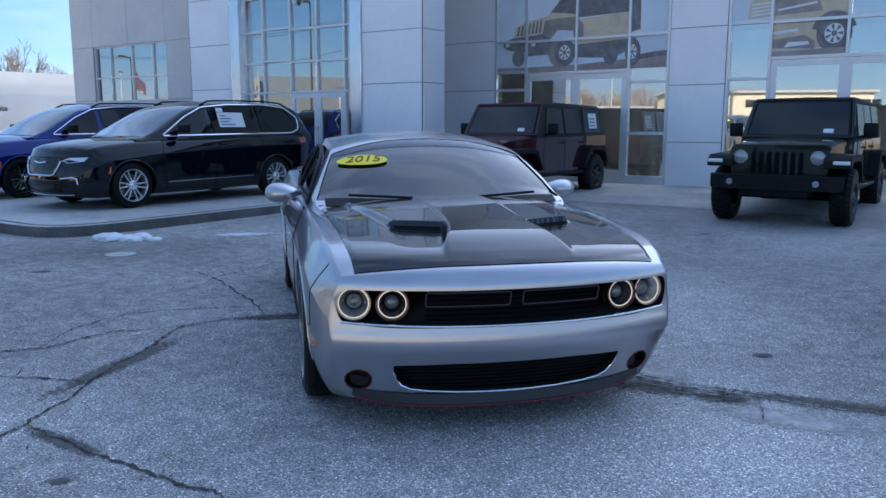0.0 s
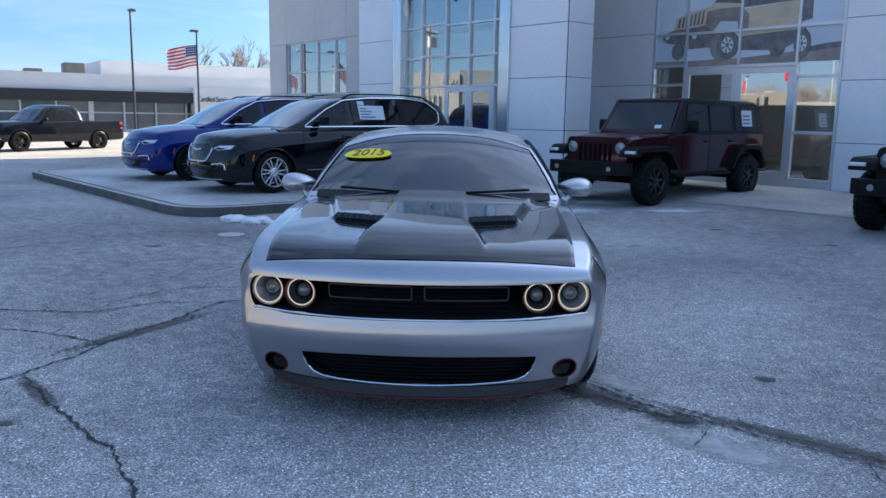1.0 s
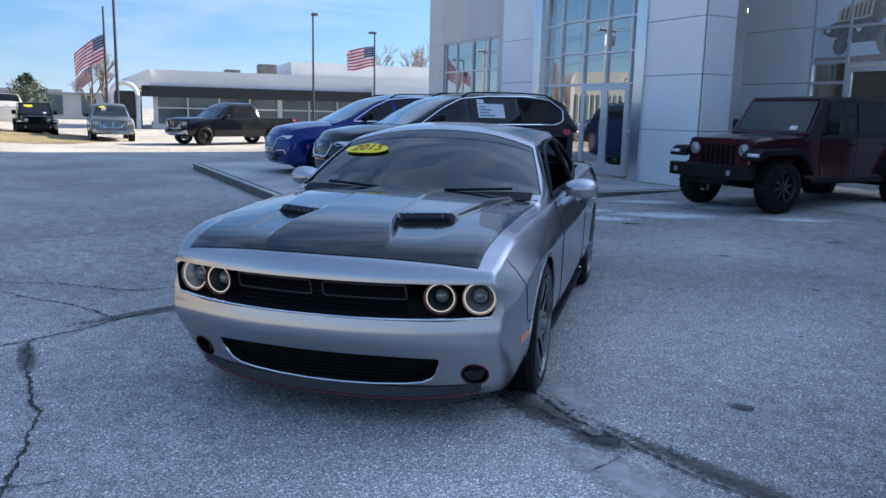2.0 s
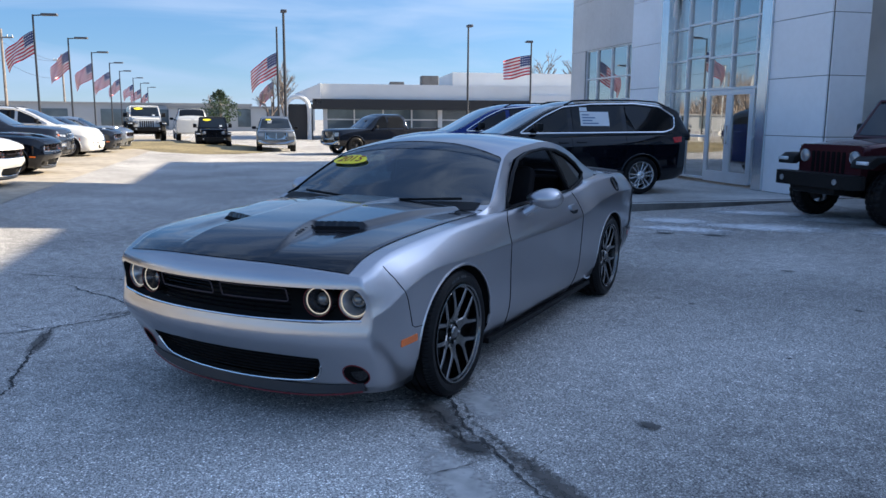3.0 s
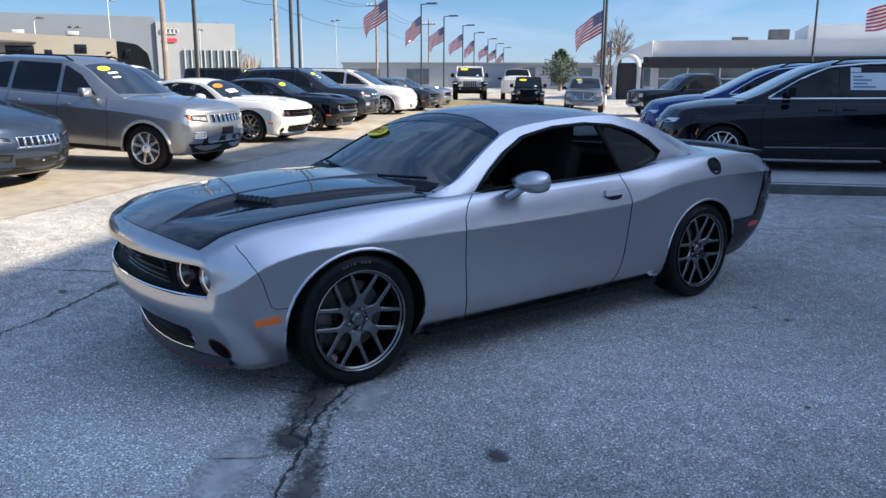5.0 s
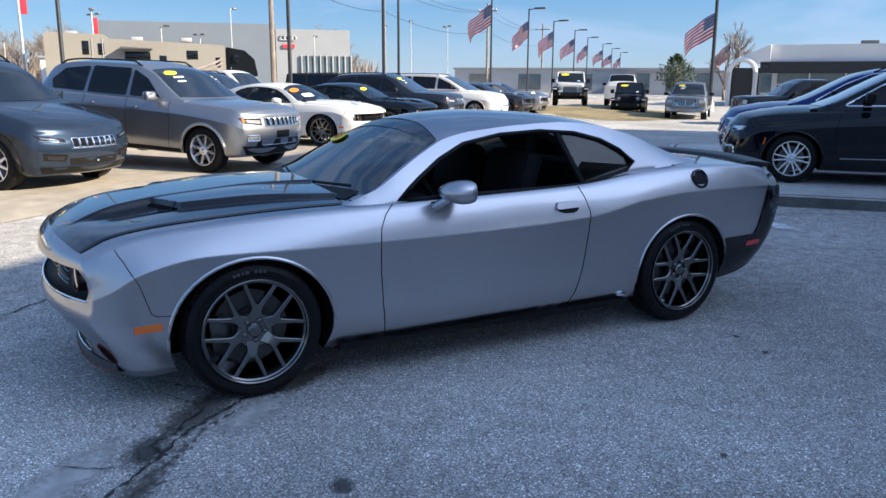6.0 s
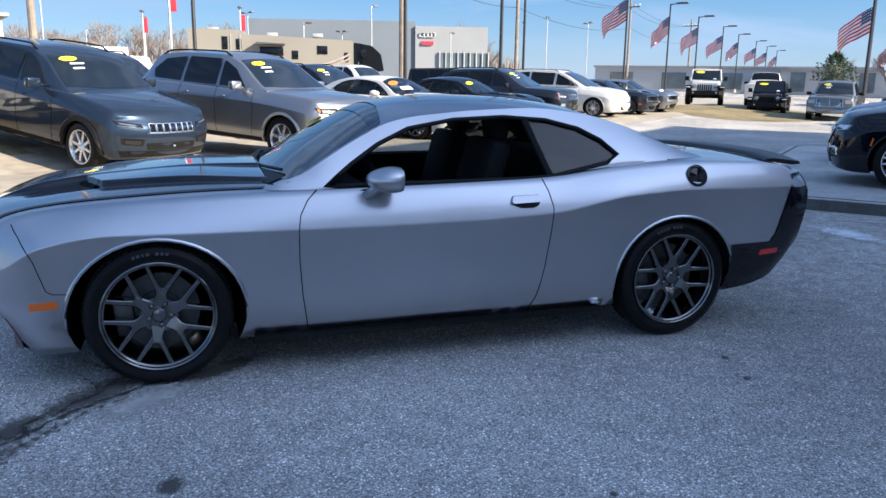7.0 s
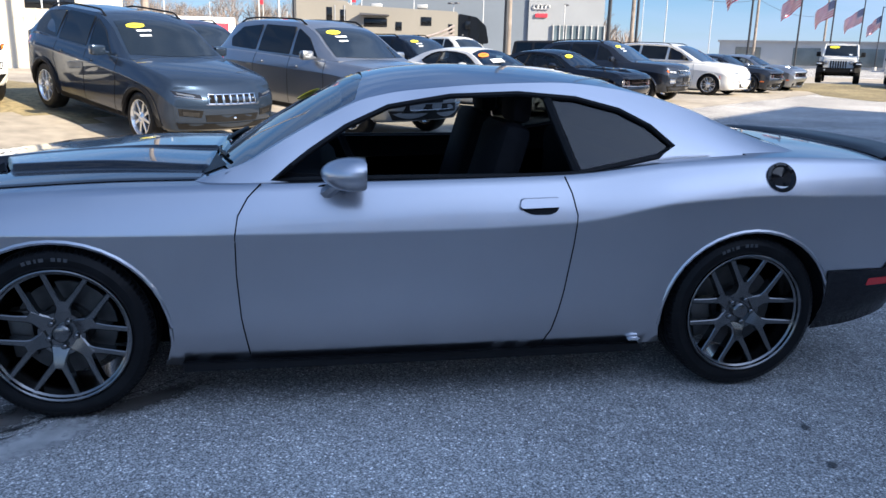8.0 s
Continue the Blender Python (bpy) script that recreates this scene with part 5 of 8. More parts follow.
    part("mirror_foot", bm, M_BLACK, mir, m=Matrix.Translation((s * 0.872, 1.055, 0.912)) @ Matrix.Scale(s, 4, (1, 0, 0)))
bm = bmesh.new()
fx = CS.side(3.05, 0.985)
lathe_x(bm, [(-0.03, 0.070), (0.010, 0.068), (0.012, 0.055), (0.004, 0.048), (0.006, 0.001)], 28)
for k in range(6):
    a = math.pi / 3 * k
    lathe_x(bm, [(0.005, 0.006), (0.014, 0.005), (0.014, 0.001)], 8, cy=0.058 * math.cos(a), cz=0.058 * math.sin(a))
part("fuel_cap", bm, M_GLOSSBLACK, hero, "round black fuel filler cap", m=Matrix.Translation((fx - 0.002, 3.05, 0.985)) @ Matrix.Rotation(radians(-24), 4, "Y"))
bm = bmesh.new()
prism(bm, rounded([(2.40, 0.243), (2.45, 0.241), (2.462, 0.252), (2.42, 0.254)], 0.006), "x", lambda p: CS.side(p[0], 0.285) + 0.006, lambda p: CS.side(p[0], 0.285) - 0.02)
part("sill_badge", bm, M_CHROME, hero, "small bright badge")
wm = wheel_meshes("coupe", 0.362, 0.25, 0.272, 6, "y", ribs=96)
for y in (0.0, 2.946):
    for s in (-1, 1):
        m = Matrix.Translation((s * 0.815, y, 0.362)) @ (Matrix.Rotation(math.pi, 4, "Z") if s < 0 else Matrix())
        add_wheel(hero, wm, m, M_RIMDARK, 0.22 if y else 0.10, nuts=5)

for w in [o for o in hero.children if o.name.split(".")[0] == "wheel"]:
    bm = bmesh.new()
    for k, wide in enumerate((0.9, 1.0, 0.5, 1.1, 0, 1.0, 0.8, 0.9)):
        if wide:
            box(bm, 0.1285, 0.1305, -0.008 * wide, 0.008 * wide, 0.312, 0.326, m=Matrix.Rotation(0.22 - 0.07 * k, 4, "X"))
    part("lettering", bm, M_LETTER, w, "faint raised lettering on the tyre")

# inside: seats, wheel, dashboard, mirror
for sx in (-0.36, 0.36):
    seat = new("seat")
    seat.parent = hero
    bm = bmesh.new()
    box(bm, sx - 0.25, sx + 0.25, 1.25, 1.78, 0.50, 0.68, 0.05)
    part("cushion", bm, M_INTERIOR, seat)
    bm = bmesh.new()
    vs = box(bm, sx - 0.25, sx + 0.25, -0.07, 0.07, 0.0, 0.60, 0.05)
    bmesh.ops.transform(bm, matrix=pose(0, 1.78, 0.60, -16), verts=bm.verts)
    part("backrest", bm, M_INTERIOR, seat)
    bm = bmesh.new()
    box(bm, sx - 0.13, sx + 0.13, 1.93, 2.03, 1.17, 1.33, 0.04)
    part("headrest", bm, M_INTERIOR, seat)
    bm = bmesh.new()
    for q in (-0.05, 0.05):
        tube(bm, [(sx + q, 1.955, 1.10), (sx + q, 1.975, 1.20)], 0.007, 6)
    part("headrest_post", bm, M_CHROME, seat)
bm = bmesh.new()
box(bm, -0.62, 0.62, 2.40, 2.60, 0.62, 1.08, 0.06)
part("rear_seat", bm, M_INTERIOR, hero)
bm = bmesh.new()
prism(bm, [(0.60, 0.62), (0.58, 0.985), (0.85, 1.0), (1.05, 0.985), (1.14, 0.90), (1.10, 0.62)], "x", -0.79, 0.79)
part("dashboard", bm, M_INTERIOR, hero)
bm = bmesh.new()
c, ax = Vector((0.36, 1.22, 0.93)), pose(0, 0, 0, -65)
tube(bm, [c + (ax @ Vector((0.185 * math.cos(t), 0.185 * math.sin(t), 0))) for t in (2 * math.pi * k / 28 for k in range(28))], 0.016, 8, closed=True)
for t in (0, math.pi, -math.pi / 2):
    tube(bm, [c, c + (ax @ Vector((0.18 * math.cos(t), 0.18 * math.sin(t), 0)))], 0.02, 6)
tube(bm, [c, (0.36, 1.02, 0.86)], 0.04, 8)
part("steering_wheel", bm, M_INTERIOR, hero)
bm = bmesh.new()
box(bm, -0.12, 0.12, 1.10, 1.13, 1.19, 1.26, 0.012)
part("rear_view_mirror", bm, M_BLACK, hero)
for x0, x1, y0 in ((-0.60, -0.05, 0.565), (0.02, 0.62, 0.565)):
    bm = bmesh.new()
    pts = [(x0 + (x1 - x0) * k / 8, y0 + 0.055 * ((x0 + (x1 - x0) * k / 8) / 0.7) ** 2 * 2, CC.top(x0 + (x1 - x0) * k / 8, y0 + 0.055 * ((x0 + (x1 - x0) * k / 8) / 0.7) ** 2 * 2) + 0.010) for k in range(9)]
    tube(bm, pts, 0.009, 6)
    part("wiper", bm, M_BLACK, hero, "black wiper")
bm = bmesh.new()
rows = []
for j in range(25):
    x = -0.75 + 1.50 * j / 24
    yb = 0.555 + 0.10 * (x / 0.735) ** 2
    rows.append([bm.verts.new((x, yb - d, max(CS.deck(x, yb - d), CC.top(x, yb - d)) + 0.006)) for d in (0.0, 0.05, 0.09)])
for a, b in zip(rows, rows[1:]):
    for k in range(2):
        bm.faces.new((a[k], a[k + 1], b[k + 1], b[k]))
part("cowl", bm, M_BLACK, hero, "black plastic cowl")
screen_sticker(hero, CC, -0.47, 0.995, 0.165, 0.056, "2015", -0.20)


# ---------------------------------------------------------------- other vehicles
def vehicle(spec, m, color, label, category, group="", rim=None, sticker=0, key="", window_sheet=False, lift=0.0):
    """A car of a kind, built from its spec: shell, cabin, panes, lamps, grille, wheels."""
    sh, cb = spec["shell"], spec["cabin"]
    car = empty(spec["name"], m, label, category, group)
    link_mesh("body", body_mesh(spec["key"], sh, spec["arch"]), car, (color, M_WELL))
    cache = spec.setdefault("cache", {})

    def shared(name, make, mats, angle=35):
        if name not in cache:
            cache[name] = finish(make(), name.split(".")[0], mats, angle)
        return cache[name]
    link_mesh("cabin", shared("cabin", lambda: cb.mesh(ny=40), M_SILVER), car, (spec.get("roof") or color,))
    for s in (-1, 1):
        for i, w in enumerate(spec["windows"]):
            p = link_mesh("side_window", shared(f"side_window.{i}.{s}", lambda: side_pane(cb, w, s), M_TINT), car)
            if window_sheet and i == 1 and s > 0:
                bm = bmesh.new()
                y0, z0 = w[0][0] + 0.16, w[0][1] + 0.11
                prism(bm, [(y0, z0), (y0 + 0.58, z0), (y0 + 0.58, z0 + 0.26), (y0, z0 + 0.26)], "x", lambda q: cb.side(q[0], q[1]) + 0.007, lambda q: cb.side(q[0], q[1]) + 0.004)
                part("price_sheet", bm, M_PAPER, p, "white printed price sheet")
                bm = bmesh.new()
                for k in range(4):
                    z = z0 + 0.035 + 0.052 * k
                    prism(bm, [(y0 + 0.04, z), (y0 + (0.36, 0.24, 0.30, 0.18)[k], z), (y0 + (0.36, 0.24, 0.30, 0.18)[k], z + 0.022), (y0 + 0.04, z + 0.022)], "x", lambda q: cb.side(q[0], q[1]) + 0.010, lambda q: cb.side(q[0], q[1]) + 0.006)
                part("price_print", bm, M_PRINT, p)
                bm = bmesh.new()
                prism(bm, [(y0 + 0.0, z0 + 0.27), (y0 + 0.15, z0 + 0.27), (y0 + 0.15, z0 + 0.34), (y0 + 0.0, z0 + 0.34)], "x", lambda q: cb.side(q[0], q[1]) + 0.007, lambda q: cb.side(q[0], q[1]) + 0.004)
                part("small_sheet", bm, M_PAPER, p)
        if spec.get("trim"):
            link_mesh("window_trim", shared(f"window_trim.{s}", lambda: side_trim(cb, spec["trim"], s, 0.015, 0.06), M_CHROME), car)
    y0, y1, w0, w1 = spec["screen"]
    link_mesh("windscreen", shared("windscreen", lambda: slope_pane(cb, y0, y1, w0, w1, 0.005, bow=0.08), M_WSCREEN), car)
    y0, y1, w0, w1 = spec["back"]
    link_mesh("rear_window", shared("rear_window", lambda: slope_pane(cb, y0, y1, w0, w1, 0.005), M_TINT), car)
    for name, poly, mm, out in spec["front"]:
        i = 0
        for s in ((-1, 1) if poly[0][0] * poly[-1][0] > 0 and max(p[0] for p in poly) > 0 and min(p[0] for p in poly) > 0 else (1,)):
            link_mesh(name, shared(f"{name}.{poly[0]}.{s}", lambda: patch(sh, 0, 0, 0, 0, out, poly=[(s * p[0], p[1]) for p in poly]), mm), car)
    for name, path, r, mm, both in spec.get("bars", ()):
        for s in ((-1, 1) if both else (1,)):
            def bar():
                bm = bmesh.new()
                tube(bm, [(s * x, sh.bend(x, sh.y[0], z) - 0.012, z) for x, z in fine(path, 4)], r, 6)
                return bm
            link_mesh(name, shared(f"{name}.{path[0]}.{s}", bar, mm), car)
    for name, poly, mm in spec.get("flank", ()):
        for s in (-1, 1):
            def flank():
                bm = bmesh.new()
                prism(bm, dense(poly, 0.15), "x", lambda p: s * (sh.side(p[0], p[1]) + 0.006), lambda p: s * (sh.side(p[0], p[1]) - 0.02))
                for v in bm.verts:
                    v.co.y = sh.bend(v.co.x, v.co.y, v.co.z)
                bmesh.ops.triangulate(bm, faces=bm.faces, ngon_method="EAR_CLIP")
                return bm
            link_mesh(name, shared(f"{name}.{poly[0]}.{s}", flank, mm), car)
    for s in (-1, 1):
        for i, path in enumerate(spec["cuts"]):
            def line():
                bm = bmesh.new()
                tube(bm, [(s * (sh.side(y, z) + 0.0005), y, z) for y, z in fine(path)], 0.004, 4)
                return bm
            link_mesh("shut_line", shared(f"shut_line.{i}.{s}", line, M_WELL), car)
        for y, z, a, b in spec["arch"]:
            link_mesh("arch_trim", shared(f"arch_trim.{y}.{s}", lambda: arch_lip(sh, y, z, a + 0.006, b + 0.006, s, spec.get("lip", 0.014)), M_BLACK), car, (spec.get("lipmat") or color,))
        mx, my, mz = spec["mirror"]

        def mirror():
            bm = bmesh.new()
            box(bm, s * (mx + 0.02), s * (mx + 0.24), my - 0.06, my + 0.06, mz, mz + 0.15, 0.035)
            tube(bm, [(s * (mx - 0.10), my, mz + 0.02), (s * (mx + 0.06), my, mz + 0.05)], 0.025, 6)
            return bm
        link_mesh("mirror", shared(f"mirror.{s}", mirror, M_BLACK), car, (spec.get("mirrormat") or color,))
        for hy, hz in spec["handles"]:
            def handle():
                bm = bmesh.new()
                prism(bm, rounded([(hy, hz), (hy + 0.2, hz + 0.005), (hy + 0.2, hz + 0.035), (hy, hz + 0.03)], 0.012), "x", lambda p: s * (sh.side(p[0], p[1]) + 0.03), lambda p: s * (sh.side(p[0], p[1]) - 0.01))
                return bm
            link_mesh("door_handle", shared(f"door_handle.{hy}.{s}", handle, M_CHROME), car, (spec.get("handlemat") or color,))
        if spec.get("rail"):
            def rail():
                bm = bmesh.new()
                (ya, yb), rz = spec["rail"], 0.045
                tube(bm, [(s * (cb.f[3](y) - 0.05), y, cb.top(cb.f[3](y) - 0.05, y) + (rz if 0 < k < 12 else 0.0)) for k, y in enumerate(np.linspace(ya, yb, 13))], 0.016, 6)
                return bm
            link_mesh("roof_rail", shared(f"roof_rail.{s}", rail, M_BLACK), car)
    r, w, rimr, n, style = spec["wheel"]
    wm = wheel_meshes(spec["key"], r, w, rimr, n, style)
    for y, z, a, b in spec["arch"]:
        for s in (-1, 1):
            mm = Matrix.Translation((s * spec["track"], y, r)) @ (Matrix.Rotation(math.pi, 4, "Z") if s < 0 else Matrix())
            add_wheel(car, wm, mm, rim or M_RIM, y * 3.1 + s)
    for i in range(sticker):
        ys0, ys1 = spec["screen"][0], spec["screen"][1]
        screen_sticker(car, cb, -0.36, ys0 + (ys1 - ys0) * 0.80, 0.15, 0.05)
        for k in range(2):
            yy = ys0 + (ys1 - ys0) * (0.66 - 0.12 * k)
            bm = bmesh.new()
            a = [bm.verts.new((x, yy - 0.016, cb.top(x, yy - 0.016) + 0.010)) for x in np.linspace(-0.40, -0.16 - 0.05 * k, 7)]
            b = [bm.verts.new((x, yy + 0.016, cb.top(x, yy + 0.016) + 0.010)) for x in np.linspace(-0.40, -0.16 - 0.05 * k, 7)]
            for j in range(6):
                bm.faces.new((a[j], a[j + 1], b[j + 1], b[j]))
            part("painted_price", bm, M_PAPER, car, "white lettering bar on the windscreen")
    return car


M_DARKTRIM = mat("dark_grille", (0.015, 0.015, 0.016), 0.3, bump=0.5, bscale=120)
M_SATIN = mat("satin_chrome", (0.45, 0.46, 0.48), 0.12, 1.0)
VAN = dict(name="minivan", key="van", shell=Shell([
    (-1.00, 0.22, 0.70, 0.45, 0.84, 0.62, 0.86, 0.80, 0.78, 0.84),
    (-0.85, 0.20, 0.80, 0.45, 0.92, 0.66, 0.93, 0.90, 0.82, 0.96),
    (-0.50, 0.19, 0.88, 0.45, 0.98, 0.75, 0.98, 0.98, 0.85, 1.05),
    (0.00, 0.19, 0.90, 0.45, 1.00, 0.80, 1.00, 1.03, 0.88, 1.12),
    (0.50, 0.20, 0.92, 0.45, 1.00, 0.85, 1.005, 1.06, 0.90, 1.14),
    (1.50, 0.20, 0.93, 0.45, 1.00, 0.90, 1.01, 1.08, 0.94, 1.10),
    (3.00, 0.22, 0.92, 0.45, 1.00, 0.95, 1.01, 1.12, 0.94, 1.15),
    (3.90, 0.28, 0.86, 0.50, 0.96, 0.95, 0.97, 1.14, 0.90, 1.16),
    (4.18, 0.36, 0.78, 0.60, 0.90, 0.95, 0.92, 1.14, 0.86, 1.15)], face=[(0.2, 0.08), (0.45, 0.0), (0.7, 0.03), (0.9, 0.12)], bow=0.34, bowr=0.18, reach=0.9),
    cabin=Cabin([(0.20, 1.09, 0.84, 1.10, 0.82), (0.60, 1.07, 0.90, 1.27, 0.82), (0.95, 1.06, 0.93, 1.46, 0.77), (1.35, 1.07, 0.945, 1.65, 0.72), (1.90, 1.08, 0.945, 1.755, 0.70), (2.9, 1.12, 0.94, 1.77, 0.69), (3.65, 1.13, 0.92, 1.73, 0.68), (3.98, 1.14, 0.90, 1.60, 0.68), (4.15, 1.14, 0.88, 1.25, 0.75)]),
    arch=((0.0, 0.365, 0.42, 0.40), (3.09, 0.365, 0.42, 0.40)),
    windows=[[(0.80, 1.17), (1.15, 1.42), (1.60, 1.61), (1.60, 1.18)], [(1.70, 1.18), (1.70, 1.63), (2.70, 1.67), (2.70, 1.20)], [(2.80, 1.20), (2.80, 1.67), (3.48, 1.63), (3.76, 1.46), (3.72, 1.27), (3.56, 1.21)]],
    trim=[(0.64, 1.145), (1.15, 1.46), (1.55, 1.635), (2.1, 1.69), (3.0, 1.71), (3.54, 1.66), (3.83, 1.47), (3.79, 1.25), (3.58, 1.18)],
    screen=(0.28, 1.42, 0.80, 0.66), back=(3.75, 4.12, 0.62, 0.70),
    front=[("grille", [(-0.47, 0.76), (-0.44, 0.68), (-0.36, 0.565), (-0.30, 0.55), (0.30, 0.55), (0.36, 0.565), (0.44, 0.68), (0.47, 0.76), (0.40, 0.82), (-0.40, 0.82)], M_DARKTRIM, 0.010),
           ("headlamp", [(0.49, 0.775), (0.62, 0.735), (0.83, 0.765), (0.855, 0.83), (0.60, 0.82)], M_DRL, 0.012),
           ("lamp_housing", [(0.53, 0.775), (0.63, 0.748), (0.76, 0.768), (0.60, 0.79)], M_GLOSSBLACK, 0.018),
           ("fog_trim", [(0.48, 0.36), (0.74, 0.38), (0.79, 0.53), (0.50, 0.52)], M_BLACK, 0.006),
           ("lower_intake", [(-0.46, 0.28), (0.46, 0.28), (0.48, 0.42), (-0.48, 0.42)], M_BLACK, 0.006)],
    bars=[("grille_trim", [(-0.475, 0.77), (-0.445, 0.68), (-0.365, 0.562), (-0.30, 0.545), (0.30, 0.545), (0.365, 0.562), (0.445, 0.68), (0.475, 0.77)], 0.013, M_CHROME, False),
          ("grille_badge", [(-0.17, 0.755), (-0.06, 0.74), (0, 0.73), (0.06, 0.74), (0.17, 0.755)], 0.014, M_CHROME, False),
          ("fog_bracket", [(0.50, 0.50), (0.70, 0.518), (0.765, 0.50), (0.77, 0.41)], 0.014, M_CHROME, True),
          ("bumper_lip", [(-0.66, 0.245), (-0.4, 0.235), (0.4, 0.235), (0.66, 0.245)], 0.010, M_SATIN, False)],
    flank=[("side_marker", [(-0.475, 0.57), (-0.445, 0.56), (-0.415, 0.66), (-0.435, 0.68)], M_AMBER), ("tail_lamp", [(3.84, 0.98), (4.05, 1.0), (4.06, 1.10), (3.80, 1.08)], M_RED), ("sill_trim", [(0.65, 0.38), (2.5, 0.40), (2.5, 0.415), (0.65, 0.395)], M_SATIN)],
    cuts=[[(0.62, 1.05), (0.56, 0.8), (0.60, 0.4), (0.66, 0.25)], [(1.66, 1.08), (1.66, 0.6), (1.62, 0.25)], [(2.75, 1.12), (2.78, 0.8), (2.55, 0.45), (2.5, 0.25)]],
    mirror=(0.95, 0.95, 1.19), mirrormat=M_BLACK, handles=[(1.40, 0.98), (1.76, 0.99)], rail=(1.6, 3.7), wheel=(0.365, 0.235, 0.255, 6, "twin"), track=0.87)

SUV = dict(name="suv", key="suv", shell=Shell([
    (-0.92, 0.34, 0.66, 0.55, 0.82, 0.75, 0.84, 0.95, 0.78, 0.99),
    (-0.78, 0.30, 0.78, 0.55, 0.90, 0.80, 0.91, 1.02, 0.82, 1.07),
    (-0.40, 0.28, 0.86, 0.55, 0.95, 0.85, 0.96, 1.07, 0.84, 1.13),
    (0.10, 0.28, 0.88, 0.55, 0.96, 0.90, 0.97, 1.10, 0.86, 1.16),
    (0.60, 0.28, 0.90, 0.55, 0.965, 0.93, 0.97, 1.12, 0.88, 1.17),
    (2.00, 0.28, 0.90, 0.55, 0.965, 0.95, 0.97, 1.14, 0.90, 1.17),
    (3.20, 0.30, 0.88, 0.55, 0.96, 0.97, 0.965, 1.16, 0.88, 1.18),
    (3.70, 0.36, 0.82, 0.60, 0.93, 0.97, 0.93, 1.15, 0.84, 1.17),
    (3.88, 0.42, 0.76, 0.65, 0.88, 0.95, 0.89, 1.13, 0.80, 1.14)], face=[(0.3, 0.10), (0.5, 0.02), (0.7, 0.0), (0.95, 0.05)], bow=0.26, bowr=0.15),
    cabin=Cabin([(0.45, 1.13, 0.84, 1.15, 0.82), (0.85, 1.12, 0.88, 1.38, 0.76), (1.25, 1.12, 0.90, 1.62, 0.69), (1.75, 1.13, 0.90, 1.74, 0.67), (2.8, 1.14, 0.89, 1.73, 0.66), (3.4, 1.15, 0.87, 1.66, 0.65), (3.70, 1.15, 0.84, 1.42, 0.68), (3.83, 1.15, 0.82, 1.20, 0.75)]),
    arch=((0.0, 0.375, 0.43, 0.42), (2.915, 0.375, 0.43, 0.42)),
    windows=[[(0.92, 1.16), (1.25, 1.46), (1.56, 1.60), (1.56, 1.17)], [(1.64, 1.17), (1.64, 1.62), (2.48, 1.63), (2.52, 1.18)], [(2.60, 1.19), (2.58, 1.62), (3.15, 1.56), (3.42, 1.36), (3.36, 1.21)]],
    screen=(0.50, 1.30, 0.76, 0.62), back=(3.45, 3.78, 0.60, 0.68),
    front=[("grille_slot", [(-0.42 + 0.125 * k, 0.800), (-0.33 + 0.125 * k, 0.800), (-0.33 + 0.125 * k, 0.925), (-0.42 + 0.125 * k, 0.925)], M_WELL, 0.006) for k in range(3, 7)] +
          [("lamp_housing", [(0.50, 0.815), (0.80, 0.840), (0.86, 0.930), (0.50, 0.918)], M_GLOSSBLACK, 0.005),
           ("headlamp", [(0.525, 0.835), (0.64, 0.843), (0.64, 0.900), (0.525, 0.895)], M_LENS, 0.011),
           ("headlamp", [(0.665, 0.846), (0.765, 0.855), (0.775, 0.908), (0.665, 0.902)], M_LENS, 0.011),
           ("turn_lamp", [(0.79, 0.860), (0.825, 0.866), (0.845, 0.920), (0.80, 0.914)], M_AMBER, 0.011),
           ("fog_lamp", [(0.58, 0.58), (0.74, 0.58), (0.75, 0.64), (0.59, 0.64)], M_LENS, 0.008),
           ("lower_intake", [(-0.62, 0.44), (0.62, 0.44), (0.56, 0.58), (-0.56, 0.58)], M_BLACK, 0.006),
           ("bumper_cladding", [(-0.72, 0.330), (0.72, 0.330), (0.83, 0.475), (-0.83, 0.475)], M_BLACK, 0.010),
           ("number_plate_mount", [(-0.17, 0.60), (0.17, 0.60), (0.17, 0.72), (-0.17, 0.72)], M_BLACK, 0.014)],
    bars=[("slot_frame", [(-0.42 + 0.125 * k, 0.798), (-0.33 + 0.125 * k, 0.798), (-0.33 + 0.125 * k, 0.927), (-0.42 + 0.125 * k, 0.927), (-0.42 + 0.125 * k, 0.797)], 0.007, M_CHROME, False) for k in range(7)] + [("fog_trim", [(0.56, 0.565), (0.76, 0.565), (0.77, 0.655), (0.57, 0.655), (0.56, 0.57)], 0.008, M_CHROME, True), ("bumper_trim", [(-0.50, 0.49), (0.50, 0.49)], 0.006, M_SATIN, False)],
    flank=[("tail_lamp", [(3.55, 0.98), (3.80, 1.0), (3.80, 1.12), (3.6, 1.10)], M_RED), ("sill_cladding", [(0.47, 0.295), (2.44, 0.295), (2.44, 0.37), (0.47, 0.36)], M_BLACK)],
    cuts=[[(0.70, 1.12), (0.66, 0.8), (0.70, 0.36)], [(1.60, 1.14), (1.60, 0.7), (1.58, 0.33)], [(2.55, 1.15), (2.58, 0.85), (2.42, 0.55), (2.38, 0.34)]],
    mirror=(0.92, 0.98, 1.12), handles=[(1.35, 0.98), (2.30, 1.0)], rail=(1.5, 3.4), wheel=(0.375, 0.25, 0.25, 8, "plain"), track=0.825, lip=0.03)
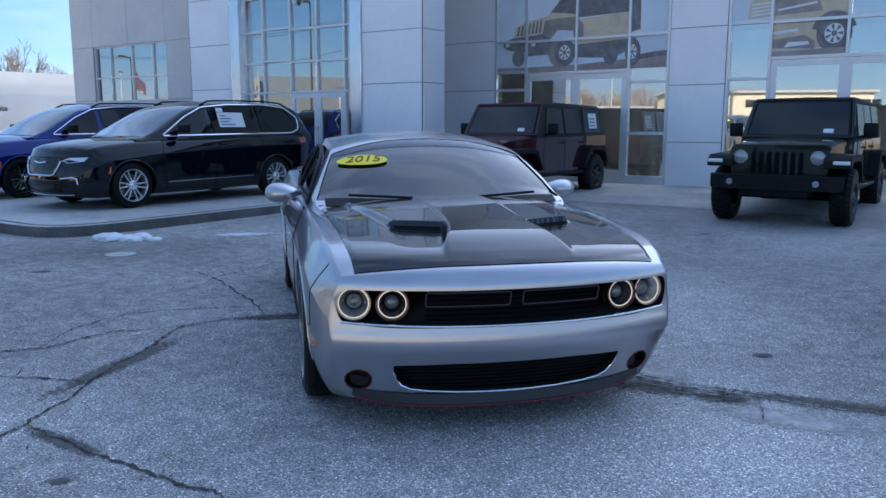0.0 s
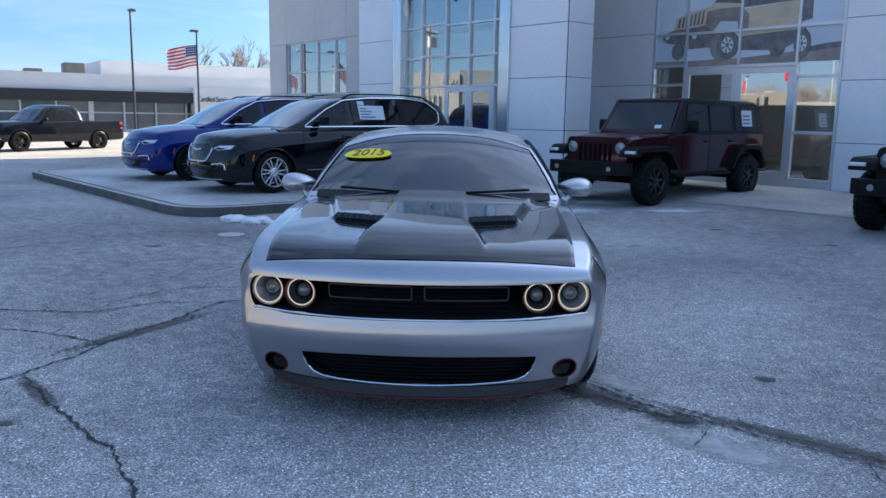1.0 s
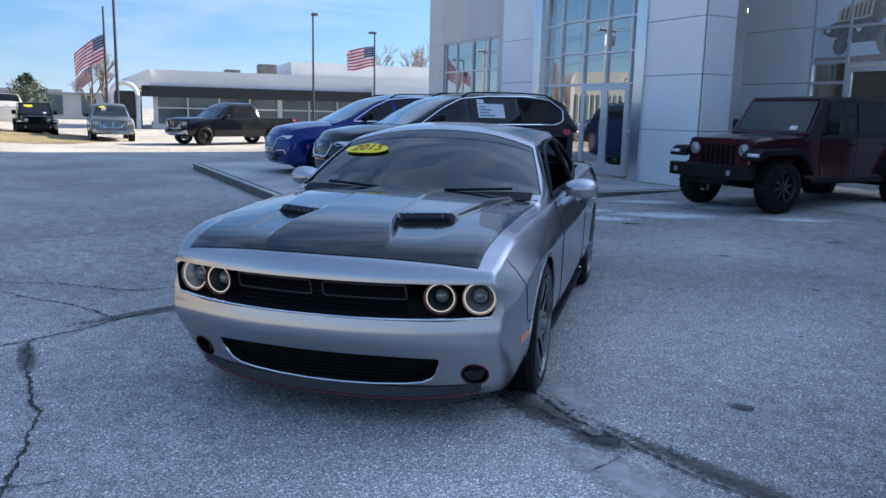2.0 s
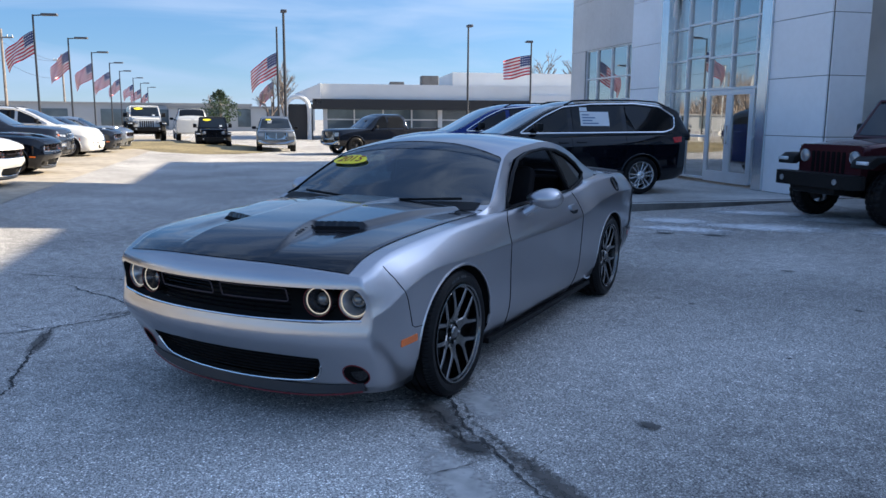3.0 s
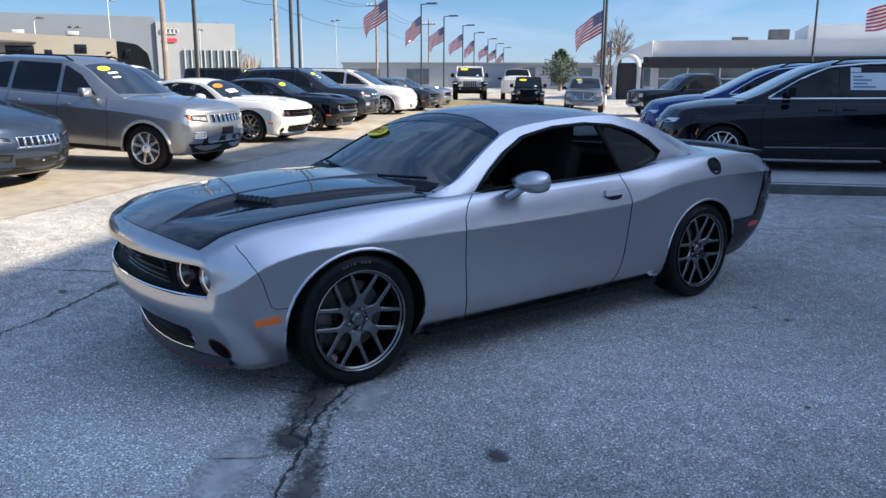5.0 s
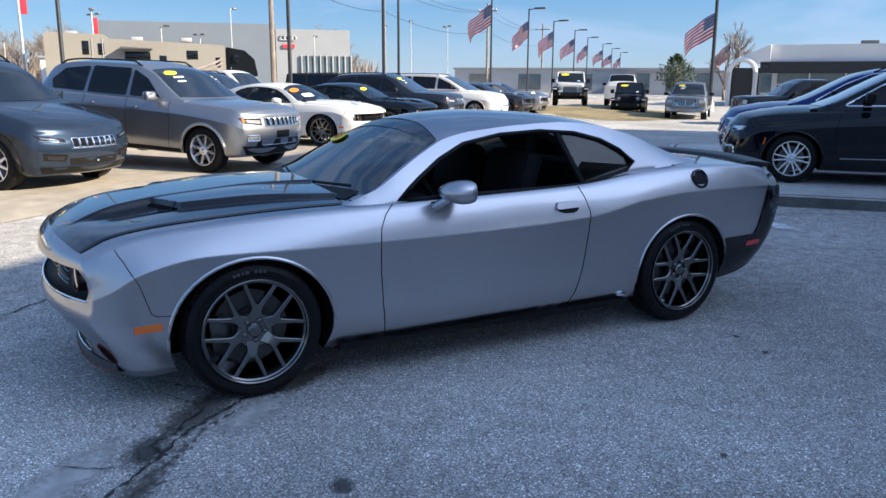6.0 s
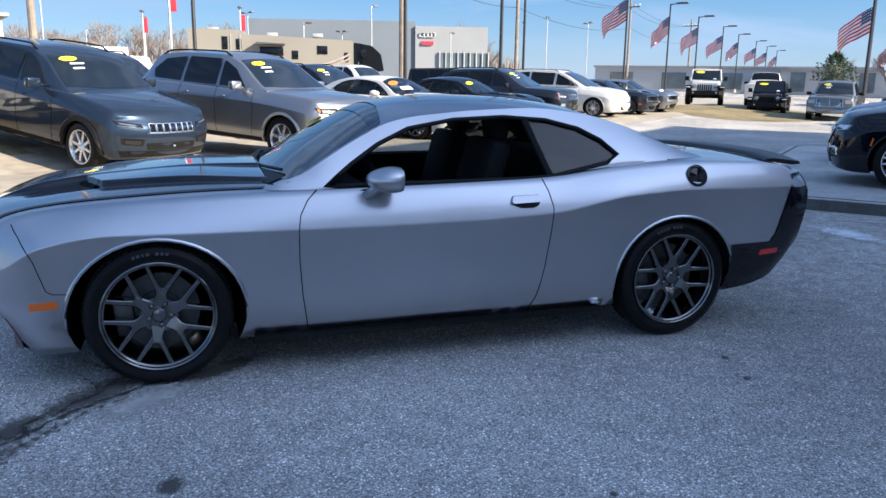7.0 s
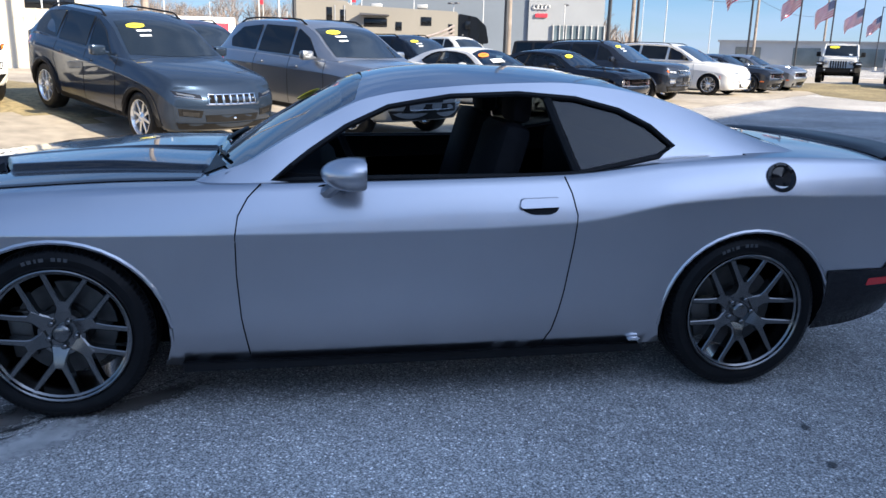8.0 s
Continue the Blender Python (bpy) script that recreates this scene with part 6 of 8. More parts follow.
CHER = dict(SUV, key="cherokee", cache={}, shell=Shell([
    (-0.92, 0.32, 0.66, 0.50, 0.82, 0.66, 0.85, 0.845, 0.77, 0.875),
    (-0.78, 0.28, 0.78, 0.52, 0.90, 0.72, 0.91, 0.930, 0.80, 0.970),
    (-0.40, 0.27, 0.86, 0.54, 0.95, 0.82, 0.955, 1.020, 0.83, 1.075),
    (0.10, 0.27, 0.88, 0.55, 0.96, 0.88, 0.965, 1.080, 0.86, 1.140),
    (0.60, 0.28, 0.90, 0.55, 0.96, 0.92, 0.965, 1.120, 0.88, 1.170),
    (2.00, 0.28, 0.90, 0.55, 0.96, 0.96, 0.965, 1.150, 0.90, 1.180),
    (3.20, 0.30, 0.88, 0.55, 0.955, 0.99, 0.960, 1.180, 0.87, 1.195),
    (3.62, 0.36, 0.82, 0.60, 0.92, 0.99, 0.92, 1.170, 0.83, 1.185),
    (3.80, 0.42, 0.76, 0.65, 0.87, 0.97, 0.88, 1.150, 0.79, 1.160)], face=[(0.3, 0.10), (0.45, 0.02), (0.62, 0.0), (0.74, 0.02), (0.87, 0.09)], bow=0.30, bowr=0.16), cabin=Cabin([(0.45, 1.12, 0.84, 1.14, 0.82), (0.85, 1.12, 0.88, 1.37, 0.76), (1.25, 1.12, 0.90, 1.60, 0.70), (1.75, 1.13, 0.90, 1.72, 0.67), (2.8, 1.16, 0.89, 1.71, 0.65), (3.35, 1.18, 0.87, 1.60, 0.64), (3.62, 1.17, 0.84, 1.40, 0.67), (3.76, 1.16, 0.82, 1.20, 0.74)]))
CHER["front"] = [("grille_slot", [(-0.400 + 0.115 * k, 0.700), (-0.310 + 0.115 * k, 0.700), (-0.308 + 0.115 * k, 0.820), (-0.398 + 0.115 * k, 0.820)], M_WELL, 0.006) for k in range(3, 7)] + \
    [("lamp_surround", [(0.48, 0.755), (0.80, 0.785), (0.85, 0.855), (0.50, 0.815)], M_GLOSSBLACK, 0.005),
     ("headlamp", [(0.56, 0.785), (0.78, 0.808), (0.80, 0.832), (0.60, 0.808)], mat("smoked_lens", (0.10, 0.105, 0.11), 0.12, 0.4, coat=1.0), 0.010),
     ("fog_pod", [(0.50, 0.50), (0.78, 0.52), (0.80, 0.62), (0.48, 0.60)], M_BLACK, 0.007),
     ("fog_mesh", [(0.54, 0.515), (0.74, 0.53), (0.75, 0.585), (0.53, 0.575)], M_DARKTRIM, 0.011),
     ("lower_intake", [(-0.42, 0.44), (0.42, 0.44), (0.45, 0.54), (-0.45, 0.54)], M_BLACK, 0.007),
     ("bumper_cladding", [(-0.74, 0.325), (0.74, 0.325), (0.80, 0.415), (-0.80, 0.415)], M_BLACK, 0.010)]
CHER["bars"] = [("slot_frame", [(-0.403 + 0.115 * k, 0.698), (-0.307 + 0.115 * k, 0.698), (-0.305 + 0.115 * k, 0.822), (-0.401 + 0.115 * k, 0.822), (-0.403 + 0.115 * k, 0.697)], 0.0075, M_CHROME, False) for k in range(7)] + \
    [("lamp_line", [(0.49, 0.757), (0.66, 0.772), (0.82, 0.79)], 0.005, M_SATIN, True), ("grille_rim", [(-0.44, 0.685), (0.42, 0.685)], 0.006, M_SATIN, False), ("tow_hook", [(-0.02, 0.49), (0.02, 0.49)], 0.016, M_CHROME, False)]
CHER["flank"] = SUV["flank"] + [("sill_cladding", [(0.47, 0.295), (2.44, 0.295), (2.44, 0.46), (0.47, 0.44)], M_BLACK)]
CHER["lip"], CHER["lipmat"] = 0.045, M_BLACK
PICK = dict(name="pickup", key="pickup", shell=Shell([
    (-0.95, 0.42, 0.74, 0.65, 0.92, 0.85, 0.94, 1.05, 0.88, 1.10),
    (-0.80, 0.40, 0.84, 0.65, 0.97, 0.90, 0.98, 1.12, 0.90, 1.17),
    (0.0, 0.38, 0.92, 0.65, 1.0, 0.95, 1.005, 1.18, 0.92, 1.22),
    (0.8, 0.38, 0.94, 0.65, 1.0, 0.98, 1.005, 1.19, 0.94, 1.23),
    (2.9, 0.38, 0.94, 0.65, 1.0, 0.98, 1.005, 1.22, 0.96, 1.23),
    (4.6, 0.42, 0.94, 0.65, 1.0, 0.98, 1.0, 1.24, 0.96, 1.24),
    (4.85, 0.46, 0.92, 0.65, 0.98, 0.98, 0.985, 1.24, 0.95, 1.24)], face=[(0.4, 0.06), (0.6, 0.0), (1.1, 0.03)], bow=0.16, bowr=0.04),
    cabin=Cabin([(0.55, 1.18, 0.86, 1.20, 0.84), (0.9, 1.18, 0.92, 1.46, 0.78), (1.25, 1.18, 0.94, 1.74, 0.72), (1.7, 1.19, 0.94, 1.88, 0.70), (2.5, 1.20, 0.94, 1.88, 0.70), (2.78, 1.21, 0.92, 1.72, 0.74), (2.9, 1.21, 0.92, 1.3, 0.8)]),
    arch=((0.0, 0.41, 0.48, 0.47), (3.57, 0.41, 0.48, 0.47)),
    windows=[[(0.98, 1.24), (1.30, 1.60), (1.56, 1.76), (1.72, 1.77), (1.72, 1.24)], [(1.80, 1.24), (1.80, 1.77), (2.45, 1.76), (2.62, 1.60), (2.62, 1.24)]],
    screen=(0.60, 1.32, 0.80, 0.66), back=(2.6, 2.86, 0.66, 0.74),
    front=[("grille", [(-0.52, 0.72), (0.52, 0.72), (0.50, 1.02), (-0.50, 1.02)], M_DARKTRIM, 0.010), ("grille_trim", [(-0.57, 0.70), (0.57, 0.70), (0.54, 1.05), (-0.54, 1.05)], M_SATIN, 0.004),
           ("grille_bar", [(-0.52, 0.855), (0.52, 0.855), (0.52, 0.885), (-0.52, 0.885)], M_SATIN, 0.016), ("grille_bar", [(-0.02, 0.72), (0.02, 0.72), (0.02, 1.02), (-0.021, 1.02)], M_SATIN, 0.016),
           ("headlamp", [(0.62, 0.85), (0.88, 0.86), (0.90, 1.02), (0.62, 1.02)], M_LENS, 0.008), ("front_bumper", [(-0.90, 0.48), (0.90, 0.48), (0.92, 0.66), (-0.92, 0.66)], M_SATIN, 0.05)],
    flank=[("tail_lamp", [(4.66, 0.90), (4.82, 0.90), (4.82, 1.18), (4.66, 1.18)], M_RED)],
    cuts=[[(0.80, 1.18), (0.76, 0.8), (0.78, 0.42)], [(1.76, 1.2), (1.76, 0.45)], [(2.75, 1.2), (2.78, 0.45)]],
    mirror=(0.98, 1.02, 1.2), mirrormat=M_BLACK, handles=[(1.50, 1.05), (2.45, 1.06)], wheel=(0.41, 0.28, 0.27, 5, "twin"), track=0.86)


JEEP = {}


def jeep(m, color, label, group="", fender=M_BLACK, sheet=False, rim=M_RIMBLACK, top=None, tag=False):
    """A square four-door off-roader with round lamps, a seven-slot grille and separate wings."""
    car = empty("off_roader", m, label, "car", group)

    def add(name, key, make, mm, parent=car, angle=35):
        if key not in JEEP:
            bm = bmesh.new()
            make(bm)
            JEEP[key] = finish(bm, name, mm, angle)
        return link_mesh(name, JEEP[key], parent, (mm,))

    def tub(bm):
        prism(bm, rounded([(0.58, 0.52), (0.58, 1.16), (3.67, 1.20), (3.70, 1.15), (3.70, 0.58), (3.4, 0.52)], 0.05), "x", -0.80, 0.80)
        bmesh.ops.bevel(bm, geom=[e for e in bm.edges if abs(e.verts[0].co.x - e.verts[1].co.x) < 1e-5], offset=0.025, segments=2, affect="EDGES")

    def hood(bm):
        pts = [(-0.36, 0.78, 1.10, 0.60), (-0.30, 0.78, 1.14, 0.62), (0.1, 0.78, 1.19, 0.67), (0.60, 0.78, 1.22, 0.74)]
        g = []
        for y, zl, zt, w in pts:
            g.append([bm.verts.new((x, y, z)) for x, z in ((-w, zl), (-w, zt - 0.05), (-w + 0.05, zt - 0.01), (-0.3, zt), (0, zt + 0.012), (0.3, zt), (w - 0.05, zt - 0.01), (w, zt - 0.05), (w, zl))])
        for a, b in zip(g, g[1:]):
            for k in range(8):
                bm.faces.new((a[k], a[k + 1], b[k + 1], b[k]))
        bm.faces.new(g[0])

    def grille(bm):
        prism(bm, rounded([(-0.64, 0.74), (-0.62, 0.66), (0.62, 0.66), (0.64, 0.74), (0.66, 1.08), (0.60, 1.13), (-0.60, 1.13), (-0.66, 1.08)], 0.05), "y", -0.46, -0.34)
        bmesh.ops.bevel(bm, geom=[e for e in bm.edges if abs(e.verts[0].co.y + 0.46) < 1e-4 and abs(e.verts[1].co.y + 0.46) < 1e-4], offset=0.02, segments=2, affect="EDGES")
    add("body", "tub", tub, color)
    add("hood", "hood", hood, color)
    add("grille", "grille", grille, color)
    for k in range(7):
        add("grille_slot", f"slot{k}", lambda bm: prism(bm, rounded([(-0.335 + 0.105 * k - 0.03 + 0.0, 0.72), (-0.335 + 0.105 * k + 0.03, 0.72), (-0.335 + 0.105 * k + 0.03, 1.03), (-0.335 + 0.105 * k - 0.03, 1.03)], 0.025), "y", -0.468, -0.44), M_WELL)
    for s in (-1, 1):
        def lamp(bm):
            lathe_x(bm, [(0.0, 0.098), (0.025, 0.096), (0.03, 0.085), (0.02, 0.08), (0.03, 0.05), (0.034, 0.001)], 24)
            bmesh.ops.transform(bm, matrix=Matrix.Translation((s * 0.51, -0.455, 0.955)) @ Matrix.Rotation(radians(-90), 4, "Z"), verts=bm.verts)
        add("headlamp", f"lamp{s}", lamp, M_LENS)

        def wing(bm):
            out = [(-0.62, 0.82), (-0.60, 0.92), (-0.50, 0.985), (0.30, 1.0), (0.44, 0.96), (0.66, 0.60), (0.60, 0.58), (0.40, 0.86), (0.26, 0.925), (-0.42, 0.915), (-0.50, 0.86), (-0.52, 0.82)]
            prism(bm, out, "x", s * 0.60, s * 0.945)
            bmesh.ops.bevel(bm, geom=bm.edges[:], offset=0.012, segments=1, affect="EDGES")
        add("front_wing", f"wing{s}", wing, fender)

        def wing2(bm):
            out = [(2.38, 0.58), (2.62, 0.95), (2.74, 1.0), (3.30, 1.0), (3.44, 0.93), (3.56, 0.66), (3.50, 0.64), (3.38, 0.86), (3.27, 0.925), (2.78, 0.925), (2.68, 0.87), (2.45, 0.56)]
            prism(bm, out, "x", s * 0.72, s * 0.945)
            bmesh.ops.bevel(bm, geom=bm.edges[:], offset=0.012, segments=1, affect="EDGES")
        add("rear_wing", f"wing2{s}", wing2, fender)
        add("wing_lamp", f"drl{s}", lambda bm: box(bm, s * 0.72, s * 0.93, -0.632, -0.59, 0.872, 0.925, 0.012), M_DRL)
        add("side_step", f"step{s}", lambda bm: box(bm, s * 0.76, s * 0.90, 0.62, 2.42, 0.46, 0.52, 0.02), M_BLACK)
        for i, (ya, yb) in enumerate(((0.98, 1.72), (1.80, 2.52), (2.66, 3.45))):
            add("side_window", f"jw{s}{i}", lambda bm: prism(bm, rounded([(ya + (0.14 if i == 0 else 0), 1.72), (yb, 1.72), (yb, 1.245), (ya, 1.245)][::-1], 0.04), "x", lambda p: s * (0.80 - 0.16 * (p[1] - 1.2) + 0.004), lambda p: s * (0.78 - 0.16 * (p[1] - 1.2))), M_TINT)
        for y, d in ((0.90, 0.05), (1.76, 0.0), (2.62, -0.18)):
            add("door_line", f"jl{s}{y}", lambda bm: tube(bm, [(s * 0.801, y, 1.16), (s * 0.801, y, 0.75), (s * 0.801, y + d, 0.55)], 0.005, 4), M_WELL)
        for hy in (1.56, 2.42):
            add("door_handle", f"jh{s}{hy}", lambda bm: box(bm, s * 0.80, s * 0.835, hy, hy + 0.15, 1.05, 1.08, 0.008), M_BLACK)
        add("mirror", f"jm{s}", lambda bm: (box(bm, s * 0.86, s * 1.06, 0.90, 0.98, 1.22, 1.44, 0.03), tube(bm, [(s * 0.78, 0.93, 1.22), (s * 0.92, 0.94, 1.25)], 0.025, 6)), M_BLACK)

        def wiper(bm):
            tube(bm, [(s * 0.15 - 0.30, 0.66, 1.235), (s * 0.15 + 0.25, 0.675, 1.26)], 0.009, 5)
        add("wiper", f"jwp{s}", wiper, M_BLACK)

    def cab(bm):
        rows = [(0.62, 1.20, 0.78), (0.66, 1.24, 0.775), (0.99, 1.76, 0.70), (1.06, 1.81, 0.69), (1.5, 1.83, 0.69), (3.52, 1.80, 0.69), (3.62, 1.76, 0.69), (3.69, 1.20, 0.77)]
        g = []
        for y, z, w in rows:
            g.append([bm.verts.new(p) for p in ((-0.80, y, 1.16), (-w, y, z - 0.04 if z > 1.3 else z), (-w + 0.05, y, z), (0, y, z + 0.012), (w - 0.05, y, z), (w, y, z - 0.04 if z > 1.3 else z), (0.80, y, 1.16))])
        for a, b in zip(g, g[1:]):
            for k in range(6):
                bm.faces.new((a[k], a[k + 1], b[k + 1], b[k]))
        bm.faces.new(g[0])
        bm.faces.new(g[-1][::-1])
    add("roof", "cab", cab, top or mat("soft_top", (0.02, 0.02, 0.022), 0.75, vary=0.2, scale=8), angle=25)

    def pillars(bm):
        for s in (-1, 1):
            tube(bm, [(s * 0.765, 0.635, 1.21), (s * 0.692, 1.005, 1.775)], 0.035, 6)
        tube(bm, [(-0.69, 1.01, 1.785), (0.69, 1.01, 1.785)], 0.03, 6)
        tube(bm, [(-0.76, 0.63, 1.225), (0.76, 0.63, 1.225)], 0.03, 6)
    add("windscreen_frame", "pillars", pillars, color)
    add("windscreen", "screen", lambda bm: prism(bm, [(-0.70, 1.26), (0.70, 1.26), (0.645, 1.74), (-0.645, 1.74)], "y", lambda p: 0.62 + 0.63 * (p[1] - 1.2) - 0.012, lambda p: 0.62 + 0.63 * (p[1] - 1.2) + 0.02), M_WSCREEN)

    def bumper(bm):
        prism(bm, rounded([(-0.88, -0.66), (-0.70, -0.82), (0.70, -0.82), (0.88, -0.66), (0.86, -0.55), (-0.86, -0.55)], 0.04), "z", 0.52, 0.72)
        bmesh.ops.bevel(bm, geom=bm.edges[:], offset=0.015, segments=1, affect="EDGES")
        box(bm, -0.45, 0.45, -0.72, -0.5, 0.42, 0.53, 0.02)
        for s in (-1, 1):
            box(bm, s * 0.32, s * 0.42, -0.80, -0.40, 0.55, 0.68, 0.01)
    add("front_bumper", "bumper", bumper, M_BLACK)
    for s in (-1, 1):
        def fog(bm):
            lathe_x(bm, [(0.0, 0.045), (0.012, 0.042), (0.014, 0.001)], 16)
            bmesh.ops.transform(bm, matrix=Matrix.Translation((s * 0.56, -0.818, 0.62)) @ Matrix.Rotation(radians(-90), 4, "Z"), verts=bm.verts)
        add("fog_lamp", f"fog{s}", fog, M_LENS)
    add("rear_bumper", "rbump", lambda bm: box(bm, -0.85, 0.85, 3.66, 3.82, 0.52, 0.68, 0.03), M_BLACK)
    add("underbody", "under", lambda bm: (box(bm, -0.45, 0.45, -0.4, 3.6, 0.40, 0.53), tube(bm, [(-0.7, 0, 0.40), (0.7, 0, 0.40)], 0.06, 8), tube(bm, [(-0.7, 3.008, 0.40), (0.7, 3.008, 0.40)], 0.06, 8), box(bm, -0.58, 0.58, -0.33, 0.62, 0.5, 0.80)), M_WELL)
    if sheet:
        add("price_sheet", "jsheet", lambda bm: prism(bm, [(2.90, 1.34), (3.27, 1.34), (3.27, 1.64), (2.90, 1.64)], "x", lambda p: 0.80 - 0.16 * (p[1] - 1.2) + 0.008, lambda p: 0.80 - 0.16 * (p[1] - 1.2) + 0.005), M_PAPER)
        add("price_print", "jprint", lambda bm: [prism(bm, [(2.94, z), (3.19, z), (3.19, z + 0.03), (2.94, z + 0.03)], "x", 0.80 - 0.16 * (z - 1.2) + 0.012, 0.80 - 0.16 * (z - 1.2) + 0.007) for z in (1.38, 1.45, 1.52)], M_PRINT)
    add("screen_tag", "jtag", lambda bm: prism(bm, [(0.36, 1.29), (0.50, 1.29), (0.50, 1.35), (0.36, 1.35)], "y", lambda p: 0.62 + 0.63 * (p[1] - 1.2) - 0.016, lambda p: 0.62 + 0.63 * (p[1] - 1.2) - 0.012), M_PAPER)
    if tag:
        add("price_sticker", "jst", lambda bm: prism(bm, oval_sticker(-0.30, 1.66, 0.22, 0.055), "y", lambda p: 0.62 + 0.63 * (p[1] - 1.2) - 0.02, lambda p: 0.62 + 0.63 * (p[1] - 1.2) - 0.015), M_YELLOW)
    wm = wheel_meshes("jeep", 0.405, 0.27, 0.225, 8, "plain", tread=26)
    for y in (0.0, 3.008):
        for s in (-1, 1):
            add_wheel(car, wm, Matrix.Translation((s * 0.80, y, 0.405)) @ (Matrix.Rotation(math.pi, 4, "Z") if s < 0 else Matrix()), rim, y + s)
    return car


def at(s, b, z=None, turn=0.0):
    """A pose in the dealership's axes, nose away from the building; on the ground unless z is given."""
    w = BF @ Vector((s, b, 0))
    return Matrix.Translation((w.x, w.y, ground_z(w.x, w.y) if z is None else z)) @ BF.to_3x3().to_4x4() @ Matrix.Rotation(radians(turn), 4, "Z")


def facing(x, y, theta, z=None):
    """A pose with the nose towards theta degrees."""
    return pose(x, y, ground_z(x, y) + 0.006 if z is None else z, 0, 0, theta + 90)


M_VANBLACK = paint("black_paint", (0.003, 0.004, 0.008), 0.0, 0.25)
M_BLUE = paint("deep_blue_paint", (0.003, 0.020, 0.17), 0.3, 0.25)
M_MAROON = paint("dark_maroon_paint", (0.055, 0.016, 0.022), 0.2, 0.3)
M_JEEPDARK = paint("dark_green_grey_paint", (0.02, 0.022, 0.018), 0.3, 0.3)
M_SLATE = paint("slate_blue_paint", (0.020, 0.031, 0.054), 0.4, 0.3)
M_GCSILVER = paint("billet_silver_paint", (0.27, 0.285, 0.315), 0.8, 0.34)
M_WHITE = paint("white_paint", (0.62, 0.62, 0.61), 0.0, 0.3)
M_NAVY = paint("dark_navy_paint", (0.02, 0.024, 0.035), 0.4, 0.3)
M_PURPLE = paint("dark_plum_paint", (0.04, 0.025, 0.045), 0.4, 0.3)
M_GREY = paint("mid_grey_paint", (0.16, 0.17, 0.18), 0.6, 0.3)

vehicle(VAN, at(-9.86, 3.82, 0.15), M_VANBLACK, "gloss black minivan with chrome window trim on the pavement", "car", "minivans by the entrance", window_sheet=True)
vehicle(VAN, at(-13.05, 3.70, 0.146), M_BLUE, "deep blue minivan with dark wheels on the pavement", "car", "minivans by the entrance", rim=M_RIMDARK)
jeep(at(-5.2, 8.45), M_MAROON, "dark maroon four-door off-roader with black top", "off-roaders by the showroom", sheet=True)
jeep(at(-0.05, 8.55), M_JEEPDARK, "dark grey-green four-door off-roader with black top", "off-roaders by the showroom")

ROWG = "cars for sale in the sunny row"
vehicle(CHER, facing(-7.98, -0.80, 41.8) @ Matrix.Rotation(radians(6.4), 4, "X") @ Matrix.Scale(0.965, 4), M_SLATE, "slate blue crossover with chrome slotted grille and yellow sticker", "car", ROWG, sticker=1)
vehicle(SUV, facing(-9.05, 2.19, 40) @ Matrix.Rotation(radians(2.5), 4, "X"), M_GCSILVER, "silver suv with chrome seven-slot grille and yellow sticker", "car", ROWG, sticker=1)
vehicle(SUV, at(-20.8, -6.3, turn=180), M_NAVY, "dark navy suv in the row of cars for sale", "car", ROWG, sticker=1)
vehicle(VAN, facing(-22.85, 15.05, 41), M_WHITE, "white minivan in the row of cars for sale", "car", ROWG)
vehicle(SUV, facing(-9.35, -4.95, 40, 0.50), M_WHITE, "white suv at the near end of the row", "car", ROWG)
vehicle(SUV, facing(-14.2, -1.0, 38) @ Matrix.Scale(1.10, 4), M_PURPLE, "dark plum suv behind the first row", "car", "second row of cars", sticker=1)
vehicle(SUV, at(-3.0, -13.4, 0.58, turn=180), M_NAVY, "dark navy suv behind the first row", "car", "second row of cars")
jeep(at(-28.5, -12.5, turn=180), M_GREY, "grey off-roader behind the white minivan", "second row of cars", tag=True)
jeep(at(-32.5, -12.5, turn=180), M_JEEPDARK, "dark off-roader behind the white minivan", "second row of cars", tag=True)
jeep(facing(-26.3, 25.4, -43, -0.05) @ Matrix.Scale(0.90, 4), M_VANBLACK, "black off-roader parked at the far edge", "cars at the far edge", tag=True)
jeep(facing(-30.6, 24.97, -36, 0.34), M_WHITE, "white lifted off-roader on the grass bank", "cars at the far edge", tag=True, top=M_WHITE)
vehicle(PICK, facing(-22.0, 25.1, -48, -0.05) @ Matrix.Scale(0.90, 4), M_GREY, "grey pickup with chrome grille at the far edge", "pickup", "cars at the far edge", sticker=1)
vehicle(PICK, facing(-17.6, 24.6, -117, 0.0) @ Matrix.Scale(0.94, 4), M_VANBLACK, "black pickup with dark wheels parked crosswise", "pickup", "cars at the far edge", rim=M_RIMBLACK)
vehicle(PICK, facing(-36.0, 33.0, 140, 0.2), M_WHITE, "white pickup beyond the grass bank", "pickup", "cars at the far edge")


def coupe_copy(m, color, label, group, category="car"):
    """A plain sister of the silver coupe, without decal and scoops."""
    c = copy_thing(hero, m)
    tagged(c, label, category, group)
    drop = [o for o in c.children_recursive if o.name.split(".")[0] in ("scoop_opening", "splitter_edge", "fog_ring", "halo_ring", "digits", "price_sticker", "rear_bumper_cover")]
    for o in drop:
        bpy.data.objects.remove(o)
    for o in c.children_recursive:
        for slot in o.material_slots:
            if slot.material in (M_SILVER, M_VINYL):
                slot.link = "OBJECT"
                slot.material = color
    for o in c.children:
        if o.name.split(".")[0] == "hood_decal":
            o.name = "hood"
            tagged(o, "")
    return c


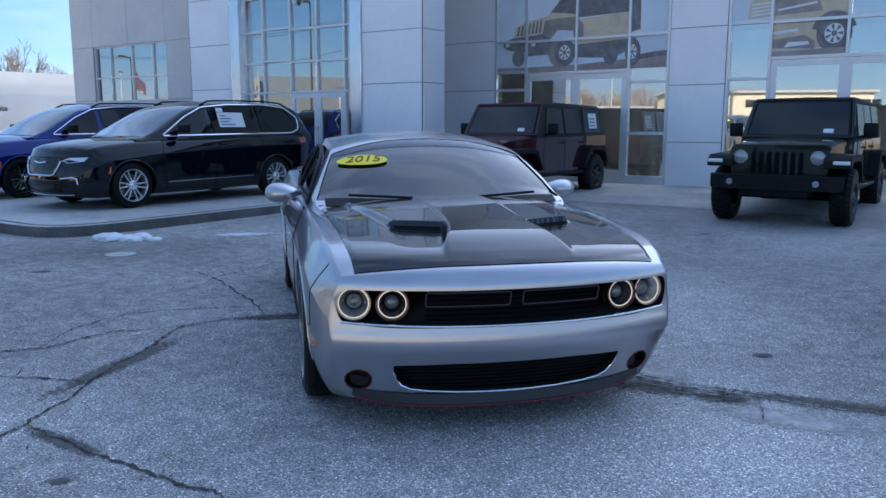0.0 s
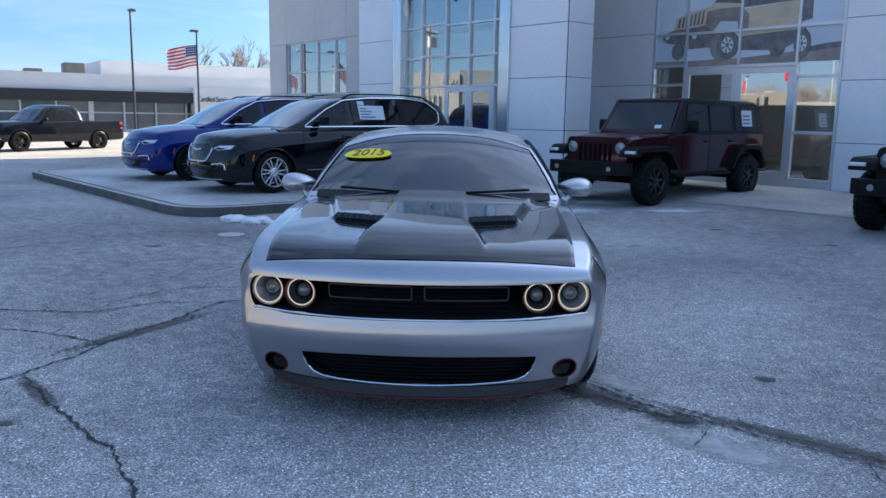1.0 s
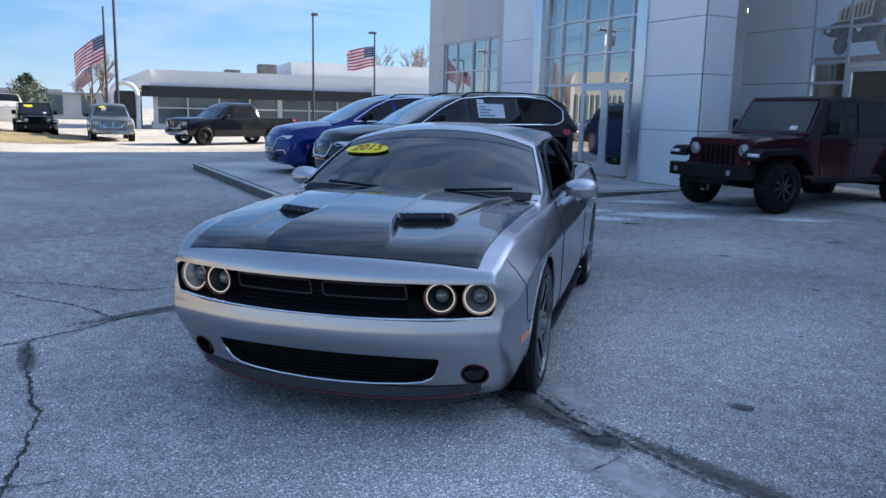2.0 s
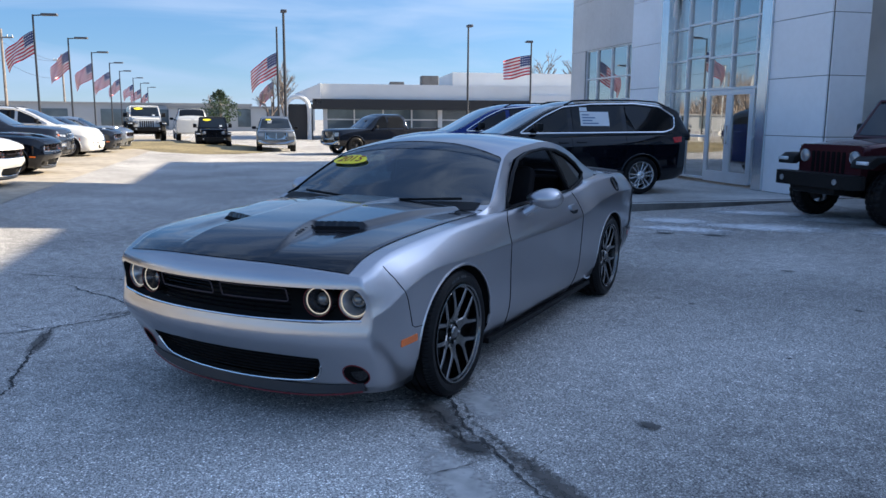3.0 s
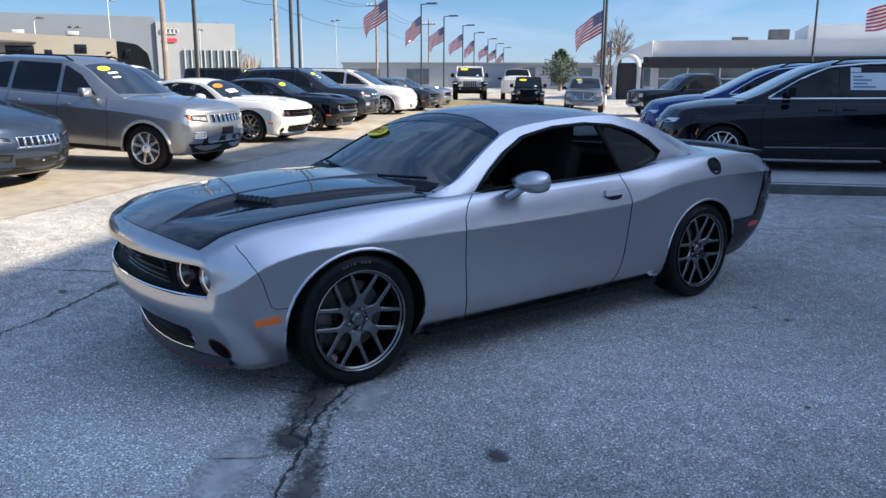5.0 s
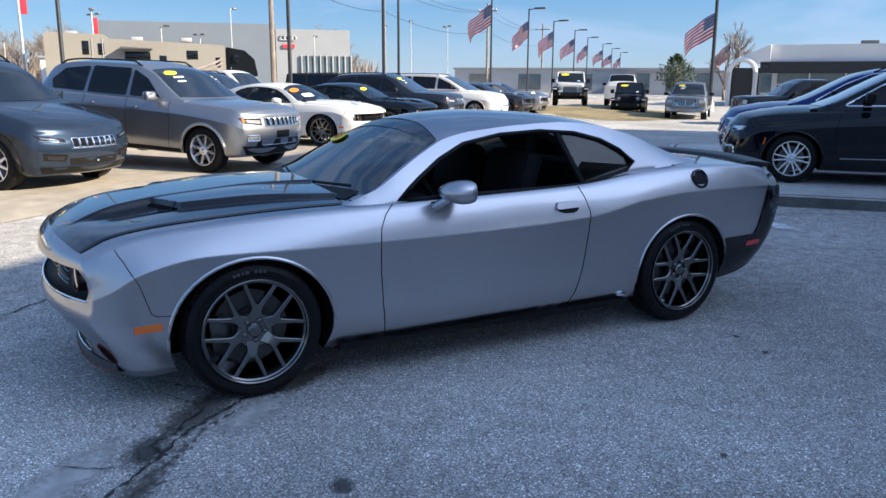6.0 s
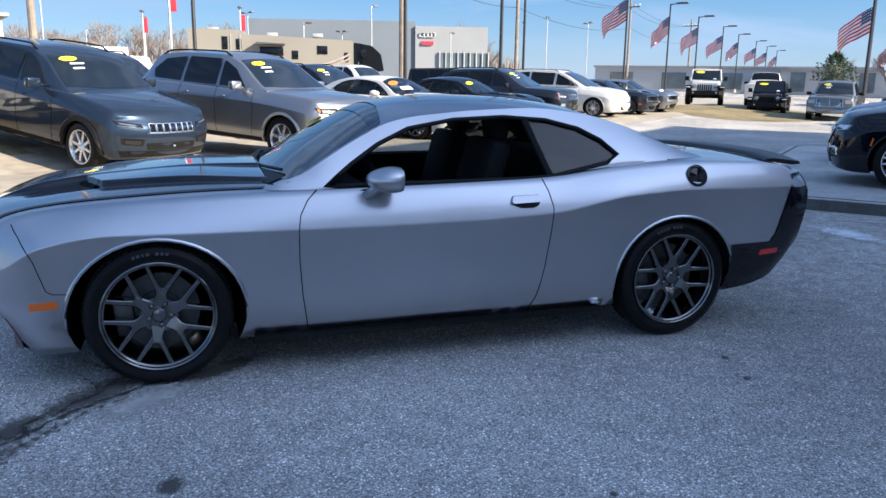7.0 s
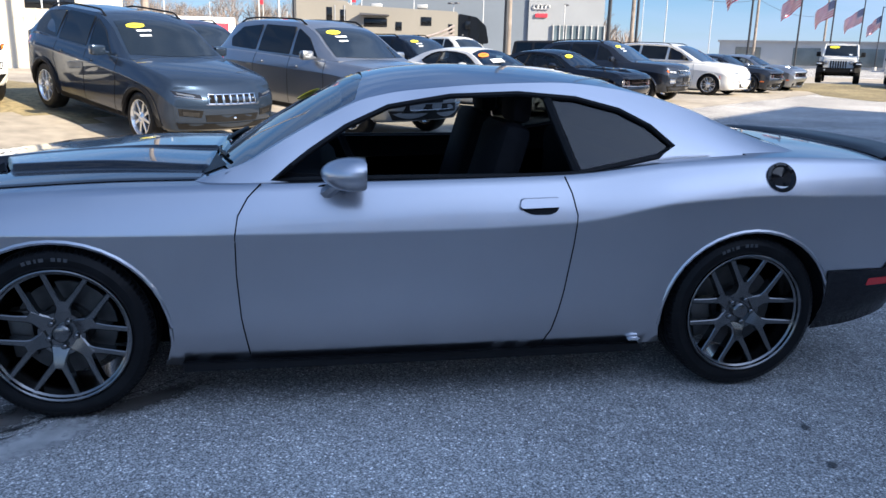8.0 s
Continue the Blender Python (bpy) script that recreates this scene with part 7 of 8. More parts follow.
white_coupe = coupe_copy(facing(-13.2, 5.60, 40), M_WHITE, "white two-door coupe with orange screen sticker in the sunny row", ROWG)
st = screen_sticker(white_coupe, CC, -0.44, 1.02, 0.17, 0.075)
st.material_slots[0].link = "OBJECT"
st.material_slots[0].material = mat("orange_sticker", (0.85, 0.22, 0.02), 0.5)
tagged(st, "orange oval sticker")
bm = bmesh.new()
rows = [[bm.verts.new((x, y, CC.top(x, y) + 0.010)) for x in np.linspace(-0.44, -0.02, 6)] for y in (0.72, 0.78, 0.84)]
for a, b in zip(rows, rows[1:]):
    for k in range(5):
        bm.faces.new((a[k], a[k + 1], b[k + 1], b[k]))
part("screen_sheet", bm, M_PAPER, white_coupe, "white sheet behind the windscreen")
screen_sticker(coupe_copy(at(-17.0, -5.9, turn=180), M_VANBLACK, "black two-door coupe with yellow sticker in the sunny row", ROWG), CC, -0.40, 1.02, 0.16, 0.07)
coupe_copy(at(-29.9, -6.2, turn=180), M_NAVY, "dark blue-grey saloon beside the white minivan", ROWG)
coupe_copy(at(-33.2, -6.2, turn=180), M_GCSILVER, "silver saloon at the end of the row", ROWG)
vehicle(SUV, facing(-18.0, 4.6, 40), M_VANBLACK, "black suv with yellow sticker behind the white coupe", "car", "second row of cars", sticker=1)
vehicle(PICK, facing(-27.5, 7.6, 40), M_WHITE, "white pickup behind the second row", "pickup", "second row of cars")


# ---------------------------------------------------------------- posters and lamps behind the showroom glass
M_POSTER = mat("poster_sky", (0.66, 0.73, 0.82), 0.6, vary=0.12, scale=0.8)
M_POSTEARTH = mat("poster_earth", (0.36, 0.31, 0.29), 0.7, vary=0.25, scale=3)
M_POSTTAN = mat("poster_tan", (0.62, 0.54, 0.40), 0.6, vary=0.12, scale=4)
# dark print lifted in colour to stand in for the glass's reflected haze
M_POSTDARK = mat("poster_dark", (0.20, 0.20, 0.21), 0.7, vary=0.3, scale=6)
M_POSTBROWN = mat("poster_brown", (0.30, 0.27, 0.25), 0.7, vary=0.2, scale=5)
M_POSTRIM = mat("poster_rim", (0.78, 0.80, 0.83), 0.6)


def disc2(cx, cz, r, sq=1.0, n=24):
    return [(cx + sq * r * math.cos(2 * math.pi * k / n), cz + r * math.sin(2 * math.pi * k / n)) for k in range(n)]


def poster(s0, s1, z0, z1, b, shapes, label):
    p = empty("poster", BF, label, "poster")
    bm = bmesh.new()
    box(bm, s0, s1, b, b + 0.003, z0, z1)
    part("backing", bm, M_POSTER, p)
    for k, (name, poly, mm) in enumerate(shapes):
        bm = bmesh.new()
        prism(bm, poly, "y", b - 0.001 - 0.0008 * k, b + 0.001)
        part(name, bm, mm, p)
    return p


def wheel_print(cx, cz, r, sq):
    return [("wheel_print", disc2(cx, cz, r, sq), M_POSTDARK), ("rim_print", disc2(cx, cz, r * 0.55, sq), M_POSTRIM), ("hub_print", disc2(cx, cz, r * 0.16, sq), M_POSTDARK)] + \
        [("spoke_print", [(cx + sq * r * q * math.cos(a + d), cz + r * q * math.sin(a + d)) for q, d in ((0.2, -0.12), (0.5, -0.2), (0.5, 0.2), (0.2, 0.12))], M_POSTDARK) for a in (2 * math.pi * k / 7 for k in range(7))]


def ring_arc(cx, cz, r0, r1, sq, t0, t1, n=12):
    """A curved band, such as a wing over a wheel."""
    ts = [t0 + (t1 - t0) * k / n for k in range(n + 1)]
    return [(cx + sq * r1 * math.cos(t), cz + r1 * math.sin(t)) for t in ts] + [(cx + sq * r0 * math.cos(t), cz + r0 * math.sin(t)) for t in ts[::-1]]


poster(-7.70, -3.48, 2.72, 6.3, B1 + 0.046, [
    ("earth_print", [(-7.70, 2.72), (-3.48, 2.72), (-3.48, 3.00), (-4.3, 2.94), (-5.5, 2.86), (-6.9, 2.84), (-7.70, 2.86)], M_POSTEARTH),
    ("hill_print", [(-4.25, 2.90), (-3.48, 2.98), (-3.48, 3.08), (-3.8, 3.06), (-4.25, 3.00)], M_POSTDARK),
    ("rear_tyre_print", disc2(-4.78, 3.05, 0.22, 0.8), M_POSTDARK),
    ("underbody_print", [(-7.0, 3.40), (-6.95, 3.10), (-6.3, 3.12), (-5.6, 3.02), (-4.9, 2.98), (-4.6, 3.02), (-4.2, 3.20), (-4.2, 3.38), (-5.5, 3.30)], M_POSTDARK),
    ("side_print", [(-5.55, 3.30), (-4.55, 3.36), (-4.30, 3.42), (-4.30, 3.95), (-5.60, 3.86)], M_POSTTAN),
    ("step_print", [(-5.55, 3.22), (-4.55, 3.28), (-4.55, 3.36), (-5.55, 3.31)], M_POSTDARK),
    ("cabin_print", [(-6.32, 4.02), (-6.05, 4.32), (-5.7, 4.48), (-4.35, 4.60), (-4.12, 4.45), (-4.10, 3.55), (-4.34, 3.50), (-4.34, 3.94), (-5.6, 3.90)], M_POSTDARK),
    ("hood_print", [(-7.02, 3.86), (-6.35, 3.98), (-6.28, 4.06), (-5.62, 3.98), (-5.62, 3.86), (-6.2, 3.84), (-6.5, 3.88)], M_POSTTAN),
    ("wing_print", [(-6.62, 3.58), (-6.55, 3.86), (-6.2, 3.92), (-5.62, 3.92), (-5.45, 3.75), (-5.45, 3.42), (-5.68, 3.42), (-5.70, 3.62), (-6.1, 3.66), (-6.28, 3.45)], M_POSTBROWN),
    ("grille_print", [(-7.26, 3.54), (-7.20, 3.78), (-6.92, 3.90), (-6.42, 3.97), (-6.48, 3.60)], M_POSTTAN),
    *[("slot_print", [(-7.17 + 0.098 * k, 3.58 + 0.008 * k), (-7.13 + 0.098 * k, 3.79 + 0.020 * k), (-7.085 + 0.098 * k, 3.80 + 0.020 * k), (-7.115 + 0.098 * k, 3.58 + 0.008 * k)], M_POSTDARK) for k in range(7)],
    ("bumper_print", [(-7.54, 3.34), (-7.52, 3.46), (-7.26, 3.54), (-6.48, 3.58), (-6.22, 3.44), (-6.25, 3.10), (-6.9, 3.18), (-7.40, 3.26)], M_POSTDARK),
    ("fog_print", disc2(-7.42, 3.40, 0.06), M_POSTRIM),
    ("fog_print", disc2(-6.72, 3.38, 0.06), M_POSTRIM),
    ("far_tyre_print", disc2(-7.12, 3.06, 0.19, 0.85), M_POSTDARK),
    ("tyre_print", disc2(-6.02, 3.14, 0.33, 0.9), M_POSTBROWN),
    *wheel_print(-5.90, 3.14, 0.30, 0.86), *wheel_print(-4.26, 3.08, 0.28, 0.62)],
    "printed window poster of an off-road vehicle on earth")
poster(-1.38, -0.04, 2.84, 4.72, B1 + 0.046, [
    ("body_print", [(-1.38, 2.95), (-0.04, 2.98), (-0.04, 4.3), (-0.5, 4.25), (-1.38, 4.0)], M_POSTTAN),
    ("bumper_print", [(-1.38, 3.0), (-1.38, 3.16), (-0.8, 3.22), (-0.6, 3.10), (-0.6, 2.95)], M_POSTBROWN),
    ("lamp_print", [(-1.38, 3.26), (-1.36, 3.31), (-0.92, 3.35), (-0.92, 3.30)], M_POSTRIM),
    ("skid_print", [(-1.16, 3.00), (-1.08, 3.10), (-0.72, 3.10), (-0.70, 3.04)], M_POSTRIM),
    ("arch_print", ring_arc(-0.28, 3.22, 0.30, 0.42, 0.95, 0.3, 2.9), M_POSTDARK),
    ("hood_print", [(-1.36, 3.62), (-1.36, 3.95), (-0.62, 4.12), (-0.50, 3.66)], M_POSTEARTH),
    ("hood_line_print", [(-1.30, 3.70), (-1.30, 3.74), (-0.60, 3.84), (-0.60, 3.80)], M_POSTRIM),
    *wheel_print(-0.27, 3.22, 0.34, 0.92),
    ("earth_print", [(-1.38, 2.84), (-0.04, 2.84), (-0.04, 2.96), (-1.38, 2.93)], M_POSTEARTH)], "printed window poster of a pickup")
poster(-2.17, -1.42, 3.54, 4.72, B1 + 0.046, [
    ("grille_print", [(-1.86, 3.58), (-1.84, 3.92), (-1.42, 4.00), (-1.42, 3.62)], M_POSTTAN),
    *[("bar_print", [(-1.80, 3.63 + 0.07 * k), (-1.80, 3.66 + 0.07 * k), (-1.44, 3.69 + 0.07 * k), (-1.44, 3.66 + 0.07 * k)], M_POSTRIM) for k in range(4)]], "printed window poster of a pickup front")
M_TUBE = mat("strip_light", (1.0, 0.95, 0.85), 0.5, emit=14.0)
lights = empty("ceiling_strip_light", BF, "white strip lights under the showroom ceiling", "ceiling light")
for s in (-6.5, -3.9, -1.6, 1.0, -11.5):
    for b in (15.0, 18.0):
        bm = bmesh.new()
        box(bm, s - 0.6, s + 0.6, b - 0.08, b + 0.08, 4.3, 4.36, 0.01)
        part("tube", bm, M_TUBE, lights)
bm = bmesh.new()
box(bm, -24.4, 13.8, 13.6, 22.0, 4.36, 4.5)
part("showroom_ceiling", bm, mat("ceiling_tile", (0.75, 0.75, 0.74), 0.9, vary=0.1), deal)

# ---------------------------------------------------------------- cracks, stains, snow, drain lid
def crack(points, width, seed, material=M_CRACK, lift=0.0078, crumbs=True):
    """A ragged crack along a few points of the lot, with fine side cracks and crumbled bits along it."""
    rnd = random.Random(seed)
    bm = bmesh.new()

    def ribbon(points, width, wander):
        pts = []
        for a, b in zip(points, points[1:]):
            n = max(2, int(math.dist(a, b) / 0.025))
            pts += [Vector((a[0] + (b[0] - a[0]) * k / n, a[1] + (b[1] - a[1]) * k / n)) for k in range(n)]
        pts.append(Vector(points[-1]))
        prev, slow, fast, swell, line = None, 0.0, 0.0, 1.0, []
        for i, p in enumerate(pts):
            d = (pts[min(i + 1, len(pts) - 1)] - pts[max(i - 1, 0)]).normalized()
            q = Vector((-d.y, d.x))
            slow, fast = 0.93 * slow + rnd.uniform(-1, 1) * wander, 0.45 * fast + rnd.uniform(-1, 1) * wander * 0.7
            swell = 0.85 * swell + 0.15 * rnd.uniform(0.2, 2.0)
            c = p + q * (slow + fast)
            w = width * swell * rnd.uniform(0.25, 1.2) * min(1.0, 0.15 + 6 * min(i, len(pts) - 1 - i) / len(pts))
            e0, e1 = c + q * w * rnd.uniform(0.2, 0.8), c - q * w * rnd.uniform(0.2, 0.8)
            row = [bm.verts.new((*v, ground_z(v.x, v.y) + lift + up)) for v, up in ((e0, 0.0), (c, 0.001), (e1, 0.0))]
            if prev:
                for k in range(2):
                    bm.faces.new((prev[k], prev[k + 1], row[k + 1], row[k]))
            prev = row
            line.append((c, q, d))
        return line

    line = ribbon(points, width, 0.010)
    if crumbs:
        for c, q, d in line:
            for _ in range(2):
                if rnd.random() < 0.55:              # crumbled bits beside the crack
                    o = c + q * rnd.gauss(0, width * 1.1) + d * rnd.uniform(-0.02, 0.02)
                    r = rnd.uniform(0.002, 0.008)
                    a0 = rnd.uniform(0, 6.28)
                    ring = [o + r * rnd.uniform(0.5, 1.4) * Vector((math.cos(a0 + 1.26 * k), math.sin(a0 + 1.26 * k))) for k in range(5)]
                    bm.faces.new([bm.verts.new((*v, ground_z(v.x, v.y) + lift)) for v in ring])
            if rnd.random() < 0.022:                 # a fine side crack
                e = c + (q * rnd.choice((-1, 1)) + d * rnd.uniform(-0.8, 0.8)).normalized() * rnd.uniform(0.12, 0.4)
                ribbon([tuple(c), tuple(c.lerp(e, 0.5) + d * rnd.uniform(-0.05, 0.05)), tuple(e)], width * 0.4, 0.006)
    return tagged(part("pavement_crack", bm, material, None), "ragged dark crack in the asphalt", "crack", "cracks in the asphalt", "structure")


for k, (w, pts) in enumerate((
        (0.035, [(-2.9, -1.2), (-2.35, -0.45), (-2.16, 0.27), (-1.83, 1.28), (-1.72, 1.66), (-1.36, 1.8), (-0.6, 1.76)]),
        (0.028, [(-3.6, 0.8), (-2.68, 0.63), (-2.23, 0.44), (-2.12, 0.32)]),
        (0.026, [(-4.6, 0.80), (-3.9, 1.0), (-3.29, 1.2), (-2.58, 1.22), (-2.18, 1.58), (-1.75, 1.62)]),
        (0.030, [(-2.26, -0.22), (-2.08, -0.44), (-1.56, -0.92), (-1.24, -1.23), (-0.9, -1.75), (-0.5, -2.3)]),
        (0.028, [(-1.15, 1.78), (-1.2, 2.21), (-1.64, 3.52), (-1.89, 3.94)]),
        (0.022, [(-1.64, 3.5), (-1.3, 3.9), (-1.0, 4.3)]),
        (0.024, [(-2.6, 1.24), (-2.5, 1.75), (-2.2, 2.1), (-1.7, 2.2), (-1.2, 2.2)]),
        (0.034, [(0.55, 0.45), (0.97, -0.07), (1.25, -0.40), (1.52, -0.61), (1.80, -0.86), (2.10, -1.05), (3.0, -1.7), (4.2, -2.9)]),
        (0.026, [(0.95, -0.25), (1.16, -0.40), (1.31, -0.56), (1.45, -0.51)]),
        (0.022, [(-0.57, 5.32), (-0.2, 6.13), (0.6, 7.4), (1.2, 8.1)]),
        (0.030, [(-2.28, 6.9), (-1.7, 7.8), (-0.6, 9.2)]),
        (0.022, [(-5.6, 2.4), (-4.4, 4.6), (-3.6, 5.4)]))):
    crack(pts, 0.62 * w, 10 + k)
M_WET = stain("old_oil_stain", (0.085, 0.078, 0.07), False)
crack([(0.72, -0.10), (1.02, -0.33), (1.31, -0.58), (1.42, -0.62)], 0.05, 77, M_WET, 0.0072)
crack([(0.95, 0.0), (1.25, -0.34), (1.55, -0.56), (1.95, -0.86), (2.6, -1.36)], 0.03, 78, M_WET, 0.0068)


def blot(x, y, rx, ry, seed, material, name, label, kind="structure", height=0.0):
    """A ragged flat patch on the ground."""
    rnd = random.Random(seed)
    bm = bmesh.new()
    n = 26
    ring = []
    for k in range(n):
        a = 2 * math.pi * k / n
        q = 1 + 0.22 * math.sin(3 * a + seed) + rnd.uniform(-0.14, 0.14)
        px, py = x + rx * q * math.cos(a), y + ry * q * math.sin(a)
        ring.append(bm.verts.new((px, py, ground_z(px, py) + 0.0085)))
    c = bm.verts.new((x, y, ground_z(x, y) + 0.009 + height))
    for k in range(n):
        bm.faces.new((ring[k], ring[(k + 1) % n], c))
    return tagged(part(name, bm, material, None), label, name.replace("_", " "), kind=kind)


M_DAMP = stain("damp_stain", (0.115, 0.105, 0.095))
M_DUST = stain("pale_dust", (0.50, 0.485, 0.465))
for k, (x, y, rx, ry, turn, mm) in enumerate(((1.00, -0.30, 0.42, 0.15, -40, M_DAMP), (1.33, -0.58, 0.20, 0.12, -20, M_DAMP), (1.95, -0.86, 0.95, 0.10, -36, M_DAMP), (2.9, -1.62, 0.8, 0.13, -33, M_DAMP), (0.80, 0.30, 0.35, 0.10, -50, M_DAMP), (1.50, -0.95, 0.50, 0.16, -38, M_DUST), (1.15, -0.05, 0.35, 0.14, -45, M_DUST), (-2.0, 0.75, 0.75, 0.10, 62, M_DAMP), (-1.0, 1.79, 0.5, 0.12, 0, M_DAMP), (-2.05, -0.48, 0.4, 0.08, -45, M_DAMP))):
    rnd = random.Random(200 + k)
    bm = bmesh.new()
    ring = [bm.verts.new((rx * math.cos(t) * rnd.uniform(0.85, 1.1), ry * math.sin(t) * rnd.uniform(0.8, 1.15), 0)) for t in (2 * math.pi * j / 24 for j in range(24))]
    c = bm.verts.new((0, 0, 0.0004))
    for j in range(24):
        bm.faces.new((ring[j], ring[(j + 1) % 24], c))
    tagged(part("crack_stain", bm, mm, None, m=pose(x, y, 0.0020 + 0.0004 * k, 0, 0, turn)), "blurred stain along a crack in the asphalt", "stain", kind="structure")
for k, (x, y, rx, ry) in enumerate(((2.02, 0.10, 0.085, 0.06), (-1.95, -0.94, 0.07, 0.045), (1.36, -0.60, 0.10, 0.06), (2.53, 1.69, 0.03, 0.02), (1.65, 2.96, 0.035, 0.02), (1.35, 3.04, 0.04, 0.02), (0.44, 7.15, 0.16, 0.10), (1.06, 7.26, 0.22, 0.10), (2.2, 5.0, 0.10, 0.04), (2.9, 3.4, 0.05, 0.03), (3.1, 2.3, 0.03, 0.025), (3.6, 6.4, 0.14, 0.06), (4.6, 5.2, 0.10, 0.05), (-3.4, 4.2, 0.16, 0.05))):
    blot(x, y, rx, ry, k, M_STAIN, "oil_stain", "dark oil stain on the asphalt")
M_SALT = stain("salt_film", (0.74, 0.75, 0.77))
for k, (x, y, rx, ry) in enumerate(((0.6, 7.6, 0.9, 0.35), (1.7, 8.3, 1.1, 0.45), (2.6, 9.4, 0.9, 0.5), (0.2, 8.6, 0.7, 0.4), (1.3, 9.9, 1.2, 0.4), (-1.6, 6.6, 0.6, 0.25), (3.4, 8.2, 0.7, 0.3))):
    blot(x, y, rx, ry, 60 + k, M_SALT, "salt_film", "pale dried salt film on the asphalt")
M_SNOW = mat("dirty_snow", (0.78, 0.80, 0.82), 0.8, vary=0.15, scale=9, bump=0.6, bscale=25)
rnd = random.Random(5)
snow = empty("snow_heap", Matrix(), "dirty white snow heap melting at the kerb", "snow")
for k in range(9):
    x, y = -3.25 + 0.085 * k + rnd.uniform(-0.05, 0.05), 6.48 - 0.02 * k + rnd.uniform(-0.10, 0.10)
    r = rnd.uniform(0.08, 0.17)
    bm = bmesh.new()
    bmesh.ops.create_icosphere(bm, subdivisions=2, radius=r)
    for v in bm.verts:
        v.co *= 1 + 0.25 * noise.noise(v.co * 14 + Vector((k, 0, 0)))
        v.co.z *= 0.45
    part("lump", bm, M_SNOW, snow, m=Matrix.Translation((x, y, ground_z(x, y) + 0.02)))
bm = bmesh.new()
prism(bm, disc2(-2.79, 5.16, 0.17), "z", -0.02, 0.012)
tagged(part("drain_lid", bm, mat("pale_metal_lid", (0.45, 0.45, 0.43), 0.6, 0.3, vary=0.2, scale=12), None), "pale round drain lid in the asphalt", "drain lid")

# ---------------------------------------------------------------- poles and flags
M_POLE = mat("dark_pole_paint", (0.03, 0.033, 0.04), 0.5, 0.3, vary=0.1, scale=4)
M_PALEPOLE = mat("galvanised_pole", (0.45, 0.46, 0.47), 0.5, 0.5, vary=0.1, scale=4)
M_WOOD = mat("weathered_pole_wood", (0.21, 0.18, 0.155), 0.9, vary=0.25, scale=3, bump=0.4, bscale=50)
M_FRED = mat("flag_red", (0.45, 0.03, 0.05), 0.8, vary=0.08, scale=4)
M_FWHITE = mat("flag_white", (0.75, 0.74, 0.74), 0.8, vary=0.05, scale=4)
M_FBLUE = mat("flag_blue", (0.03, 0.05, 0.16), 0.8, vary=0.08, scale=4)
M_LAMPHEAD = mat("lamp_head", (0.10, 0.10, 0.11), 0.5, 0.4)


def flag_mesh(seed):
    """A striped flag with a starred corner, blowing and hanging from its hoist at the origin."""
    rnd = random.Random(seed)
    bm = bmesh.new()
    nx, nz, L, H = 30, 26, 2.15, 1.30
    ph = rnd.uniform(0, 6)
    sag, reach = (rnd.uniform(0.42, 0.58), rnd.uniform(0.60, 0.78)) if seed else (0.20, 0.88)
    rows = []
    for i in range(nx + 1):
        u = i / nx
        row = []
        for j in range(nz + 1):
            v = j / nz
            y = 0.22 * u * math.sin(7 * u + 2.0 * v + ph) + 0.08 * u * math.sin(15 * u - 4 * v + ph)
            row.append(bm.verts.new((L * reach * u, y, -H * v - sag * L * u * (0.5 + 0.5 * u) - 0.12 * u * v * math.sin(5 * u + ph))))
        rows.append(row)
    for i in range(nx):
        for j in range(nz):
            f = bm.faces.new((rows[i][j], rows[i + 1][j], rows[i + 1][j + 1], rows[i][j + 1]))
            f.material_index = 2 if (i < 12 and j < 14) else (0 if (j // 2) % 2 == 0 else 1)
            if i < 12 and j < 14 and i % 2 == 1 and j % 3 == 1:
                f.material_index = 1
    return finish(bm, "flag", [M_FRED, M_FWHITE, M_FBLUE], 80)


FLAGS = [flag_mesh(k) for k in range(4)]
WIND = math.atan2(-0.58, -0.81)


def lamp_post(x, y, top, flag=-1, arm=1.0, heads=1, drop=0.9, turn=0.0, base=0.1, dark=True, group="lamp posts along the lot", r=0.075):
    p = empty("lamp_post", Matrix.Translation((x, y, base)), "tall dark lamp post" + (" flying a striped flag" if flag >= 0 else " with a single lamp head"), "lamp post", group)
    m = M_POLE if dark else M_PALEPOLE
    h = top - base
    bm = bmesh.new()
    tube(bm, [(0, 0, 0), (0, 0, h * 0.5), (0, 0, h)], r, 8, r1=r * 0.7)
    part("pole", bm, m, p)
    bm = bmesh.new()
    lathe = [(0, 0, 0), (0, 0, 0.5)]
    tube(bm, lathe, 0.22, 12)
    part("footing", bm, M_CONCRETE, p)
    for k in range(heads):
        a = turn + math.pi * k
        bm = bmesh.new()
        d = Vector((math.cos(a), math.sin(a), 0))
        tube(bm, [Vector((0, 0, h - 0.06)), Vector((0, 0, h - 0.02)) + d * arm * 0.5], 0.04, 6)
        part("arm", bm, m, p)
        bm = bmesh.new()
        box(bm, 0, 0.75 * max(0.6, arm), -0.16, 0.16, -0.07, 0.07, 0.03, m=Matrix.Translation(Vector((0, 0, h)) + d * arm * 0.4) @ Matrix.Rotation(a, 4, "Z"))
        part("lamp_head", bm, M_LAMPHEAD, p)
    if flag >= 0:
        ob = link_mesh("flag", FLAGS[flag % 4], p)
        ob.matrix_basis = Matrix.Translation((0, 0, h - drop)) @ Matrix.Rotation(WIND, 4, "Z")
        tagged(ob, "red and white striped flag with blue starred corner")
    return p


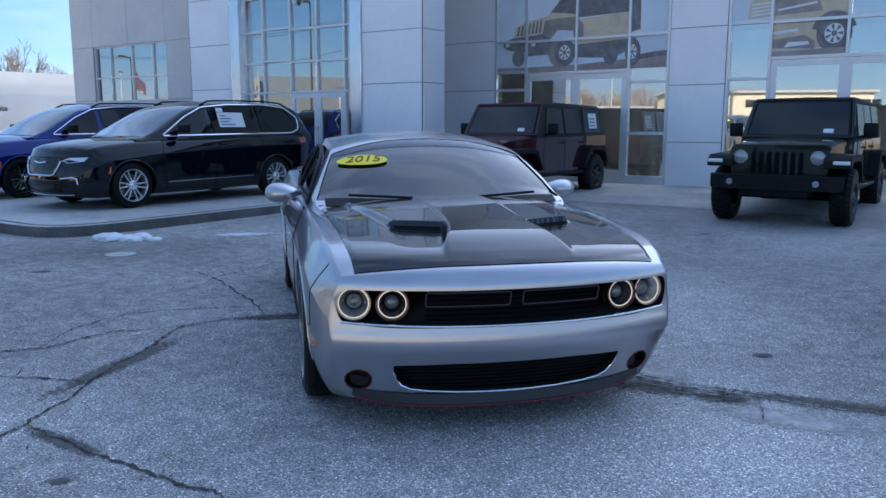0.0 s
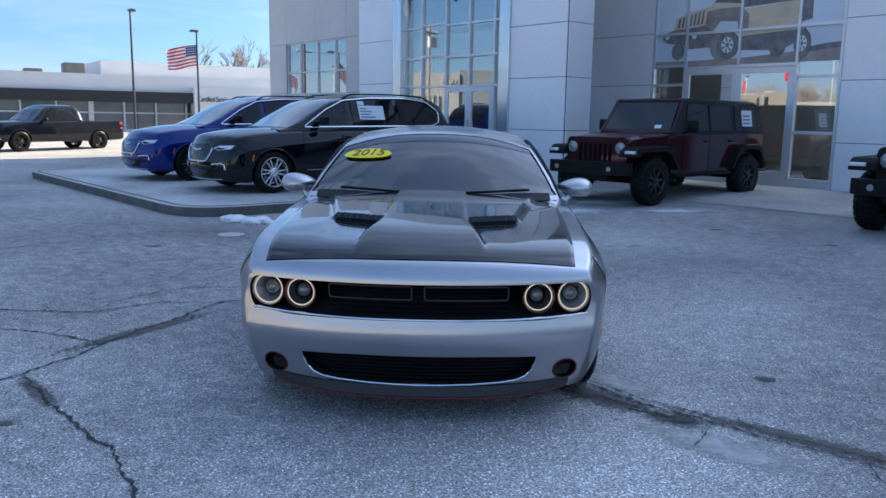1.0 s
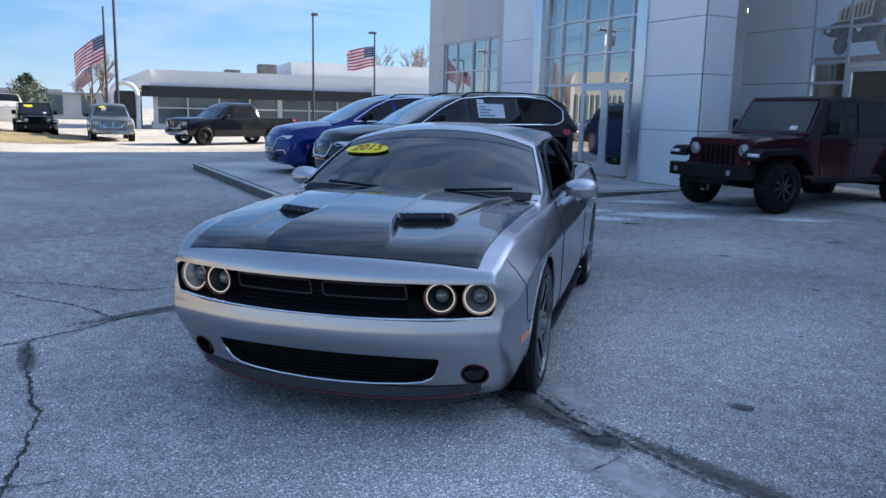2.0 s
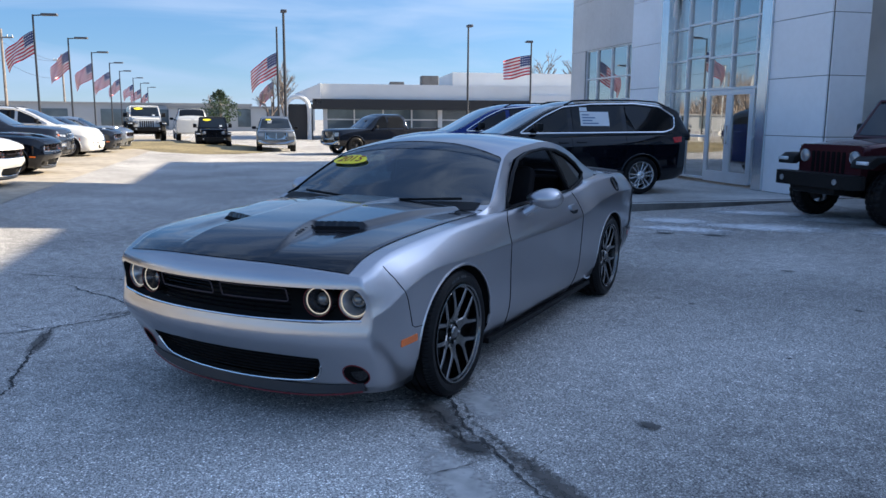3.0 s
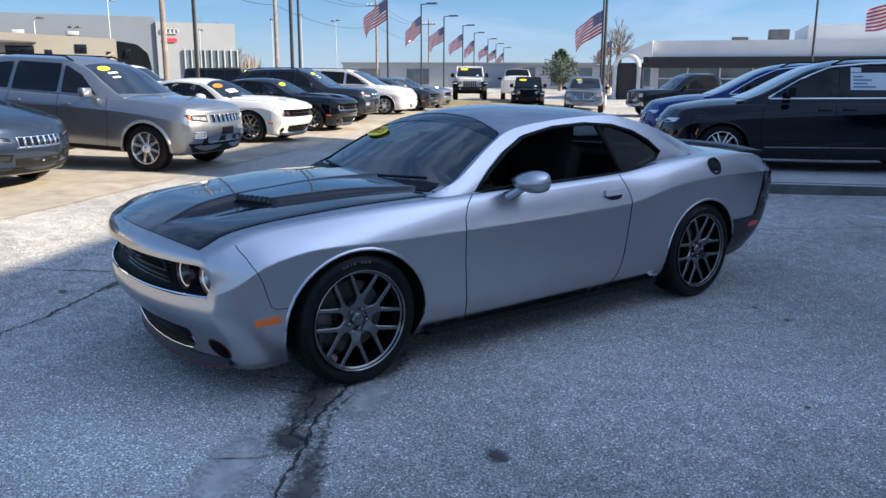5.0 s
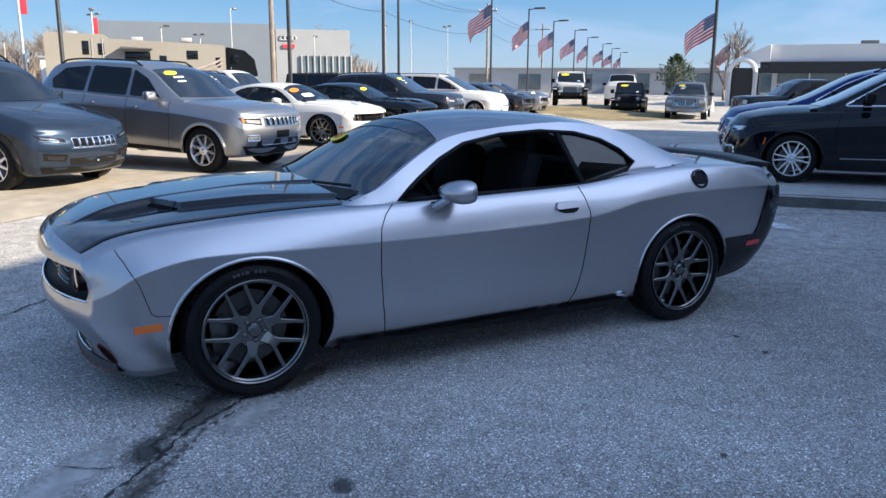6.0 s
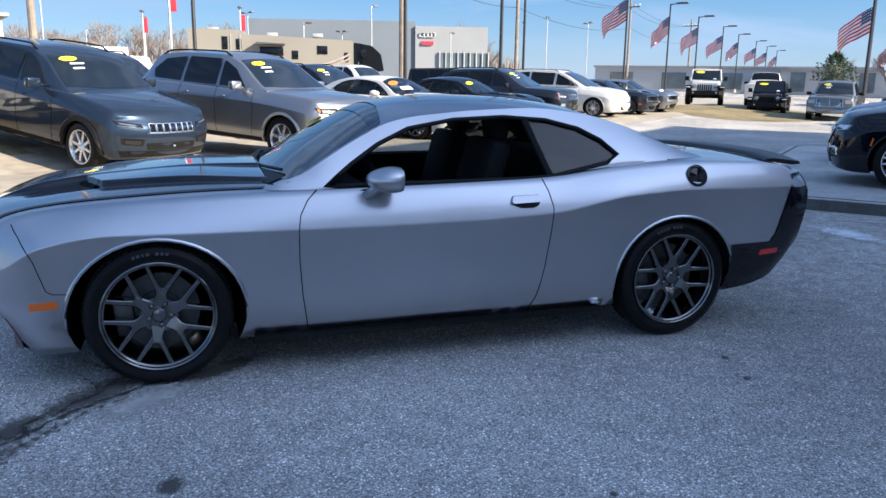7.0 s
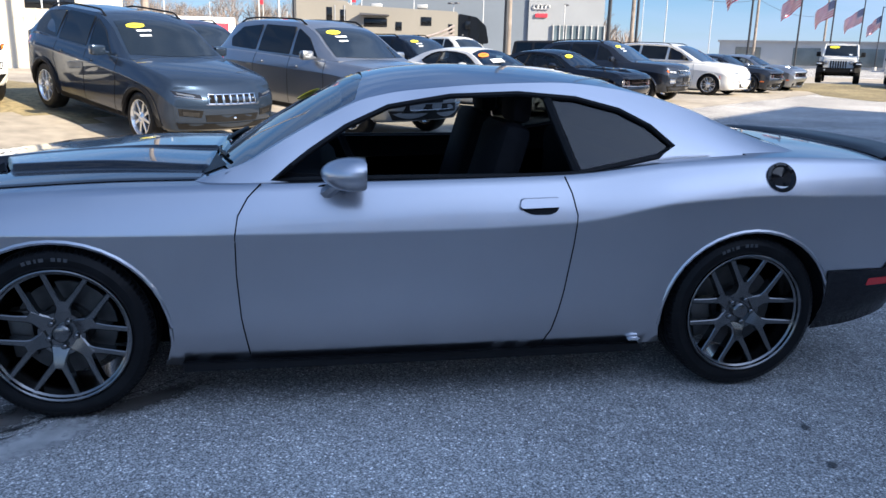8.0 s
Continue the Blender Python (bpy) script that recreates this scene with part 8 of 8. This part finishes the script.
AW = math.atan2(0.58, 0.81)
FG = "flag-bearing lamp posts in a row"
lamp_post(-17.95, 46.2, 6.7, 0, arm=-0.9, drop=0.85, turn=AW)
lamp_post(-19.0, 39.0, 7.0, -1, arm=0.1, turn=-0.8)
lamp_post(-26.0, 30.6, 7.25, -1, arm=0.1, turn=-0.8, r=0.09)
lamp_post(-29.5, 34.1, 7.0, 1, arm=0.0, heads=0, drop=1.5)
for k, (x, y, z) in enumerate(((-40.7, 25.9, 7.4), (-49.2, 34.3, 7.2), (-56.4, 41.7, 7.0), (-67.3, 52.1, 7.1), (-78.4, 62.3, 7.1), (-89.0, 73.1, 7.0), (-99.8, 83.5, 6.9), (-110.5, 94.1, 6.8))):
    lamp_post(x, y, z, 1 + k % 3, arm=1.2, drop=0.9, turn=AW, group=FG)
lamp_post(-48.0, 55.0, 5.2, 2, arm=0.0, heads=0, drop=0.2)
lamp_post(-22.9, 10.8, 9.5, -1, arm=0.3, turn=1.0)
lamp_post(-22.15, 7.0, 9.5, -1, arm=0.3, turn=1.0)
lamp_post(-25.1, 0.05, 9.5, -1, arm=0.3, turn=1.0)
lamp_post(-31.9, 15.4, 9.0, -1, arm=0.3, turn=1.0)
rnd = random.Random(11)
for k in range(15):
    a = radians(152 + 38 * (k + rnd.uniform(0.1, 0.9)) / 15)
    d = rnd.uniform(60, 120)
    lamp_post(4.5 + d * math.cos(a), 0.3 + d * math.sin(a), rnd.uniform(5.5, 8.0), -1, arm=rnd.choice((0.5, 1.0)), heads=rnd.choice((1, 1, 1, 2)), turn=rnd.uniform(0, 6), dark=False, group="far pale lamp posts", r=0.06)
for x, y in ((-38.5, -1.2), (-55, 3.0), (-62, -4.0)):
    p = lamp_post(x, y, 6.2, -1, arm=0.2, heads=1, group="far pale lamp posts", dark=False)
    bm = bmesh.new()
    box(bm, 0.08, 0.36, -0.02, 0.02, 4.5, 5.6, 0.005)
    part("banner", bm, M_FRED, p, "red hanging banner", m=Matrix.Rotation(1.4, 4, "Z"))


def power_pole(x, y, top, drums, group="wooden power poles"):
    p = empty("power_pole", Matrix.Translation((x, y, 0.1)) @ Matrix.Rotation(0.5, 4, "Z"), "weathered wooden power pole with cross-arm", "power pole", group)
    bm = bmesh.new()
    tube(bm, [(0, 0, 0), (0, 0, top)], 0.16, 10, r1=0.11)
    part("pole", bm, M_WOOD, p)
    bm = bmesh.new()
    box(bm, -1.2, 1.2, -0.06, 0.06, top - 0.9, top - 0.76, 0.01)
    part("cross_arm", bm, M_WOOD, p)
    for k in (-1.1, -0.6, 0.6, 1.1):
        bm = bmesh.new()
        tube(bm, [(k, 0, top - 0.76), (k, 0, top - 0.55)], 0.05, 6)
        part("insulator", bm, M_PALEPOLE, p)
    for k in range(drums):
        bm = bmesh.new()
        tube(bm, [(0.42 * (k - 1), -0.35, top - 2.1), (0.42 * (k - 1), -0.35, top - 1.2)], 0.19, 12)
        part("transformer", bm, M_PALEPOLE, p, "grey transformer drum")


power_pole(-38.7, 10.9, 10.5, 0)
power_pole(-50.6, 22.5, 9.5, 3)
power_pole(-74.0, 45.0, 10.0, 0)
power_pole(-97.0, 68.0, 10.0, 0)
power_pole(-30.0, -6.0, 11.0, 0)


def wire(a, b, sag, r=0.018):
    bm = bmesh.new()
    tube(bm, [Vector(a).lerp(Vector(b), t) - Vector((0, 0, sag * 4 * t * (1 - t))) for t in (k / 16 for k in range(17))], r, 4)
    return tagged(part("power_line", bm, M_POLE, None), "thin dark overhead power line", "power line", "overhead power lines")


for dz, q in ((0.0, 0.9), (0.0, -0.9), (-2.2, 0.0)):
    wire((-30.0 + q, -6.0, 10.3 + dz), (-38.7 + q, 10.9, 9.8 + dz), 0.5)
    wire((-38.7 + q, 10.9, 9.8 + dz), (-50.6 + q, 22.5, 8.8 + dz), 0.6)
    wire((-50.6 + q, 22.5, 8.8 + dz), (-74.0 + q, 45.0, 9.3 + dz), 0.8)
    wire((-74.0 + q, 45.0, 9.3 + dz), (-97.0 + q, 68.0, 9.3 + dz), 0.8)

# ---------------------------------------------------------------- buildings in the distance
M_WHITEWALL = mat("white_fascia", (0.68, 0.68, 0.67), 0.7, vary=0.05, scale=0.4)
M_FASCIA = mat("black_fascia", (0.018, 0.018, 0.02), 0.5)
M_DARKWALL = mat("blue_grey_cladding", (0.14, 0.165, 0.20), 0.7, vary=0.06, scale=0.3)
M_PALEWALL = mat("pale_cladding", (0.38, 0.39, 0.40), 0.7, vary=0.06, scale=0.3)
M_TAN = mat("tan_wall", (0.50, 0.44, 0.36), 0.8, vary=0.1, scale=0.4)
M_ROOFUNIT = mat("dull_grey_unit", (0.14, 0.135, 0.13), 0.6, 0.2, vary=0.2, scale=2)
M_FARGLASS = mat("far_glass", (0.10, 0.13, 0.15), 0.08, coat=1.0, vary=0.3, scale=0.6)


def frame_at(a, b):
    """Axes with x along the ground from a to b, y away to the left of it."""
    d = Vector((b[0] - a[0], b[1] - a[1], 0))
    return Matrix.Translation((a[0], a[1], 0.0)) @ Matrix.Rotation(math.atan2(d.y, d.x), 4, "Z"), d.length


m, L = frame_at((-33.6, 43.6), (-12.0, 59.6))
shop = empty("showroom_building", m, "low white showroom with black fascia band and glazed front", "building")
bm = bmesh.new()
box(bm, 0, L, 0.4, 14, 3.0, 4.12)
box(bm, 0, L, 0.8, 14, 0.0, 0.35)
part("wall", bm, M_WHITEWALL, shop)
bm = bmesh.new()
prism(bm, [(0.0, 2.6), (-1.9, 3.2), (-1.9, 3.35), (0.0, 4.14)], "y", 0.0, 8.0)
part("side_canopy", bm, M_WHITEWALL, shop)
bm = bmesh.new()
box(bm, 10.6, L, 5.0, 14, 4.1, 5.35)
part("upper_block", bm, M_WHITEWALL, shop)
bm = bmesh.new()
box(bm, -0.6, L, 0.0, 0.7, 2.25, 3.0)
part("fascia", bm, M_FASCIA, shop, "black fascia band")
bm = bmesh.new()
box(bm, 0.2, L, 1.2, 1.4, 0.3, 2.3)
part("glazing", bm, M_FARGLASS, shop)
for k in range(13):
    x = 0.3 + k * (L - 0.6) / 12
    bm = bmesh.new()
    box(bm, x - (0.16 if k % 4 == 0 else 0.05), x + (0.16 if k % 4 == 0 else 0.05), 0.9, 1.2, 0.0, 2.3)
    part("pier", bm, M_WHITEWALL, shop)
bm = bmesh.new()
box(bm, 0.2, L, 1.12, 1.2, 1.45, 1.55)
part("transom", bm, M_WHITEWALL, shop)
for x, w, h in ((5.4, 1.1, 0.35), (7.9, 1.35, 0.85)):
    bm = bmesh.new()
    box(bm, x, x + w, 3.5, 5.0, 4.12, 4.12 + h, 0.02)
    box(bm, x + 0.1, x + w - 0.1, 3.47, 3.5, 4.17, 4.07 + h)
    part("roof_unit", bm, M_ROOFUNIT, shop, "grey rooftop air unit")
bm = bmesh.new()
box(bm, 15.9, L, -0.25, 0.75, 0.0, 3.4, 0.02)
part("service_bay", bm, M_WHITEWALL, shop)
cu = bpy.data.curves.new("sign_text", "FONT")
cu.body, cu.size, cu.extrude, cu.align_x = "Certified Service", 0.56, 0.02, "LEFT"
tmp = bpy.data.objects.new("tmp", cu)
scene.collection.objects.link(tmp)
me = bpy.data.meshes.new_from_object(tmp.evaluated_get(bpy.context.evaluated_depsgraph_get()))
bpy.data.objects.remove(tmp)
me.materials.clear()
me.materials.append(M_FASCIA)
sign = new("wall_sign", me)
sign.parent = shop
sign.matrix_basis = Matrix.Translation((16.15, -0.275, 2.40)) @ Matrix.Rotation(math.pi / 2, 4, "X") @ Matrix.Scale(0.62, 4, (1, 0, 0))
tagged(sign, "dark lettering on the white wall")
bm = bmesh.new()
pts = [(-1.7 + 0.85 * math.cos(t), -0.1, 2.3 + 0.85 * math.sin(t)) for t in (math.pi * k / 12 for k in range(13))]
tube(bm, [(-0.85, -0.1, 0), *pts, (-2.55, -0.1, 0)], 0.17, 8)
part("entrance_arch", bm, M_WHITEWALL, shop, "white entrance arch")
bm = bmesh.new()
box(bm, -2.5, -0.62, 0.1, 2.0, 0.0, 2.6)
part("entrance_lobby", bm, M_FASCIA, shop, "dark glazed lobby behind the arch")

m, L = frame_at((-84.6, 9.0), (-79.9, 30.2))
grey = empty("dealer_hall", m, "blue-grey clad hall with red wall sign", "building")
bm = bmesh.new()
box(bm, -4.0, 14.2, 0, 25, 0, 7.5)
part("wall", bm, M_DARKWALL, grey)
bm = bmesh.new()
box(bm, 14.2, L + 0.5, -0.3, 20, 0, 7.0)
part("front_block", bm, mat("light_grey_cladding", (0.25, 0.265, 0.285), 0.7, vary=0.06, scale=0.3), grey)
bm = bmesh.new()
box(bm, 16.9, L + 0.6, -0.45, -0.2, 0.2, 4.2)
part("glazing", bm, M_FARGLASS, grey)
for k in range(9):
    bm = bmesh.new()
    x = 16.9 + k * (L - 16.3) / 8
    box(bm, x - 0.06, x + 0.06, -0.6, -0.4, 0.2, 4.3)
    part("mullion", bm, M_PALEWALL, grey)
bm = bmesh.new()
prism(bm, rounded([(14.9, 5.0), (16.2, 5.0), (16.2, 5.4), (14.9, 5.4)], 0.1), "y", -0.5, -0.3)
part("sign_block", bm, M_FRED, grey, "red sign shape")
bm = bmesh.new()
for k in range(4):
    lathe = [(14.95 + 0.4 * k + 0.26 * math.cos(2 * math.pi * j / 14), -0.45, 6.1 + 0.26 * math.sin(2 * math.pi * j / 14)) for j in range(14)]
    tube(bm, lathe, 0.06, 5, closed=True)
part("sign_ring", bm, M_PALEPOLE, grey)

# long low buildings on the skyline
for k, (a, b, h, mm, lab) in enumerate((((-70, 62), (-58, 74), 2.7, M_PALEWALL, "long pale warehouse behind the posts"), ((-95, 52), (-72, 78), 3.2, M_PALEWALL, "long pale warehouse behind the posts"), ((-100, 0), (-96, 14), 4.0, M_WHITEWALL, "white low building on the skyline"), ((-92, -30), (-94, -12), 4.2, M_TAN, "tan low building on the skyline"), ((-110, 30), (-104, 48), 2.4, M_PALEWALL, "pale low building on the skyline"))):
    m, L = frame_at(a, b)
    h0 = empty("warehouse", m, lab, "building", "far low buildings")
    bm = bmesh.new()
    box(bm, 0, L, 0, 12, 0, h)
    part("wall", bm, mm, h0)
    bm = bmesh.new()
    box(bm, -0.2, L + 0.2, -0.2, 12.2, h, h + 0.25)
    part("roof", bm, M_ROOF, h0)
    for j in range(5):
        x = L * (j + 0.3) / 5
        bm = bmesh.new()
        box(bm, x, x + L * 0.09, -0.06, 0.05, 0.5, 2.6)
        part("bay_door", bm, M_FARGLASS, h0)

# cream workshop with a strip of dark windows
m, L = frame_at((-34.2, -24.0), (-39.3, -9.0))
shed = empty("workshop", m, "cream clad workshop with dark strip windows", "building")
M_SHED = mat("cream_cladding", (0.46, 0.43, 0.36), 0.8, vary=0.08, scale=0.5)
bm = bmesh.new()
box(bm, 0, L, 0, 10, 0, 4.15)
part("wall", bm, M_SHED, shed)
bm = bmesh.new()
box(bm, -0.3, L + 0.3, -0.35, 10.3, 4.15, 4.35)
part("roof", bm, M_ROOF, shed)
for k in range(30):
    bm = bmesh.new()
    x = (k + 0.5) * L / 30
    box(bm, x - 0.03, x + 0.03, -0.03, 0.0, 0.1, 4.1)
    part("rib", bm, M_SHED, shed)
for k in range(4):
    x = L - 2.2 - 4.0 * k
    bm = bmesh.new()
    box(bm, x - 2.2, x, -0.06, 0.02, 3.0, 3.6, 0.01)
    win = part("window", bm, M_TINT, shed)
    for j in (1, 2):
        bm = bmesh.new()
        box(bm, x - 2.2 + 2.2 * j / 3 - 0.03, x - 2.2 + 2.2 * j / 3 + 0.03, -0.09, -0.05, 3.0, 3.6)
        part("window_bar", bm, M_FRAME, win)

# red and white box truck far behind the rows
truck = empty("box_truck", pose(-34.0, -4.6, 0.1, 0, 0, 100), "white box truck with red side panel far behind the rows", "truck")
bm = bmesh.new()
box(bm, -2.2, 1.6, -1.05, 1.05, 0.75, 2.55, 0.04)
part("box_body", bm, M_WHITEWALL, truck)
for q in (-1, 1):
    bm = bmesh.new()
    box(bm, -1.6, 1.3, q * 1.04, q * 1.075, 1.35, 2.3, 0.01)
    part("side_panel", bm, M_FRED, truck, "red side panel")
bm = bmesh.new()
prism(bm, rounded([(1.65, 0.6), (3.2, 0.6), (3.2, 1.25), (2.75, 1.4), (2.45, 2.15), (1.65, 2.2)], 0.08), "y", -0.95, 0.95)
part("cab", bm, M_WHITE, truck)
for x in (-1.3, 2.5):
    for q in (-1, 1):
        bm = bmesh.new()
        lathe_x(bm, [(-0.12, 0.02), (-0.12, 0.40), (0.12, 0.40), (0.12, 0.02)], 18)
        part("wheel", bm, M_RUBBER, truck, m=Matrix.Translation((x, q * 0.9, 0.40)) @ Matrix.Rotation(math.pi / 2, 4, "Z"))

# living-quarters trailer behind the rows
m, L = frame_at((-36.0, 1.2), (-35.2, 7.5))
tr = empty("horse_trailer", m @ Matrix.Translation((0, 0, 0.1)), "long cream trailer with dark windows and brown swooshes", "trailer")
M_CREAM = mat("cream_trailer_skin", (0.24, 0.225, 0.195), 0.45, vary=0.05, scale=0.8)
bm = bmesh.new()
prism(bm, rounded([(-1.4, 0.7), (L, 0.7), (L, 3.12), (1.2, 3.32), (1.1, 3.5), (-1.4, 3.55)], 0.12), "y", -1.2, 1.2)
part("body", bm, M_CREAM, tr)
bm = bmesh.new()
prism(bm, rounded([(L + 0.02, 1.6), (L + 1.5, 1.7), (L + 1.35, 2.5), (L + 0.9, 2.9), (L + 0.02, 3.05)], 0.1), "y", -1.1, 1.1)
part("nose", bm, M_TINT, tr, "dark rounded nose")
for k in range(4):
    bm = bmesh.new()
    tube(bm, [(L + 0.25 + 0.32 * k, q, 2.95 - 0.12 * k - 0.02 * k * k - (0.9 if q else 0)) for q in (-1.12, 0, 1.12)], 0.03, 5)
    part("nose_rib", bm, M_PALEPOLE, tr)
for q in (0.55, 1.0):
    bm = bmesh.new()
    box(bm, q - 0.02, q + 0.02, -1.23, -1.19, 0.9, 3.3)
    part("door_seam", bm, M_PALEPOLE, tr)
bm = bmesh.new()
box(bm, -1.4, L, -1.225, -1.195, 1.15, 1.30)
part("side_stripe", bm, M_POSTEARTH, tr)
for q in (-0.6, 2.2, 4.4):
    bm = bmesh.new()
    box(bm, q, q + 0.5, -0.4, 0.4, 3.28 if q > 1 else 3.5, 3.46 if q > 1 else 3.66, 0.03)
    part("roof_vent", bm, M_PALEPOLE, tr)
bm = bmesh.new()
prism(bm, [(1.75, 2.86), (3.1, 2.86), (3.1, 2.90), (1.75, 2.96)], "y", -1.75, -1.2)
part("awning", bm, M_LAMPHEAD, tr, "folded grey awning")
for x0, x1, z0, z1 in ((0.15, 0.42, 2.6, 3.2), (0.8, 1.05, 2.6, 3.1), (1.9, 3.0, 2.35, 2.75), (3.4, 3.7, 2.2, 2.6), (4.6, 5.1, 2.45, 2.85), (5.9, 6.1, 2.1, 2.55), (6.7, 6.95, 2.35, 2.7)):
    for s in (-1, 1):
        bm = bmesh.new()
        box(bm, x0, x1, s * 1.19, s * 1.225, z0, z1, 0.01)
        part("window", bm, M_TINT, tr)
for k in range(3):
    bm = bmesh.new()
    tube(bm, [(4.2 + 2.0 * t, -1.215, 1.5 + 0.2 * k + 0.6 * t * t) for t in (j / 8 for j in range(9))], 0.05, 5)
    part("swoosh", bm, M_POSTEARTH, tr)
for x in (2.6, 3.6):
    for s in (-1, 1):
        bm = bmesh.new()
        lathe_x(bm, [(-0.12, 0.02), (-0.12, 0.36), (0.12, 0.36), (0.12, 0.02)], 18)
        part("wheel", bm, M_RUBBER, tr, m=Matrix.Translation((x, s * 1.05, 0.36)) @ Matrix.Rotation(math.pi / 2, 4, "Z"))

# ---------------------------------------------------------------- grass and trees
blot(-28.5, 24.5, 7.0, 5.0, 3, M_GRASS, "grass_bank", "dull yellow-green winter grass bank", height=0.30)

M_BARK = mat("grey_bark", (0.21, 0.175, 0.15), 0.95, vary=0.25, scale=3)
M_NEEDLE = mat("pine_needles", (0.035, 0.06, 0.025), 0.9, vary=0.4, scale=2)


def bare_tree(x, y, h, seed, base=0.0, fat=1.0):
    """A leafless tree: tapered trunk, limbs and many fine twigs."""
    rnd = random.Random(seed)
    t = empty("bare_tree", Matrix.Translation((x, y, base)), "leafless grey-brown winter tree", "tree", "bare trees in the distance")
    trunk, twigs = bmesh.new(), bmesh.new()

    def grow(bm, p, d, length, r, depth):
        q = p + d * length
        mid = p.lerp(q, 0.5) + Vector((rnd.uniform(-1, 1), rnd.uniform(-1, 1), 0)) * length * 0.06
        tube(bm, [p, mid, q], r, 5 if depth < 2 else 3, r1=r * 0.6)
        if depth >= 6:
            return
        for _ in range(3 if depth < 2 else rnd.choice((2, 3, 3))):
            nd = (d + Vector((rnd.uniform(-1, 1), rnd.uniform(-1, 1), rnd.uniform(-0.15, 0.7))) * 0.62).normalized()
            grow(trunk if depth < 2 else twigs, p.lerp(q, rnd.uniform(0.6, 1.0)), nd, length * rnd.uniform(0.6, 0.82), r * 0.58, depth + 1)
    grow(trunk, Vector((0, 0, 0)), Vector((0, 0, 1)), h * 0.30, h * 0.028 * fat, 0)
    part("trunk", trunk, M_BARK, t)
    part("crown", twigs, M_BARK, t)
    return t


for k, (x, y, h) in enumerate(((-45.4, 53.5, 6.4), (-47.8, 54.5, 5.4), (-66.0, 66.0, 4.8), (-13.5, 66.0, 7.2), (-9.5, 69.0, 7.6), (-24.5, 66.0, 7.6), (-21.8, 67.0, 7.9), (-19.4, 68.0, 7.4), (-17.5, 68.0, 6.6), (-6.0, 66.0, 7.0), (-52.0, 84.0, 6.0))):
    bare_tree(x, y, 1.15 * h, k, fat=1.15)
rnd = random.Random(3)
src = [bare_tree(-150, -30 + 4 * k, 9.0, 40 + k, fat=0.9) for k in range(3)]
for k in range(150):
    a = radians(160 + 48 * k / 150)
    d = rnd.uniform(125, 165)
    copy_thing(src[k % 3], Matrix.Translation((4 + d * math.cos(a), d * math.sin(a), 0)) @ Matrix.Rotation(rnd.uniform(0, 6), 4, "Z") @ Matrix.Scale(rnd.uniform(0.8, 1.3), 4))

tree = empty("evergreen", Matrix.Translation((-60.1, 60.2, 0)), "dark green evergreen with a ragged crown", "tree")
bm = bmesh.new()
tube(bm, [(0, 0, 0), (0.1, 0, 2.2), (0, 0.1, 4.2)], 0.22, 8, r1=0.06)
part("trunk", bm, M_BARK, tree)
bm = bmesh.new()
rnd = random.Random(21)
for k in range(900):
    z = rnd.uniform(0.9, 4.4)
    rad = (2.2 * (1 - ((z - 1.9) / 2.6) ** 2) if z > 1.9 else 2.2 * (z - 0.4) / 1.5) * rnd.uniform(0.35, 1.05)
    a = rnd.uniform(0, 6.283)
    p = Vector((rad * math.cos(a) * rnd.uniform(0.8, 1.1), rad * math.sin(a), z + rnd.uniform(-0.2, 0.2)))
    for j in range(3):
        d = Vector((rnd.uniform(-1, 1), rnd.uniform(-1, 1), rnd.uniform(-0.5, 0.9))).normalized() * rnd.uniform(0.15, 0.38)
        e = Vector((rnd.uniform(-1, 1), rnd.uniform(-1, 1), rnd.uniform(-1, 1))).normalized() * 0.07
        bm.faces.new([bm.verts.new(v) for v in (p - e, p + d, p + e)])
part("crown", bm, M_NEEDLE, tree, angle=180)

# the brown winter woods along the skyline
rnd = random.Random(77)
verts, faces = [], []
for k in range(9000):
    a, d = radians(rnd.uniform(158, 212)), rnd.uniform(150, 185)
    x, y = 4 + d * math.cos(a), d * math.sin(a)
    h = rnd.uniform(3.0, 7.0) * (0.8 + 0.35 * noise.noise(Vector((a * 9, 1, 0)))) + 2.2 * (d - 150) / 35
    lean, w, t = rnd.gauss(0, 0.9), rnd.uniform(0.10, 0.34), rnd.uniform(0, 3.14)
    n = len(verts)
    verts += [(x - w * math.cos(t), y - w * math.sin(t), 0), (x + w * math.cos(t), y + w * math.sin(t), 0), (x + lean, y + lean, h)]
    faces.append((n, n + 1, n + 2))
me = bpy.data.meshes.new("far_woods")
me.from_pydata(verts, [], faces)
me.materials.append(M_BARK)
tagged(new("far_woods", me), "hazy brown leafless woods on the skyline", "woods", kind="stuff")
